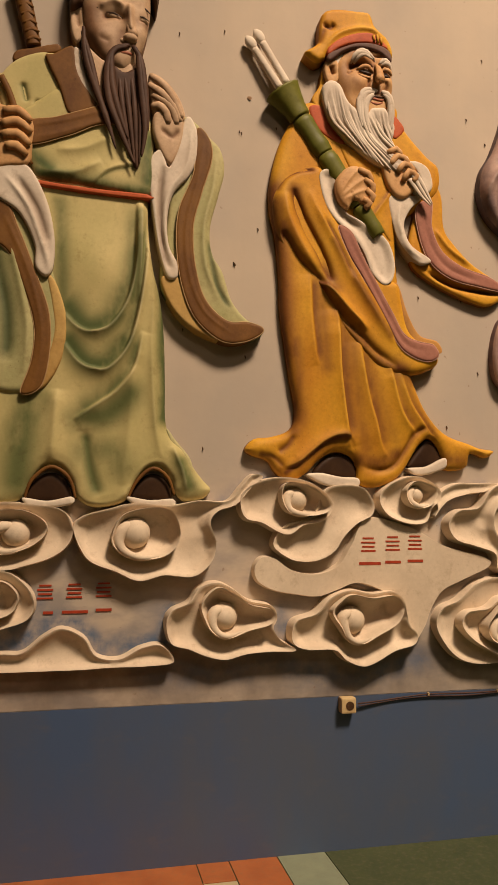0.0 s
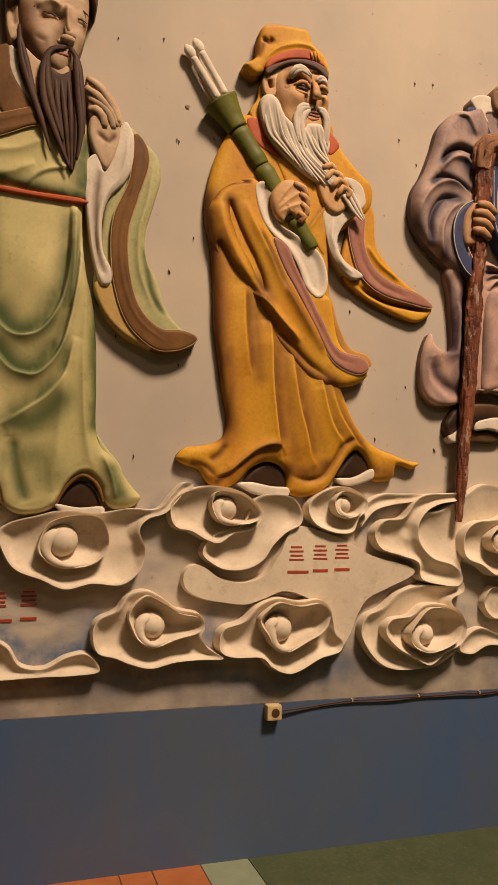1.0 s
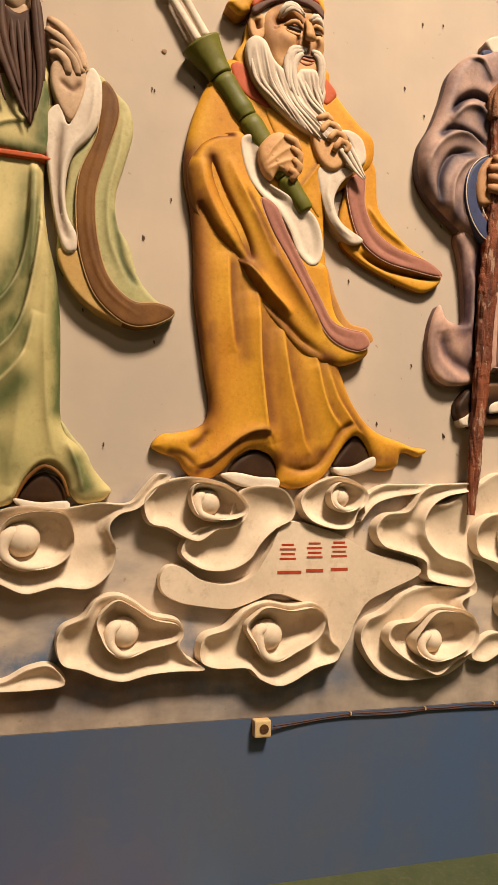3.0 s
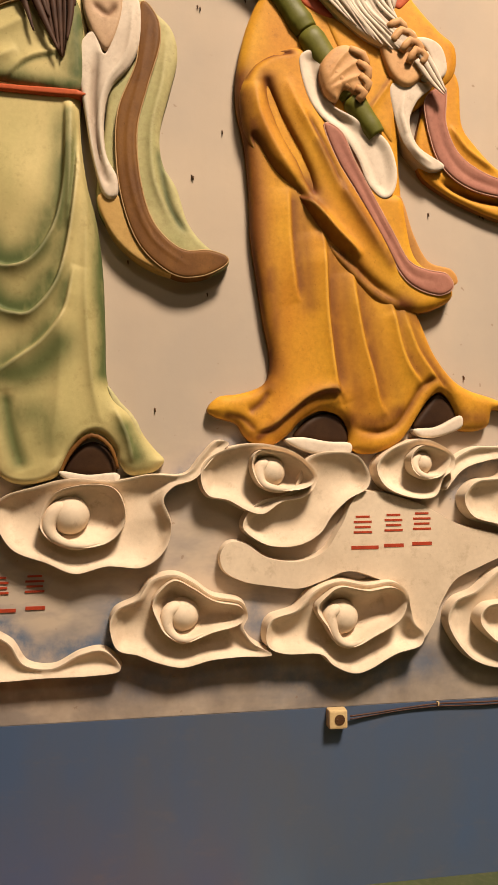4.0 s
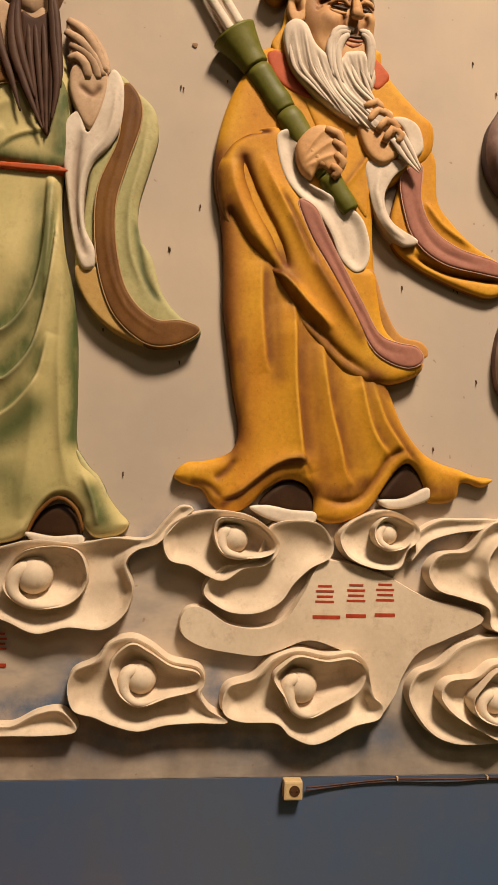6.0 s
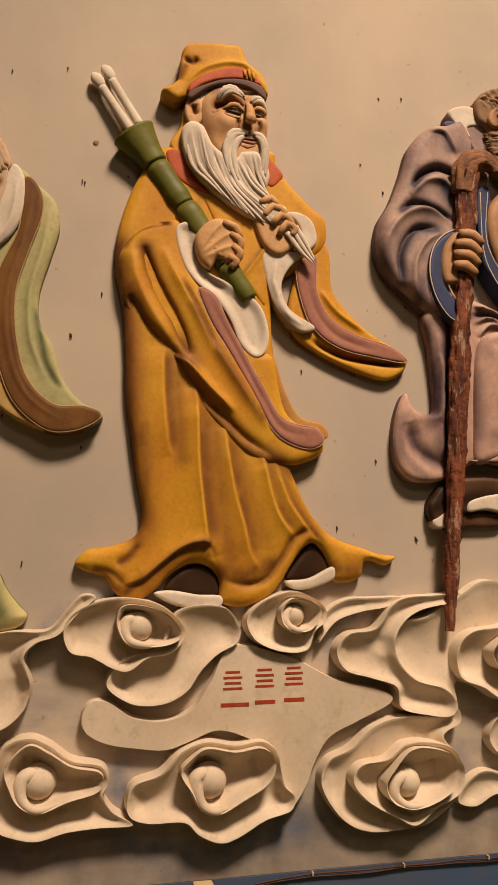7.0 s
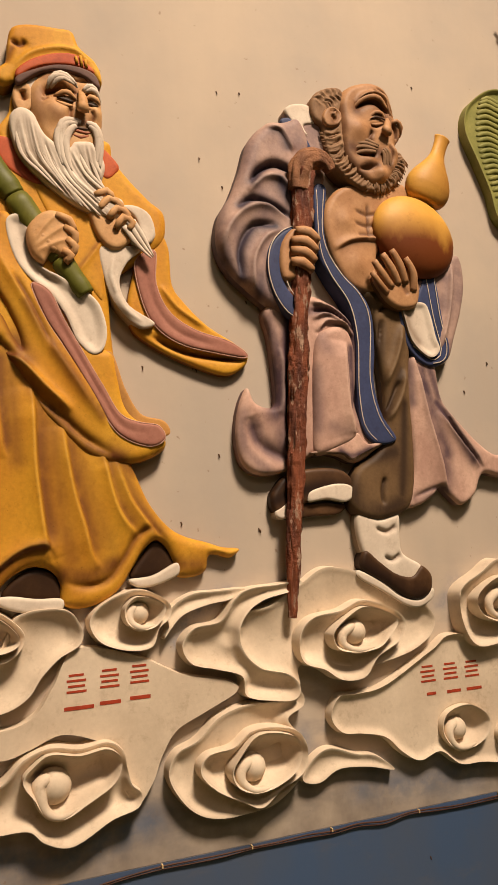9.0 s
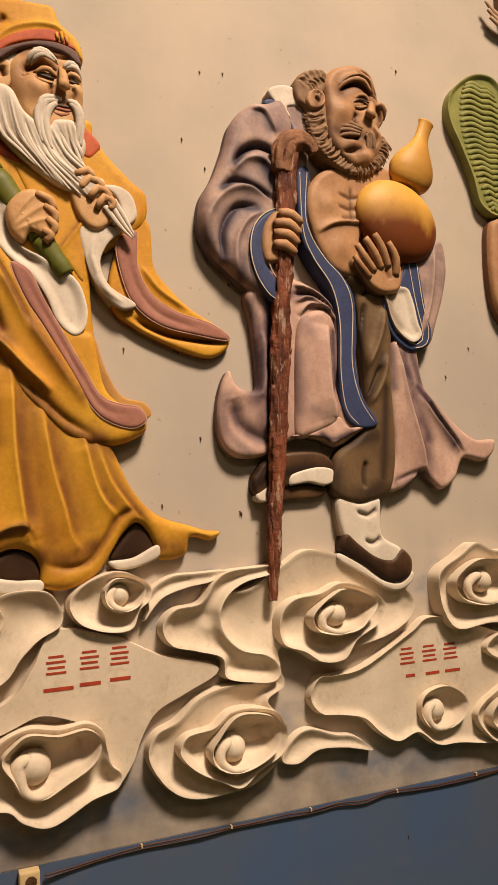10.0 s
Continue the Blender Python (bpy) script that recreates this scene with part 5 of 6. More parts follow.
        s.strand(p, 0.142, [0.002, 0.003, 0.002], WHITE)
    # blue lapel edged in white
    s.relief([(1.076, 3.302), (1.139, 3.317), (1.115, 3.149), (1.127, 3.020), (1.186, 2.922), (1.270, 2.839), (1.319, 2.739), (1.318, 2.571), (1.301, 2.418), (1.329, 2.281), (1.390, 2.174), (1.289, 2.153), (1.225, 2.221), (1.214, 2.389), (1.228, 2.617), (1.202, 2.768), (1.118, 2.902), (1.076, 3.014)], BLUE, 0.095, 0.012, 0.02, [], (), 0, 0.03, 0.011)
    for p in ([(1.087, 3.299), (1.084, 3.036), (1.124, 2.911), (1.208, 2.778), (1.234, 2.614), (1.220, 2.387), (1.234, 2.234), (1.289, 2.166)], [(1.124, 3.305), (1.101, 3.116), (1.121, 3.009), (1.185, 2.905), (1.268, 2.817), (1.303, 2.696), (1.280, 2.440), (1.308, 2.278), (1.370, 2.177)]):
        s.strand(p, 0.108, [0.002, 0.003, 0.002], WHITE)
    # head
    s.relief([(1.235, 3.759), (1.277, 3.828), (1.346, 3.867), (1.414, 3.883), (1.475, 3.870), (1.511, 3.829), (1.526, 3.767), (1.535, 3.703), (1.560, 3.672), (1.551, 3.618), (1.521, 3.573), (1.537, 3.517), (1.500, 3.437), (1.432, 3.362), (1.351, 3.360), (1.288, 3.407), (1.243, 3.462), (1.228, 3.550), (1.229, 3.658)], SKIN_DARK, 0.09, 0.055, 0.06, [
        ([(1.314, 3.718), (1.348, 3.759), (1.404, 3.781), (1.452, 3.766), (1.478, 3.723)], -0.030, 0.018, "r"), ([(1.311, 3.744), (1.357, 3.793), (1.420, 3.816), (1.473, 3.796), (1.499, 3.744)], 0.022, 0.012, "r"),
        ([(1.410, 3.835), (1.469, 3.810), (1.500, 3.756), (1.534, 3.721)], -0.012, 0.005, "r"), ([(1.430, 3.850), (1.489, 3.825), (1.520, 3.772), (1.541, 3.734)], -0.012, 0.005, "r"), ([(1.396, 3.814), (1.449, 3.794), (1.480, 3.741), (1.520, 3.707)], -0.012, 0.005, "r"),
        ([(1.379, 3.648), (1.422, 3.652), (1.461, 3.679)], -0.014, 0.008, "r"), ([(1.389, 3.621), (1.373, 3.584), (1.382, 3.551)], -0.018, 0.009, "r"), ([(1.504, 3.675), (1.522, 3.643), (1.521, 3.602)], -0.026, 0.010, "r"),
        ([(1.295, 3.509), (1.329, 3.495), (1.364, 3.494), (1.402, 3.511)], -0.020, 0.010, "r"), ([(1.304, 3.426), (1.358, 3.428), (1.402, 3.452)], -0.014, 0.010, "r"), ([(1.474, 3.565), (1.488, 3.521), (1.469, 3.461)], -0.012, 0.008, "r")],
        [(1.316, 3.615, 0.055, 0.030), (1.356, 3.468, 0.032, 0.022), (1.416, 3.414, 0.034, 0.026), (1.502, 3.541, 0.025, 0.014)], grid=0.0055,
        brush=[([(1.314, 3.712), (1.354, 3.757), (1.404, 3.775), (1.451, 3.760), (1.464, 3.709)], 0.030, 0.9), ([(1.389, 3.621), (1.376, 3.579)], 0.014, 0.8), ([(1.272, 3.523), (1.318, 3.507), (1.377, 3.505), (1.414, 3.516)], 0.030, 0.95), ([(1.228, 3.544), (1.255, 3.464), (1.317, 3.403)], 0.030, 0.7), ([(1.305, 3.432), (1.402, 3.452)], 0.016, 0.7), ([(1.510, 3.670), (1.525, 3.614)], 0.018, 0.8), ([(1.237, 3.716), (1.233, 3.601)], 0.025, 0.6), ([(1.458, 3.522), (1.469, 3.461)], 0.02, 0.8)])
    # nose, eyes, brow, lips
    s.strand([(1.482, 3.706), (1.468, 3.657), (1.448, 3.607)], [0.130, 0.160, 0.178], [0.013, 0.020, 0.028], SKIN_DARK)
    s.lump((1.436, 3.582, 0.172), (0.036, 0.034, 0.032), SKIN_DARK, 0, 18, 12, 0.6)
    s.lump((1.397, 3.588, 0.150), (0.026, 0.024, 0.021), SKIN_DARK, 0, 14, 9, 0.6)
    s.lump((1.420, 3.695, 0.128), (0.036, 0.026, 0.024), SKIN_DARK, -15, 18, 12)
    s.strand([(1.371, 3.681), (1.410, 3.717), (1.447, 3.717), (1.469, 3.692)], [0.130, 0.150, 0.150, 0.136], [0.004, 0.010, 0.010, 0.004], SKIN_DARK)
    s.strand([(1.376, 3.673), (1.414, 3.694), (1.462, 3.685)], 0.152, [0.001, 0.006, 0.003], SHOE)
    s.strand([(1.374, 3.659), (1.414, 3.659), (1.461, 3.676)], 0.140, [0.003, 0.009, 0.004], SKIN_DARK)
    s.strand([(1.296, 3.714), (1.330, 3.761), (1.388, 3.794), (1.442, 3.793), (1.484, 3.747)], [0.122, 0.140, 0.148, 0.150, 0.140], [0.004, 0.013, 0.015, 0.014, 0.006], SKIN_DARK, 0.9)
    s.strand([(1.498, 3.679), (1.527, 3.693), (1.550, 3.670), (1.552, 3.630)], [0.134, 0.146, 0.138, 0.110], [0.006, 0.014, 0.014, 0.006], SKIN_DARK, 0.9)
    s.lump((1.532, 3.644, 0.118), (0.018, 0.02, 0.020), SKIN_DARK)
    for p in ([(1.411, 3.544), (1.359, 3.564), (1.312, 3.568), (1.259, 3.560)], [(1.407, 3.535), (1.352, 3.549), (1.304, 3.547), (1.251, 3.536)], [(1.400, 3.522), (1.350, 3.531), (1.308, 3.528), (1.263, 3.512)], [(1.393, 3.510), (1.354, 3.512), (1.312, 3.503), (1.275, 3.486)], [(1.434, 3.533), (1.453, 3.510), (1.452, 3.470), (1.465, 3.427)], [(1.443, 3.537), (1.468, 3.513), (1.470, 3.473), (1.484, 3.435)], [(1.427, 3.523), (1.439, 3.497), (1.435, 3.456), (1.446, 3.418)]):
        s.strand(p, [0.158, 0.150, 0.144, 0.132], [0.007, 0.012, 0.010, 0.002], HAIR_BROWN, 0.8)
    # curly hair and whiskers, lock by lock
    rnd = random.Random(7)
    locks, curls = [], []
    for line, n, wid in (([(1.106, 3.714), (1.142, 3.775), (1.197, 3.802), (1.256, 3.801)], 22, 0.045), ([(1.142, 3.700), (1.192, 3.744), (1.241, 3.764)], 14, 0.045), ([(1.175, 3.606), (1.191, 3.524), (1.226, 3.465), (1.280, 3.417), (1.352, 3.371)], 60, 0.095), ([(1.363, 3.356), (1.442, 3.372), (1.510, 3.438), (1.548, 3.507)], 40, 0.08)):
        path = spline(line, False, 0.004)
        for i in range(n):
            k = int(i / (n - 1) * (len(path) - 2))
            p, t = path[k], path[k + 1] - path[k]
            t = t / np.linalg.norm(t)
            nrm = np.array([t[1], -t[0]])
            a = p - nrm * wid * 0.5 + t * rnd.uniform(-0.008, 0.008)
            b = p + nrm * wid * 0.55 + t * rnd.uniform(0.005, 0.025)
            m = (a + b) / 2 + t * rnd.uniform(0.012, 0.022)
            locks.append(([a, m, b], -0.010 if i % 2 else 0.007, 0.0055, "r"))
            if i % 2 == 0 and n > 30:
                curls.append((a, m, b))
    s.relief([(1.084, 3.690), (1.094, 3.742), (1.133, 3.789), (1.208, 3.821), (1.257, 3.812), (1.252, 3.748), (1.236, 3.702), (1.247, 3.632), (1.251, 3.548), (1.280, 3.479), (1.334, 3.431), (1.397, 3.400), (1.460, 3.431), (1.497, 3.488), (1.521, 3.544), (1.552, 3.542), (1.570, 3.481), (1.538, 3.414), (1.461, 3.352), (1.378, 3.330), (1.297, 3.344), (1.214, 3.397), (1.163, 3.461), (1.142, 3.553), (1.135, 3.614), (1.098, 3.641)], HAIR_BROWN, 0.105, 0.024, 0.03, locks, grid=0.0052, crease_shade=0.5)
    for a, m, b in curls:
        hh = 0.118 + rnd.uniform(-0.004, 0.006)
        s.strand([a, m, b], [hh - 0.006, hh + 0.004, hh - 0.012], [0.004, 0.007, 0.003], HAIR_BROWN, 0.7, 6)
    s.relief([(1.133, 3.646), (1.154, 3.690), (1.196, 3.708), (1.229, 3.686), (1.231, 3.646), (1.199, 3.612), (1.152, 3.605)], SKIN_DARK, 0.130, 0.020, 0.016, [([(1.170, 3.681), (1.206, 3.693), (1.215, 3.660), (1.189, 3.628)], -0.022, 0.007, "r"), ([(1.181, 3.666), (1.196, 3.646)], -0.018, 0.007, "r")], grid=0.005, brush=[([(1.187, 3.678), (1.195, 3.629)], 0.022, 0.9)])
    # fist round the staff
    s.relief([(0.867, 2.937), (0.888, 3.027), (0.950, 3.093), (1.030, 3.083), (1.070, 3.050), (1.047, 2.959), (1.015, 2.884), (0.933, 2.851), (0.877, 2.852)], SKIN_DARK, 0.12, 0.04, 0.035)
    for p in ([(0.944, 3.068), (1.002, 3.060), (1.048, 3.031)], [(0.920, 3.019), (0.983, 3.017), (1.039, 2.984)], [(0.917, 2.974), (0.974, 2.969), (1.027, 2.938)], [(0.914, 2.924), (0.960, 2.920), (1.011, 2.893)]):
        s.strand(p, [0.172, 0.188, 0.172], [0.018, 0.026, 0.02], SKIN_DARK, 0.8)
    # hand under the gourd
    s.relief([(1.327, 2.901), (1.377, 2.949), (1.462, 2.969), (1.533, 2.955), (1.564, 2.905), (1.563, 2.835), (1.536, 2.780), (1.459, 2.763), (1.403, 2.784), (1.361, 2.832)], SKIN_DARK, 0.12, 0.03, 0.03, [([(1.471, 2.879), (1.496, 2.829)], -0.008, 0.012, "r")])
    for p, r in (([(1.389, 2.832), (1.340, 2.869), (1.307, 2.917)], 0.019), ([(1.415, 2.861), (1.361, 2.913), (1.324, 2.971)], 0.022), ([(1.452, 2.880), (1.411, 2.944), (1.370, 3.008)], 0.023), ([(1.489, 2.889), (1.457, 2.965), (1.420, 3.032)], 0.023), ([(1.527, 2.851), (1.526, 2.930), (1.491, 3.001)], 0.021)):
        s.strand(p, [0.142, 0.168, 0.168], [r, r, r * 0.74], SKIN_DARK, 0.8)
    return s.thing("relief_statue", None, "painted plaster relief statue in a mauve and blue open coat", "statue", "relief statues")


mauve_statue()


def gourd():
    root = new("gourd")
    tagged(root, "orange painted double gourd with a narrow neck", "gourd")
    s = Sculpt()
    c = at2([(1.582, 3.131)], 0.1)
    # dark lower side: sprayed paint and shade together in the colour
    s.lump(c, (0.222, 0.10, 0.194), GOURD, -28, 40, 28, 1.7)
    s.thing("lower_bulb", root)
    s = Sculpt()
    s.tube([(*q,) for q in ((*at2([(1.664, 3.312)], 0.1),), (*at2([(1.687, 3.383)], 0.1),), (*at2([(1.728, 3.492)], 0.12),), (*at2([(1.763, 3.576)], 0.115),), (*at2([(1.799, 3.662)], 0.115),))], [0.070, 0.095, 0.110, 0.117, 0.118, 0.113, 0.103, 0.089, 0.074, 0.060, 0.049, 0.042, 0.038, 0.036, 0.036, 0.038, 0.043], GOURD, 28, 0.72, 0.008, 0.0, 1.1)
    neck = s.thing("neck", root, "upper bulb and flared neck")
    s = Sculpt()
    # closed stub; the hollow's shade is only its dark colour
    s.tube([(1.798, 0.115, 3.660), (1.801, 0.115, 3.667)], [0.034, 0.030], TROUSER, 20, 0.72, 0.003)
    s.thing("mouth", neck, "closed dark disc standing in for the open mouth")
    return root


def staff():
    root = new("walking_staff")
    tagged(root, "gnarled red-brown painted wooden walking staff", "staff")
    s = Sculpt()
    line = [(1.018, 3.360), (0.997, 3.181), (0.975, 2.950), (0.951, 2.700), (0.923, 2.410), (0.900, 2.129), (0.874, 1.858), (0.856, 1.638), (0.840, 1.454)]
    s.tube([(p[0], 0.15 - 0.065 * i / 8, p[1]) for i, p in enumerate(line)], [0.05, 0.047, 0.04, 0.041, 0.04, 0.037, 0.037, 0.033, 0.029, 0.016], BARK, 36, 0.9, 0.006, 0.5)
    s.thing("shaft", root)
    s = Sculpt()
    crook = [(0.979, 3.264), (0.988, 3.343), (1.017, 3.401), (1.074, 3.427), (1.123, 3.414), (1.148, 3.380)]
    s.tube([(q[0], 0.152, q[1]) for q in crook], [0.046, 0.054, 0.056, 0.048, 0.042, 0.026], BARK_TOP, 34, 0.9, 0.005, 0.4)
    s.thing("head", root, "worn brown crook of the staff")
    return root


def leaf_fan():
    root = new("leaf_fan")
    tagged(root, "green painted plaster palm-leaf fan with ribs", "fan")
    s = Sculpt()
    out = [(1.977, 3.758), (2.002, 3.887), (2.099, 3.986), (2.207, 4.034), (2.309, 4.014), (2.374, 3.882), (2.335, 3.652), (2.331, 3.432), (2.312, 3.291), (2.216, 3.257), (2.122, 3.311), (2.090, 3.451), (2.038, 3.595)]
    s.relief(out, LEAF, 0.07, 0.0, 0.02, [], (), 0.02, 0.016, 0.011)
    s.thing("plate", root)
    mid = spline([(2.198, 3.975), (2.191, 3.746), (2.210, 3.501), (2.229, 3.284)], False, 0.004)
    for i in range(24):
        u = (i + 0.5) / 24
        p = mid[int(u * (len(mid) - 1))]
        w = 0.17 * math.sin(math.pi * (0.1 + 0.86 * u)) ** 0.6 * (1 - 0.5 * u)
        r = Sculpt()
        r.tube([(p[0] - w, 0.048, p[1] - 0.012), (p[0] - w * 0.5, 0.056, p[1] + 0.012), (p[0] + w * 0.1, 0.056, p[1] - 0.006), (p[0] + w * 0.5, 0.056, p[1] + 0.002), (p[0] + w, 0.048, p[1] - 0.02)], [0.008, 0.014, 0.014, 0.008], LEAF, 8, 0.55)
        r.thing("rib", root)
    return root


gourd()
staff()
leaf_fan()


def bare_statue():
    s = Sculpt()
    s.relief([(2.153, 3.176), (2.223, 3.244), (2.398, 3.307), (2.665, 3.285), (2.563, 2.631), (2.304, 2.645), (2.171, 2.723), (2.131, 2.893)], SKIN_DARK, 0.05, 0.04, 0.05)
    s.relief([(2.356, 3.681), (2.598, 3.887), (2.929, 3.916), (2.965, 3.620), (2.829, 3.306), (2.467, 3.260), (2.359, 3.431)], SKIN_DARK, 0.06, 0.05, 0.06)
    for p in ([(2.299, 4.481), (2.345, 4.430), (2.417, 4.395)], [(2.307, 4.434), (2.355, 4.393), (2.432, 4.366)], [(2.317, 4.390), (2.373, 4.358), (2.448, 4.343)]):
        s.strand(p, 0.07, [0.012, 0.016, 0.016], SKIN_PALE)
    s.relief([(2.430, 4.650), (2.605, 4.769), (2.798, 4.681), (2.674, 4.406), (2.466, 4.339), (2.410, 4.442)], SKIN_PALE, 0.05, 0.025, 0.04)
    return s.thing("relief_statue", None, "painted plaster relief statue with bare tanned arms", "statue", "relief statues")


bare_statue()


# ---------------------------------------------------------------- statue in the green robe
def green_statue():
    s = Sculpt()
    # sword hilt over the shoulder
    s.relief([(-1.593, 3.407), (-1.519, 3.435), (-1.420, 3.467), (-1.412, 3.431), (-1.494, 3.402), (-1.596, 3.360)], BROWN, 0.06, 0.012, 0.015)
    s.tube([(*at2(p, 0.06),) for p in ([(-1.596, 3.724)], [(-1.564, 3.623)], [(-1.542, 3.534)], [(-1.519, 3.445)])], [0.034, 0.036, 0.034, 0.032], BROWN, 14, 0.8, 0.006)
    for p in ([(-1.598, 3.644), (-1.565, 3.660), (-1.536, 3.644)], [(-1.587, 3.608), (-1.555, 3.627), (-1.526, 3.611)], [(-1.578, 3.570), (-1.548, 3.589), (-1.519, 3.575)], [(-1.567, 3.532), (-1.537, 3.551), (-1.509, 3.537)], [(-1.559, 3.494), (-1.529, 3.512), (-1.498, 3.502)], [(-1.548, 3.457), (-1.520, 3.474), (-1.489, 3.466)]):
        s.strand(p, 0.083, [0.005, 0.009, 0.005], BROWN)
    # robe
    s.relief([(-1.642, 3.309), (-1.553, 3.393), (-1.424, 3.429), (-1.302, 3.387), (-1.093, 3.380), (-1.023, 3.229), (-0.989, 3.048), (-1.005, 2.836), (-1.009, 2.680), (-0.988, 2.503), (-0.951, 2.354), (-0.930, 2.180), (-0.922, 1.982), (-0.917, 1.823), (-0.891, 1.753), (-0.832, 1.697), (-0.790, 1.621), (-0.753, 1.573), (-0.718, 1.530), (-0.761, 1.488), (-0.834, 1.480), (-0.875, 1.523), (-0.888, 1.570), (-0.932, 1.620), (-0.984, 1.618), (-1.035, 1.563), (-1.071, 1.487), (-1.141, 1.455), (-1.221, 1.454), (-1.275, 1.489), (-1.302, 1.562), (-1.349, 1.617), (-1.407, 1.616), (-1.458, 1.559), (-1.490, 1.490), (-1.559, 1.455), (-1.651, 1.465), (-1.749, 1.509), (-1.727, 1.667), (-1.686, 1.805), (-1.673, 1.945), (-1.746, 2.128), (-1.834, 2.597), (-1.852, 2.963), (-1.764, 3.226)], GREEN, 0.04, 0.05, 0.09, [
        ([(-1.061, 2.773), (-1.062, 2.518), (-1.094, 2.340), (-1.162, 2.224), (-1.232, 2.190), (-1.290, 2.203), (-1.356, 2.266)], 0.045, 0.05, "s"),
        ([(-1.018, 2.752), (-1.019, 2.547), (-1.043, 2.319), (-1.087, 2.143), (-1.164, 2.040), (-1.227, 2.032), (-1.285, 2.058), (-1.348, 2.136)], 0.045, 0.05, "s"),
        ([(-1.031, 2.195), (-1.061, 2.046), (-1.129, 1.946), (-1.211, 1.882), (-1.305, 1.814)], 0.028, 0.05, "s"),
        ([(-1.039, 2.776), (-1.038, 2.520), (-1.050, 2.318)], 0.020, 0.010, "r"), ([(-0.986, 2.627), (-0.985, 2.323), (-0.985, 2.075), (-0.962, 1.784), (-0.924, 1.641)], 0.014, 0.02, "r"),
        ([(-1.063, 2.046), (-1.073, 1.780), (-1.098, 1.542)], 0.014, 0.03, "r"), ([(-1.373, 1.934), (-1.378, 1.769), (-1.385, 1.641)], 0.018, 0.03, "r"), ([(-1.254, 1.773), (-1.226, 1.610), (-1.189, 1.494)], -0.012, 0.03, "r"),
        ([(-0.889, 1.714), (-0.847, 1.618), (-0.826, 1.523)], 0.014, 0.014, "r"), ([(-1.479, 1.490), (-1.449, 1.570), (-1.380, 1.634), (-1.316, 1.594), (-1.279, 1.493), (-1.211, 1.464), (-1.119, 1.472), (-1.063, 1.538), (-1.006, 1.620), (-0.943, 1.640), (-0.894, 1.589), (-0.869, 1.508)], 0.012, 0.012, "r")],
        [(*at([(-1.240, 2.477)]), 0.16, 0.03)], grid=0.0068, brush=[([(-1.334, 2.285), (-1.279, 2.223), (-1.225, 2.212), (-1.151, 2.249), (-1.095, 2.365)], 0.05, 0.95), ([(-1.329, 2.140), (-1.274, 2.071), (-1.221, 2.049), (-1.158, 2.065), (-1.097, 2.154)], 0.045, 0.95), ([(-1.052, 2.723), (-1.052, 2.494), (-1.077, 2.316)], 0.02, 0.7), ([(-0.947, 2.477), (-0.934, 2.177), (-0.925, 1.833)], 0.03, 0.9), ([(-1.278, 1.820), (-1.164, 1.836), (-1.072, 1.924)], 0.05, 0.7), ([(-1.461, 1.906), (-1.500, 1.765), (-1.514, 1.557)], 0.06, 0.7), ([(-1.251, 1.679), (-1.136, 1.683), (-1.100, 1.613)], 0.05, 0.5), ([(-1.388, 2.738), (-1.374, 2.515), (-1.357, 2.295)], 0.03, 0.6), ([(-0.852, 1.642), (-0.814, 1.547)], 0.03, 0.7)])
    s.relief([(-0.915, 1.788), (-0.870, 1.736), (-0.811, 1.664), (-0.790, 1.592), (-0.770, 1.554), (-0.799, 1.529), (-0.843, 1.567), (-0.879, 1.655)], GREEN_DEEP, 0.06, 0.012, 0.02)
    # shoes
    s.relief([(-1.486, 1.481), (-1.453, 1.555), (-1.384, 1.593), (-1.324, 1.562), (-1.292, 1.479), (-1.379, 1.469)], SHOE, 0.022, 0.026, 0.04)
    s.relief([(-1.490, 1.486), (-1.391, 1.475), (-1.297, 1.493), (-1.294, 1.463), (-1.379, 1.448), (-1.463, 1.452)], WHITE, 0.075, 0.012, 0.012)
    s.relief([(-1.061, 1.491), (-1.026, 1.563), (-0.965, 1.597), (-0.905, 1.565), (-0.882, 1.484), (-0.967, 1.479)], SHOE, 0.022, 0.026, 0.04)
    s.relief([(-1.071, 1.496), (-0.979, 1.483), (-0.882, 1.489), (-0.881, 1.458), (-0.979, 1.455), (-1.049, 1.466)], WHITE, 0.075, 0.012, 0.012)
    # chest cloth over the red belt
    s.relief([(-1.596, 3.073), (-1.508, 3.175), (-1.371, 3.272), (-1.178, 3.248), (-1.040, 3.162), (-1.001, 3.035), (-1.006, 2.813), (-1.166, 2.808), (-1.309, 2.823), (-1.472, 2.834), (-1.526, 2.906)], GREEN, 0.075, 0.04, 0.06, [
        ([(-1.461, 2.866), (-1.334, 2.868), (-1.218, 2.933)], 0.014, 0.02, "r"), ([(-1.262, 2.819), (-1.181, 2.899), (-1.050, 2.941)], 0.014, 0.014, "s"), ([(-1.407, 2.961), (-1.291, 2.983), (-1.173, 3.055)], 0.01, 0.02, "r")], brush=[([(-1.472, 2.852), (-1.333, 2.836), (-1.167, 2.819), (-1.018, 2.821)], 0.035, 0.95), ([(-1.025, 3.179), (-1.007, 3.024), (-1.014, 2.868)], 0.05, 0.9), ([(-1.509, 2.935), (-1.427, 2.870)], 0.03, 0.8)])
    s.relief([(-1.485, 2.821), (-1.379, 2.815), (-1.238, 2.809), (-1.017, 2.808), (-1.015, 2.785), (-1.238, 2.786), (-1.378, 2.793), (-1.479, 2.801)], RED, 0.105, 0.008, 0.008, [], (), 0, 0.03, 0.009)
    # shoulder folds
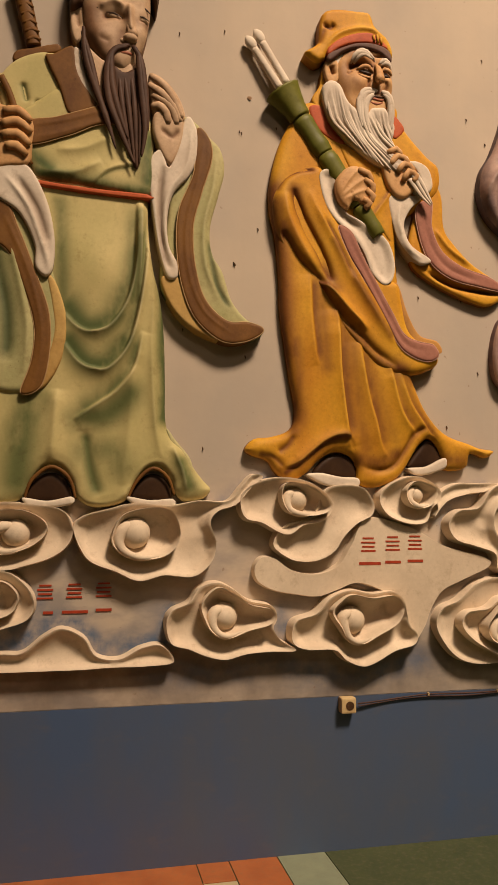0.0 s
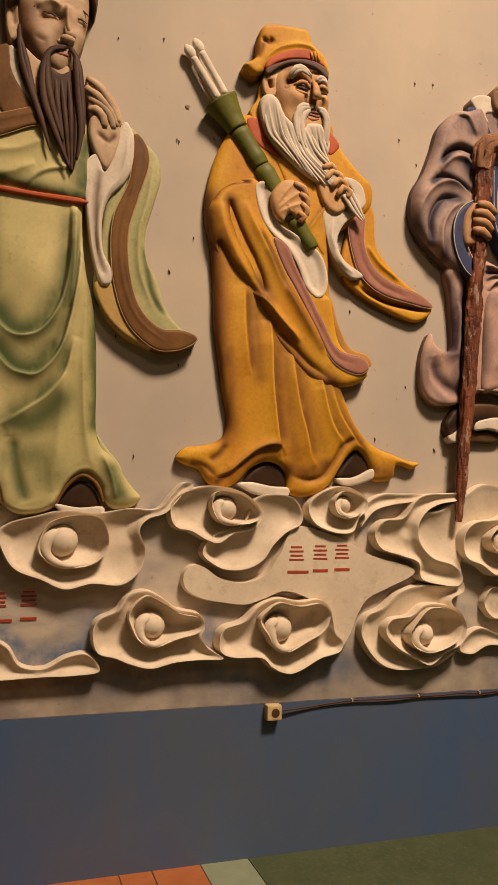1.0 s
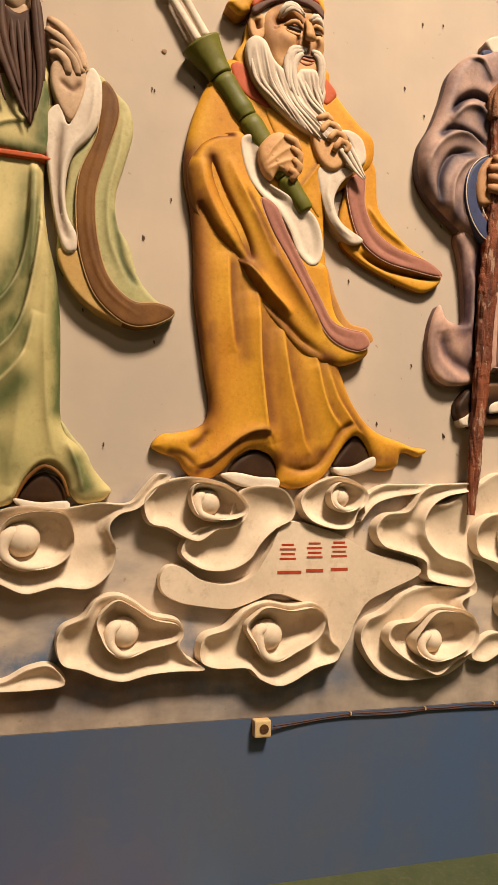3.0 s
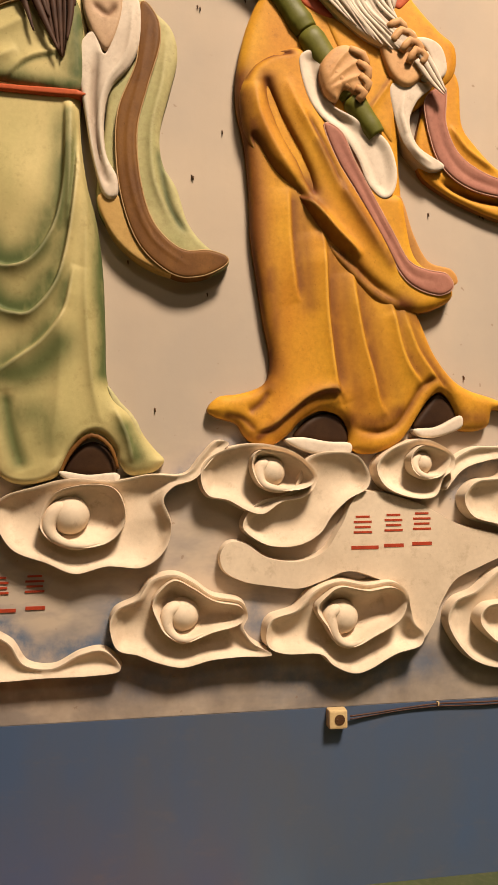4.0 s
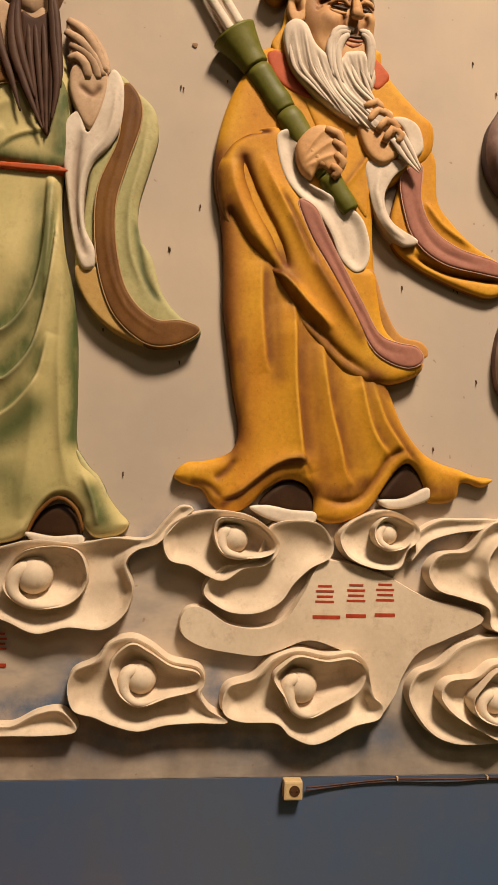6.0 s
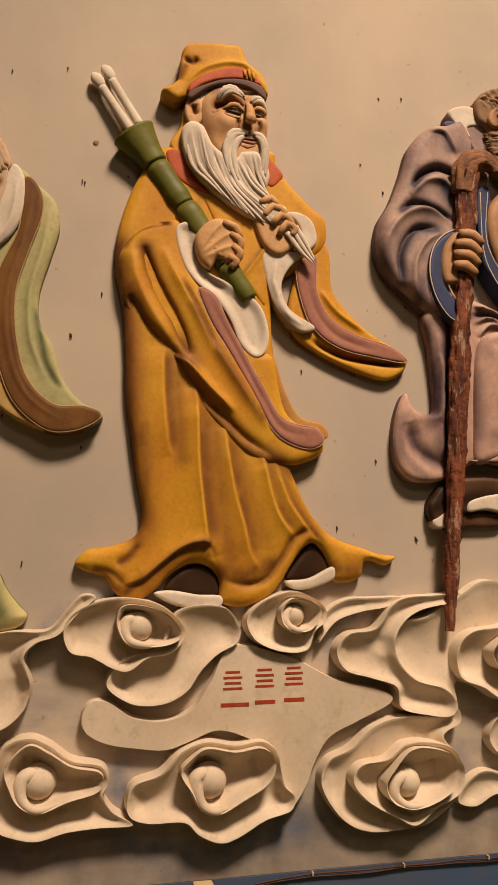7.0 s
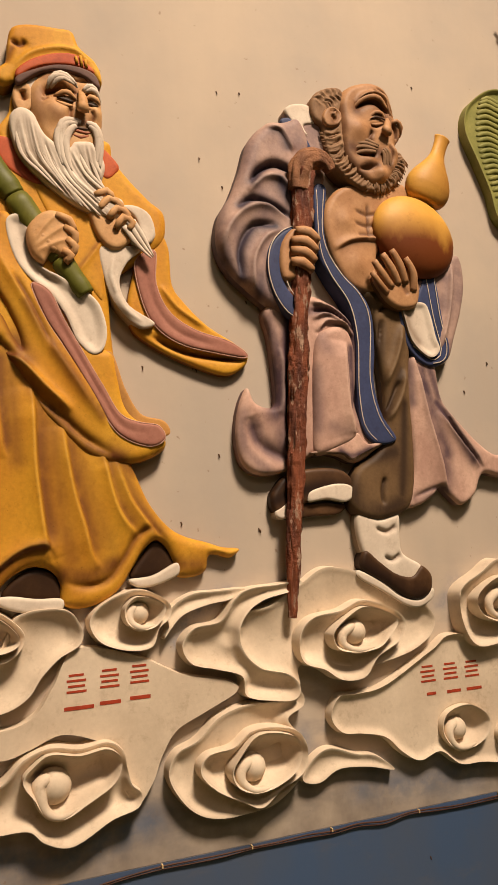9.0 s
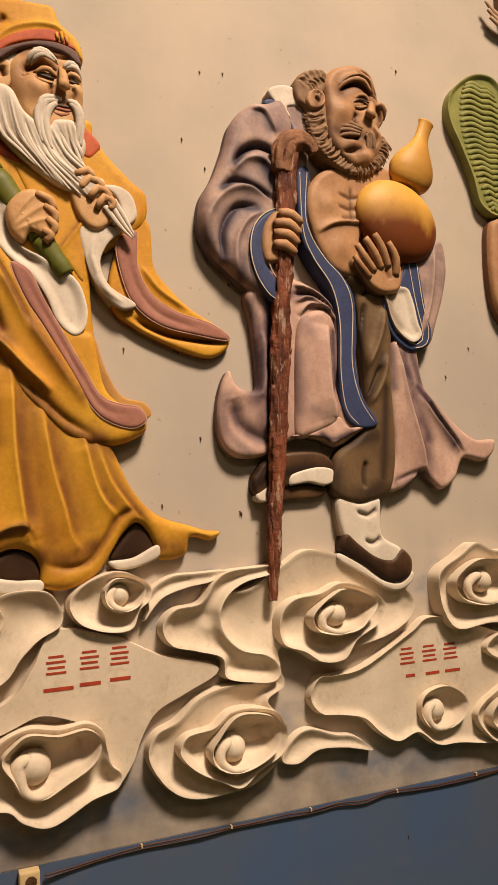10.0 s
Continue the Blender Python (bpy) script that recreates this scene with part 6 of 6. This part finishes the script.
    s.relief([(-1.650, 3.269), (-1.573, 3.366), (-1.442, 3.405), (-1.359, 3.274), (-1.367, 3.156), (-1.482, 3.096), (-1.596, 3.073), (-1.645, 3.155)], GREEN, 0.08, 0.025, 0.04, [([(-1.557, 3.251), (-1.535, 3.165)], -0.014, 0.012, "r"), ([(-1.496, 3.183), (-1.482, 3.121)], -0.012, 0.01, "r")])
    # straps
    s.relief([(-1.467, 3.376), (-1.433, 3.394), (-1.352, 3.439), (-1.324, 3.312), (-1.244, 3.189), (-1.296, 3.151), (-1.361, 3.132), (-1.407, 3.248)], BROWN, 0.115, 0.01, 0.014)
    s.relief([(-1.525, 3.068), (-1.411, 3.104), (-1.249, 3.173), (-1.159, 3.212), (-1.137, 3.121), (-1.246, 3.086), (-1.362, 3.024), (-1.517, 2.969)], BROWN, 0.125, 0.01, 0.014, [([(-1.511, 3.050), (-1.365, 3.095), (-1.165, 3.180)], 0.004, 0.006, "r"), ([(-1.509, 2.990), (-1.363, 3.045), (-1.147, 3.141)], 0.004, 0.006, "r")])
    s.edging([(-1.525, 3.068), (-1.411, 3.104), (-1.249, 3.173), (-1.159, 3.212), (-1.137, 3.121), (-1.246, 3.086), (-1.362, 3.024), (-1.517, 2.969)], 0.127, TAN_LIGHT)
    s.relief([(-1.347, 3.439), (-1.313, 3.413), (-1.296, 3.317), (-1.235, 3.201), (-1.259, 3.182), (-1.324, 3.287), (-1.355, 3.375)], WHITE, 0.112, 0.012, 0.014)
    s.relief([(-1.304, 3.447), (-1.218, 3.394), (-1.096, 3.387), (-1.079, 3.204), (-1.176, 3.190), (-1.255, 3.244)], SKIN_PALE, 0.118, 0.01, 0.03)
    # near sleeve
    s.relief([(-1.829, 2.827), (-1.630, 2.826), (-1.542, 2.861), (-1.466, 2.671), (-1.401, 2.456), (-1.347, 2.254), (-1.350, 2.097), (-1.383, 2.001), (-1.435, 1.932), (-1.515, 1.907), (-1.614, 1.919), (-1.716, 2.029), (-1.806, 2.350)], GREEN_DEEP, 0.07, 0.04, 0.05, [([(-1.597, 2.600), (-1.532, 2.365), (-1.496, 2.178), (-1.506, 1.990)], 0.014, 0.02, "r"), ([(-1.661, 2.546), (-1.583, 2.266), (-1.573, 2.033)], -0.014, 0.03, "r")])
    s.relief([(-1.429, 2.417), (-1.392, 2.389), (-1.344, 2.246), (-1.348, 2.098), (-1.380, 2.001), (-1.429, 1.933), (-1.439, 1.965), (-1.412, 2.065), (-1.391, 2.185), (-1.407, 2.304)], TAN, 0.1, 0.014, 0.02)
    s.relief([(-1.757, 2.753), (-1.626, 2.768), (-1.548, 2.605), (-1.474, 2.423), (-1.414, 2.255), (-1.404, 2.089), (-1.434, 1.938), (-1.512, 1.908), (-1.477, 2.038), (-1.469, 2.180), (-1.511, 2.331), (-1.593, 2.504), (-1.750, 2.585)], BROWN, 0.115, 0.01, 0.015, [([(-1.610, 2.659), (-1.500, 2.416), (-1.444, 2.205), (-1.443, 2.064), (-1.471, 1.934)], 0.004, 0.007, "r")])
    s.edging([(-1.757, 2.753), (-1.626, 2.768), (-1.548, 2.605), (-1.474, 2.423), (-1.414, 2.255), (-1.404, 2.089), (-1.434, 1.938), (-1.512, 1.908), (-1.477, 2.038), (-1.469, 2.180), (-1.511, 2.331), (-1.593, 2.504), (-1.750, 2.585)], 0.117, TAN_LIGHT)
    s.relief([(-1.695, 2.852), (-1.607, 2.883), (-1.517, 2.869), (-1.440, 2.735), (-1.402, 2.579), (-1.402, 2.445), (-1.432, 2.399), (-1.474, 2.439), (-1.482, 2.535), (-1.554, 2.668), (-1.691, 2.755)], WHITE, 0.125, 0.015, 0.022, [([(-1.605, 2.814), (-1.510, 2.690), (-1.441, 2.514), (-1.415, 2.420)], 0.012, 0.01, "r"), ([(-1.560, 2.819), (-1.474, 2.682), (-1.428, 2.540)], -0.014, 0.012, "r")])
    s.relief([(-1.727, 3.132), (-1.616, 3.124), (-1.548, 3.121), (-1.500, 3.052), (-1.505, 2.952), (-1.516, 2.876), (-1.593, 2.855), (-1.714, 2.852)], SKIN, 0.12, 0.03, 0.03)
    for p in ([(-1.623, 3.086), (-1.568, 3.098), (-1.513, 3.057)], [(-1.628, 3.031), (-1.566, 3.049), (-1.509, 3.008)], [(-1.626, 2.982), (-1.568, 2.995), (-1.513, 2.953)], [(-1.610, 2.935), (-1.566, 2.941), (-1.525, 2.907)]):
        s.strand(p, 0.16, [0.018, 0.022, 0.014], SKIN, 0.8)
    s.strand([(-1.642, 3.257), (-1.593, 3.152), (-1.540, 2.949), (-1.510, 2.879)], 0.125, [0.014, 0.015, 0.014], BROWN)
    # far sleeve
    s.relief([(-0.872, 3.185), (-0.813, 3.193), (-0.753, 3.137), (-0.690, 3.075), (-0.671, 2.975), (-0.698, 2.852), (-0.733, 2.704), (-0.724, 2.587), (-0.675, 2.501), (-0.633, 2.375), (-0.566, 2.295), (-0.491, 2.257), (-0.503, 2.220), (-0.598, 2.178), (-0.707, 2.191), (-0.825, 2.247), (-0.912, 2.341), (-0.954, 2.452), (-0.928, 2.684), (-0.910, 2.894)], GREEN_DEEP, 0.045, 0.025, 0.035, [([(-0.710, 3.046), (-0.726, 2.884), (-0.765, 2.696), (-0.753, 2.516), (-0.690, 2.368)], 0.012, 0.014, "r"), ([(-0.744, 2.646), (-0.704, 2.443), (-0.639, 2.333)], -0.01, 0.012, "r")])
    s.relief([(-0.950, 2.443), (-0.881, 2.459), (-0.840, 2.369), (-0.777, 2.260), (-0.689, 2.185), (-0.801, 2.225), (-0.898, 2.314)], TAN, 0.076, 0.008, 0.015)
    s.relief([(-0.803, 3.146), (-0.746, 3.100), (-0.735, 3.005), (-0.778, 2.847), (-0.814, 2.687), (-0.802, 2.508), (-0.755, 2.360), (-0.661, 2.273), (-0.565, 2.272), (-0.498, 2.251), (-0.508, 2.219), (-0.590, 2.179), (-0.690, 2.182), (-0.801, 2.275), (-0.862, 2.422), (-0.887, 2.603), (-0.878, 2.763), (-0.815, 2.943)], BROWN, 0.09, 0.008, 0.014, [([(-0.771, 3.099), (-0.799, 2.897), (-0.846, 2.684), (-0.831, 2.480), (-0.762, 2.308), (-0.641, 2.216)], 0.005, 0.006, "r"), ([(-0.746, 3.076), (-0.761, 2.902), (-0.822, 2.686), (-0.814, 2.533), (-0.772, 2.371), (-0.666, 2.260)], 0.005, 0.006, "r")])
    s.edging([(-0.803, 3.146), (-0.746, 3.100), (-0.735, 3.005), (-0.778, 2.847), (-0.814, 2.687), (-0.802, 2.508), (-0.755, 2.360), (-0.661, 2.273), (-0.565, 2.272), (-0.498, 2.251), (-0.508, 2.219), (-0.590, 2.179), (-0.690, 2.182), (-0.801, 2.275), (-0.862, 2.422), (-0.887, 2.603), (-0.878, 2.763), (-0.815, 2.943)], 0.092, TAN_LIGHT)
    s.relief([(-1.020, 2.919), (-0.997, 3.004), (-0.953, 3.026), (-0.922, 2.956), (-0.856, 3.189), (-0.804, 3.143), (-0.802, 3.010), (-0.839, 2.914), (-0.905, 2.828), (-0.928, 2.723), (-0.920, 2.596), (-0.880, 2.511), (-0.884, 2.447), (-0.928, 2.449), (-0.964, 2.566), (-0.991, 2.716)], WHITE, 0.085, 0.018, 0.022, [([(-0.952, 2.953), (-0.963, 2.770), (-0.944, 2.568), (-0.914, 2.482)], -0.02, 0.012, "r"), ([(-0.829, 3.126), (-0.847, 2.965), (-0.925, 2.826), (-0.941, 2.670), (-0.899, 2.496)], 0.012, 0.01, "r")])
    # raised hand
    s.relief([(-0.994, 3.191), (-0.933, 3.212), (-0.869, 3.181), (-0.870, 3.076), (-0.916, 2.962), (-0.964, 3.009), (-1.000, 3.103)], SKIN_PALE, 0.09, 0.02, 0.025, [([(-0.968, 3.123), (-0.918, 3.088), (-0.886, 3.126)], -0.01, 0.01, "r")])
    s.relief([(-1.020, 3.380), (-0.945, 3.354), (-0.878, 3.268), (-0.862, 3.182), (-0.942, 3.164), (-0.992, 3.188), (-1.013, 3.280)], SKIN_PALE, 0.085, 0.012, 0.02)
    for p in ([(-1.017, 3.368), (-0.957, 3.324), (-0.911, 3.257), (-0.880, 3.182)], [(-1.024, 3.324), (-0.966, 3.285), (-0.915, 3.229), (-0.884, 3.160)], [(-1.005, 3.274), (-0.955, 3.250), (-0.915, 3.208), (-0.894, 3.148)], [(-1.009, 3.216), (-0.980, 3.226), (-0.945, 3.194), (-0.934, 3.143)]):
        s.strand(p, [0.095, 0.11, 0.112, 0.1], [0.013, 0.019, 0.020, 0.018], SKIN_PALE, 0.7)
    # head
    s.relief([(-1.325, 3.708), (-1.292, 3.849), (-1.184, 3.911), (-1.058, 3.866), (-1.023, 3.736), (-1.030, 3.585), (-1.062, 3.459), (-1.128, 3.358), (-1.206, 3.378), (-1.276, 3.446), (-1.313, 3.551)], SKIN_PALE, 0.09, 0.06, 0.08, [
        ([(-1.248, 3.622), (-1.191, 3.659), (-1.137, 3.642)], 0.02, 0.016, "r"), ([(-1.118, 3.661), (-1.114, 3.582), (-1.105, 3.509)], 0.03, 0.016, "r"), ([(-1.233, 3.583), (-1.178, 3.603), (-1.131, 3.590)], -0.02, 0.016, "r"), ([(-1.078, 3.589), (-1.048, 3.604), (-1.028, 3.586)], -0.01, 0.01, "r"), ([(-1.247, 3.481), (-1.198, 3.473)], -0.006, 0.01, "r")],
        [(*at([(-1.240, 3.503)]), 0.05, 0.02), (*at([(-1.052, 3.524)]), 0.035, 0.012)], brush=[([(-1.291, 3.604), (-1.273, 3.476), (-1.220, 3.368)], 0.05, 0.8), ([(-1.225, 3.584), (-1.178, 3.603), (-1.131, 3.590)], 0.02, 0.7), ([(-1.149, 3.523), (-1.157, 3.469)], 0.02, 0.6), ([(-1.077, 3.583), (-1.033, 3.580)], 0.016, 0.6), ([(-1.210, 3.461), (-1.184, 3.386)], 0.03, 0.6)])
    s.strand([(-1.123, 3.626), (-1.112, 3.554), (-1.101, 3.503)], [0.14, 0.158, 0.17], [0.012, 0.018, 0.026], SKIN_PALE)
    s.lump((*at2([(-1.110, 3.496)], 0.16),), (0.032, 0.028, 0.022), SKIN_PALE)
    s.lump((*at2([(-1.144, 3.485)], 0.145),), (0.014, 0.015, 0.012), SKIN_PALE)
    for p, w in (([(-1.183, 3.602)], 0.035), ([(-1.056, 3.603)], 0.026)):
        s.lump((*at2(p, 0.125),), (w, 0.02, 0.013), SKIN_PALE, -8)
        s.strand([(p[0][0] - w, p[0][1] + 0.006), (p[0][0], p[0][1] + 0.008), (p[0][0] + w, p[0][1] - 0.008)], 0.146, [0.002, 0.004, 0.002], SHOE)
    s.strand([(-1.258, 3.618), (-1.204, 3.665), (-1.131, 3.646)], 0.15, [0.003, 0.007, 0.002], BEARD_DARK)
    s.strand([(-1.084, 3.633), (-1.050, 3.655), (-1.025, 3.633)], 0.14, [0.002, 0.006, 0.002], BEARD_DARK)
    s.lump((*at2([(-1.132, 3.431)], 0.138),), (0.036, 0.016, 0.012), LIPS)
    s.relief([(-1.371, 3.574), (-1.368, 3.638), (-1.335, 3.660), (-1.309, 3.611), (-1.311, 3.518), (-1.339, 3.469), (-1.359, 3.502)], SKIN_PALE, 0.09, 0.016, 0.014, [([(-1.343, 3.619), (-1.331, 3.541)], -0.014, 0.008, "r")])
    s.relief([(-1.372, 3.620), (-1.368, 3.807), (-1.295, 3.943), (-1.161, 4.011), (-1.027, 3.955), (-0.988, 3.770), (-0.996, 3.681), (-1.033, 3.761), (-1.095, 3.826), (-1.194, 3.827), (-1.278, 3.770), (-1.311, 3.657), (-1.329, 3.633)], BEARD_DARK, 0.11, 0.05, 0.05)
    # moustache, side locks and long beard
    s.relief([(-1.183, 3.362), (-1.130, 3.349), (-1.067, 3.380), (-1.041, 3.284), (-1.028, 3.155), (-1.053, 2.971), (-1.069, 2.913), (-1.107, 2.985), (-1.154, 3.164)], BEARD_DARK, 0.12, 0.02, 0.025)
    for p in ([(-1.114, 3.464), (-1.174, 3.439), (-1.203, 3.364), (-1.199, 3.222), (-1.153, 3.088), (-1.078, 2.920)], [(-1.124, 3.457), (-1.186, 3.421), (-1.187, 3.301), (-1.160, 3.177), (-1.109, 3.030)], [(-1.100, 3.461), (-1.075, 3.423), (-1.057, 3.269), (-1.038, 3.091), (-1.050, 2.956)], [(-1.095, 3.457), (-1.064, 3.399), (-1.042, 3.245), (-1.024, 3.080)]):
        s.strand(p, 0.158, [0.009, 0.017, 0.018, 0.014, 0.003], BEARD_DARK, 0.8)
    for p in ([(-1.312, 3.522), (-1.299, 3.394), (-1.252, 3.246), (-1.201, 3.113), (-1.160, 2.983)], [(-1.316, 3.500), (-1.279, 3.371), (-1.237, 3.210), (-1.175, 3.027)]):
        s.strand(p, 0.15, [0.007, 0.016, 0.016, 0.013, 0.003], BEARD_DARK, 0.8)
    for p in ([(-1.154, 3.327), (-1.136, 3.180), (-1.098, 2.976)], [(-1.131, 3.331), (-1.107, 3.158), (-1.078, 2.927)], [(-1.102, 3.335), (-1.083, 3.162), (-1.068, 2.908)], [(-1.078, 3.339), (-1.059, 3.165), (-1.059, 2.930)]):
        s.strand(p, [0.132, 0.146, 0.138], [0.008, 0.013, 0.010, 0.002], BEARD_DARK, 0.8)
    # brown turn-ups of the hem over the shoes
    for p in ([(-1.485, 1.476), (-1.457, 1.559), (-1.384, 1.615), (-1.311, 1.571), (-1.281, 1.483)], [(-1.071, 1.486), (-1.031, 1.567), (-0.966, 1.618), (-0.904, 1.579), (-0.876, 1.503)]):
        s.strand(p, 0.07, [0.005, 0.008, 0.008, 0.008, 0.005], BROWN, 0.9)
    return s.thing("relief_statue", None, "painted plaster relief statue in a pale green robe", "statue", "relief statues")


green_statue()


# ---------------------------------------------------------------- bamboo tube drum
def bamboo_drum():
    root = new("bamboo_tube")
    tagged(root, "green painted bamboo tube holding two pale sticks", "bamboo tube")
    a, b = np.array(at([(-0.401, 3.397)])), np.array(at([(0.061, 2.732)]))

    def along(u, h):
        p = a * (1 - u) + b * u
        return (p[0], h, p[1])

    def piece(name, us, rs):
        s = Sculpt()
        s.tube([along(u, 0.062 + 0.03 * u) for u in us], rs, BAMBOO, 20, 0.9, 0.01)
        return s.thing(name, root)

    piece("mouth", (0.0, 0.07, 0.13, 0.185), (0.092, 0.074, 0.06, 0.054))
    for u0, u1, r0, r1 in ((0.19, 0.435, 0.05, 0.05), (0.44, 0.79, 0.05, 0.043), (0.80, 1.0, 0.043, 0.038)):
        piece("section", (u0, u0 + 0.01, u0 + 0.03, (u0 + u1) / 2, u1 - 0.03, u1), (r0 * 0.86, r0 * 1.06, r0 * 0.98, (r0 + r1) / 2 * 0.96, r1 * 1.04, r1 * 0.9))
    for p, q in (([(-0.413, 3.409)], [(-0.572, 3.661)]), ([(-0.379, 3.437)], [(-0.532, 3.701)])):
        s = Sculpt()
        p, q = np.array(p[0]), np.array(q[0])
        m = p * 0.25 + q * 0.75
        s.tube([(p[0], 0.065, p[1]), ((p[0] + m[0]) / 2, 0.055, (p[1] + m[1]) / 2), (m[0], 0.045, m[1])], [0.02, 0.018, 0.018], WHITE, 12)
        st = s.thing("stick", root, "off-white stick with a pointed tip")
        s = Sculpt()
        s.tube([(m[0], 0.045, m[1]), (m[0] * 0.5 + q[0] * 0.5, 0.042, m[1] * 0.5 + q[1] * 0.5), (q[0], 0.035, q[1])], [0.016, 0.027, 0.024, 0.003], WHITE, 12, 0.9, 0.008)
        s.thing("tip", st)
    return root


bamboo_drum()


# ---------------------------------------------------------------- written panels, as plain bars
def caption(spots, size, words, height):
    """Three large characters over a line of small capitals, each as plain bars."""
    root = new("painted_caption")
    tagged(root, "red painted caption of two lines on the plaster", "caption", "captions")
    for x, z in spots:
        for dz, w in ((0.33, 0.62), (0.11, 0.8), (-0.11, 0.7), (-0.33, 0.82)):
            cz = z + dz * size
            box("bar", (x - w * size / 2, -height - 0.0014, cz - 0.045 * size), (x + w * size / 2, -height + 0.02, cz + 0.045 * size), LETTER, 0, root)
    for (x0, z0), (x1, z1), h in words:
        cz = (z0 + z1) / 2 - h * 0.2
        box("bar", (x0, -height - 0.0014, cz - h * 0.15), (x1, -height + 0.02, cz + h * 0.15), LETTER, 0, root)
    return root


caption([at(p) for p in ([(-1.390, 1.106)], [(-1.274, 1.109)], [(-1.156, 1.112)])], 0.078, [(*w, 0.038) for w in ([(-1.396, 1.029), (-1.357, 1.031)], [(-1.321, 1.030), (-1.218, 1.033)], [(-1.186, 1.037), (-1.122, 1.038)])], 0.004)
caption([at(p) for p in ([(-0.002, 1.298)], [(0.115, 1.303)], [(0.224, 1.307)])], 0.085, [(*w, 0.042) for w in ([(-0.046, 1.221), (0.057, 1.225)], [(0.078, 1.227), (0.153, 1.230)], [(0.186, 1.232), (0.262, 1.234)])], 0.0448)
caption([at(p) for p in ([(1.467, 1.170)], [(1.582, 1.170)], [(1.694, 1.168)])], 0.09, [(*w, 0.04) for w in ([(1.454, 1.096), (1.500, 1.095)], [(1.556, 1.094), (1.627, 1.093)], [(1.658, 1.094), (1.737, 1.092)])], 0.0312)


# ---------------------------------------------------------------- socket and cable
def socket():
    root = new("wall_socket")
    tagged(root, "cream plastic surface-mounted wall socket on the dado", "socket")
    c = at([(-0.101, 0.606)])
    box("body", (c[0] - 0.034, -0.048, c[1] - 0.033), (c[0] + 0.034, 0.0, c[1] + 0.033), CREAM_PLASTIC, 0.007, root)
    s = Sculpt(1.0)
    s.tube([(c[0] + 0.004, 0.0485, c[1]), (c[0] + 0.004, 0.05, c[1])], [0.019, 0.019], SHOE_BROWN, 24)
    s.smooth = [False] * len(s.smooth)
    well = s.thing("socket_well", root, "dark round socket well")
    for dx in (-0.009, 0.009):
        s = Sculpt(1.0)
        s.tube([(c[0] + 0.004 + dx, 0.05, c[1]), (c[0] + 0.004 + dx, 0.0515, c[1])], [0.003, 0.003], CABLE, 10)
        s.thing("pin_hole", well)
    return root


socket()


def cable():
    root = new("electric_cable")
    tagged(root, "thin brown electric cable clipped along the dado edge", "cable")
    rnd = random.Random(11)
    pts = [(-0.05, 0.020, 0.607), (0.05, 0.013, 0.612), (0.16, 0.012, 0.622), (0.29, 0.013, 0.631)]
    x = 0.29
    while x < 3.4:
        x += 0.115
        pts.append((x, 0.012 + rnd.uniform(0, 0.003), 0.629 + rnd.uniform(-0.007, 0.006)))
    for off, r in ((0.0, 0.0034), (0.008, 0.0022)):
        s = Sculpt(1.0)
        s.tube([(p[0], p[1], p[2] - off + (rnd.uniform(-0.003, 0.003) if off else 0)) for p in pts], [r, r], CABLE, 8)
        s.thing("wire", root)
    for x in (0.29, 0.635, 0.972, 1.375, 1.785, 2.2):
        box("clip", (x - 0.003, -0.019, 0.625), (x + 0.003, -0.003, 0.638), CREAM_PLASTIC, 0.001, root)
    return root


cable()


# ---------------------------------------------------------------- nails and chips in the plaster
def nail(x, z, kind):
    s = Sculpt(1.0)
    if kind == 0:
        s.tube([(x, 0.0, z + 0.004), (x + 0.001, 0.005, z - 0.002), (x + 0.001, 0.006, z - 0.010)], [0.0032, 0.0025, 0.0016], SHOE_BROWN, 7)
        return s.thing("nail", None, "short rusty bent nail in the plaster wall", "nail", "nails")
    s.relief([(x - 0.010, z + 0.005), (x, z + 0.009), (x + 0.011, z + 0.006), (x + 0.008, z - 0.005), (x + 0.002, z - 0.010), (x - 0.008, z - 0.004)], HAIR_BROWN, 0.0040, 0.001, 0.005, grid=0.004)
    return s.thing("plaster_chip", None, "small brown chip in the painted plaster wall", "chip", "chips")


for x, z in ((0.57, 3.413), (0.59, 2.116), (-0.749, 1.713), (0.287, 2.471), (-0.585, 3.191), (0.419, 1.848), (0.776, 3.762), (1.713, 3.977), (0.669, 3.294), (1.989, 2.565), (1.837, 2.418), (-0.845, 2.238), (-0.505, 2.734), *[(0.747, 2.777), (0.745, 1.811), (0.667, 3.746)], *[(-0.595, 3.197), (-0.418, 3.236), (-0.617, 2.562), (0.494, 2.477)], *[(-0.612, 2.558), (-0.562, 2.132)], *[(0.509, 2.468), (0.750, 1.806), (2.036, 2.085), (1.417, 0.445)], *[(-0.881, 3.639), (-0.669, 3.686), (-0.808, 2.244)]):
    nail(x, z, 0)
for x, z in ((-0.548, 3.368), *[(0.642, 1.231)]):
    nail(x, z, 1)


# ---------------------------------------------------------------- floor tiles by the wall
def slabs():
    for x0, x1, y0, y1, mat in ((-6, -0.756, -0.62, 0, FLOOR_ORANGE), (-0.752, -0.620, -0.17, 0, FLOOR_ORANGE), (-0.752, -0.620, -0.62, -0.174, FLOOR_CREAM), (-0.616, -0.414, -0.62, 0, FLOOR_ORANGE), (-0.410, -0.203, -1.4, 0, FLOOR_GREY), (-0.199, 7, -1.4, 0, FLOOR_GREEN)):
        box("tile", (x0, y0, -0.012), (x1, y1 - 0.002, 0.0), mat, 0.001, floor)


slabs()
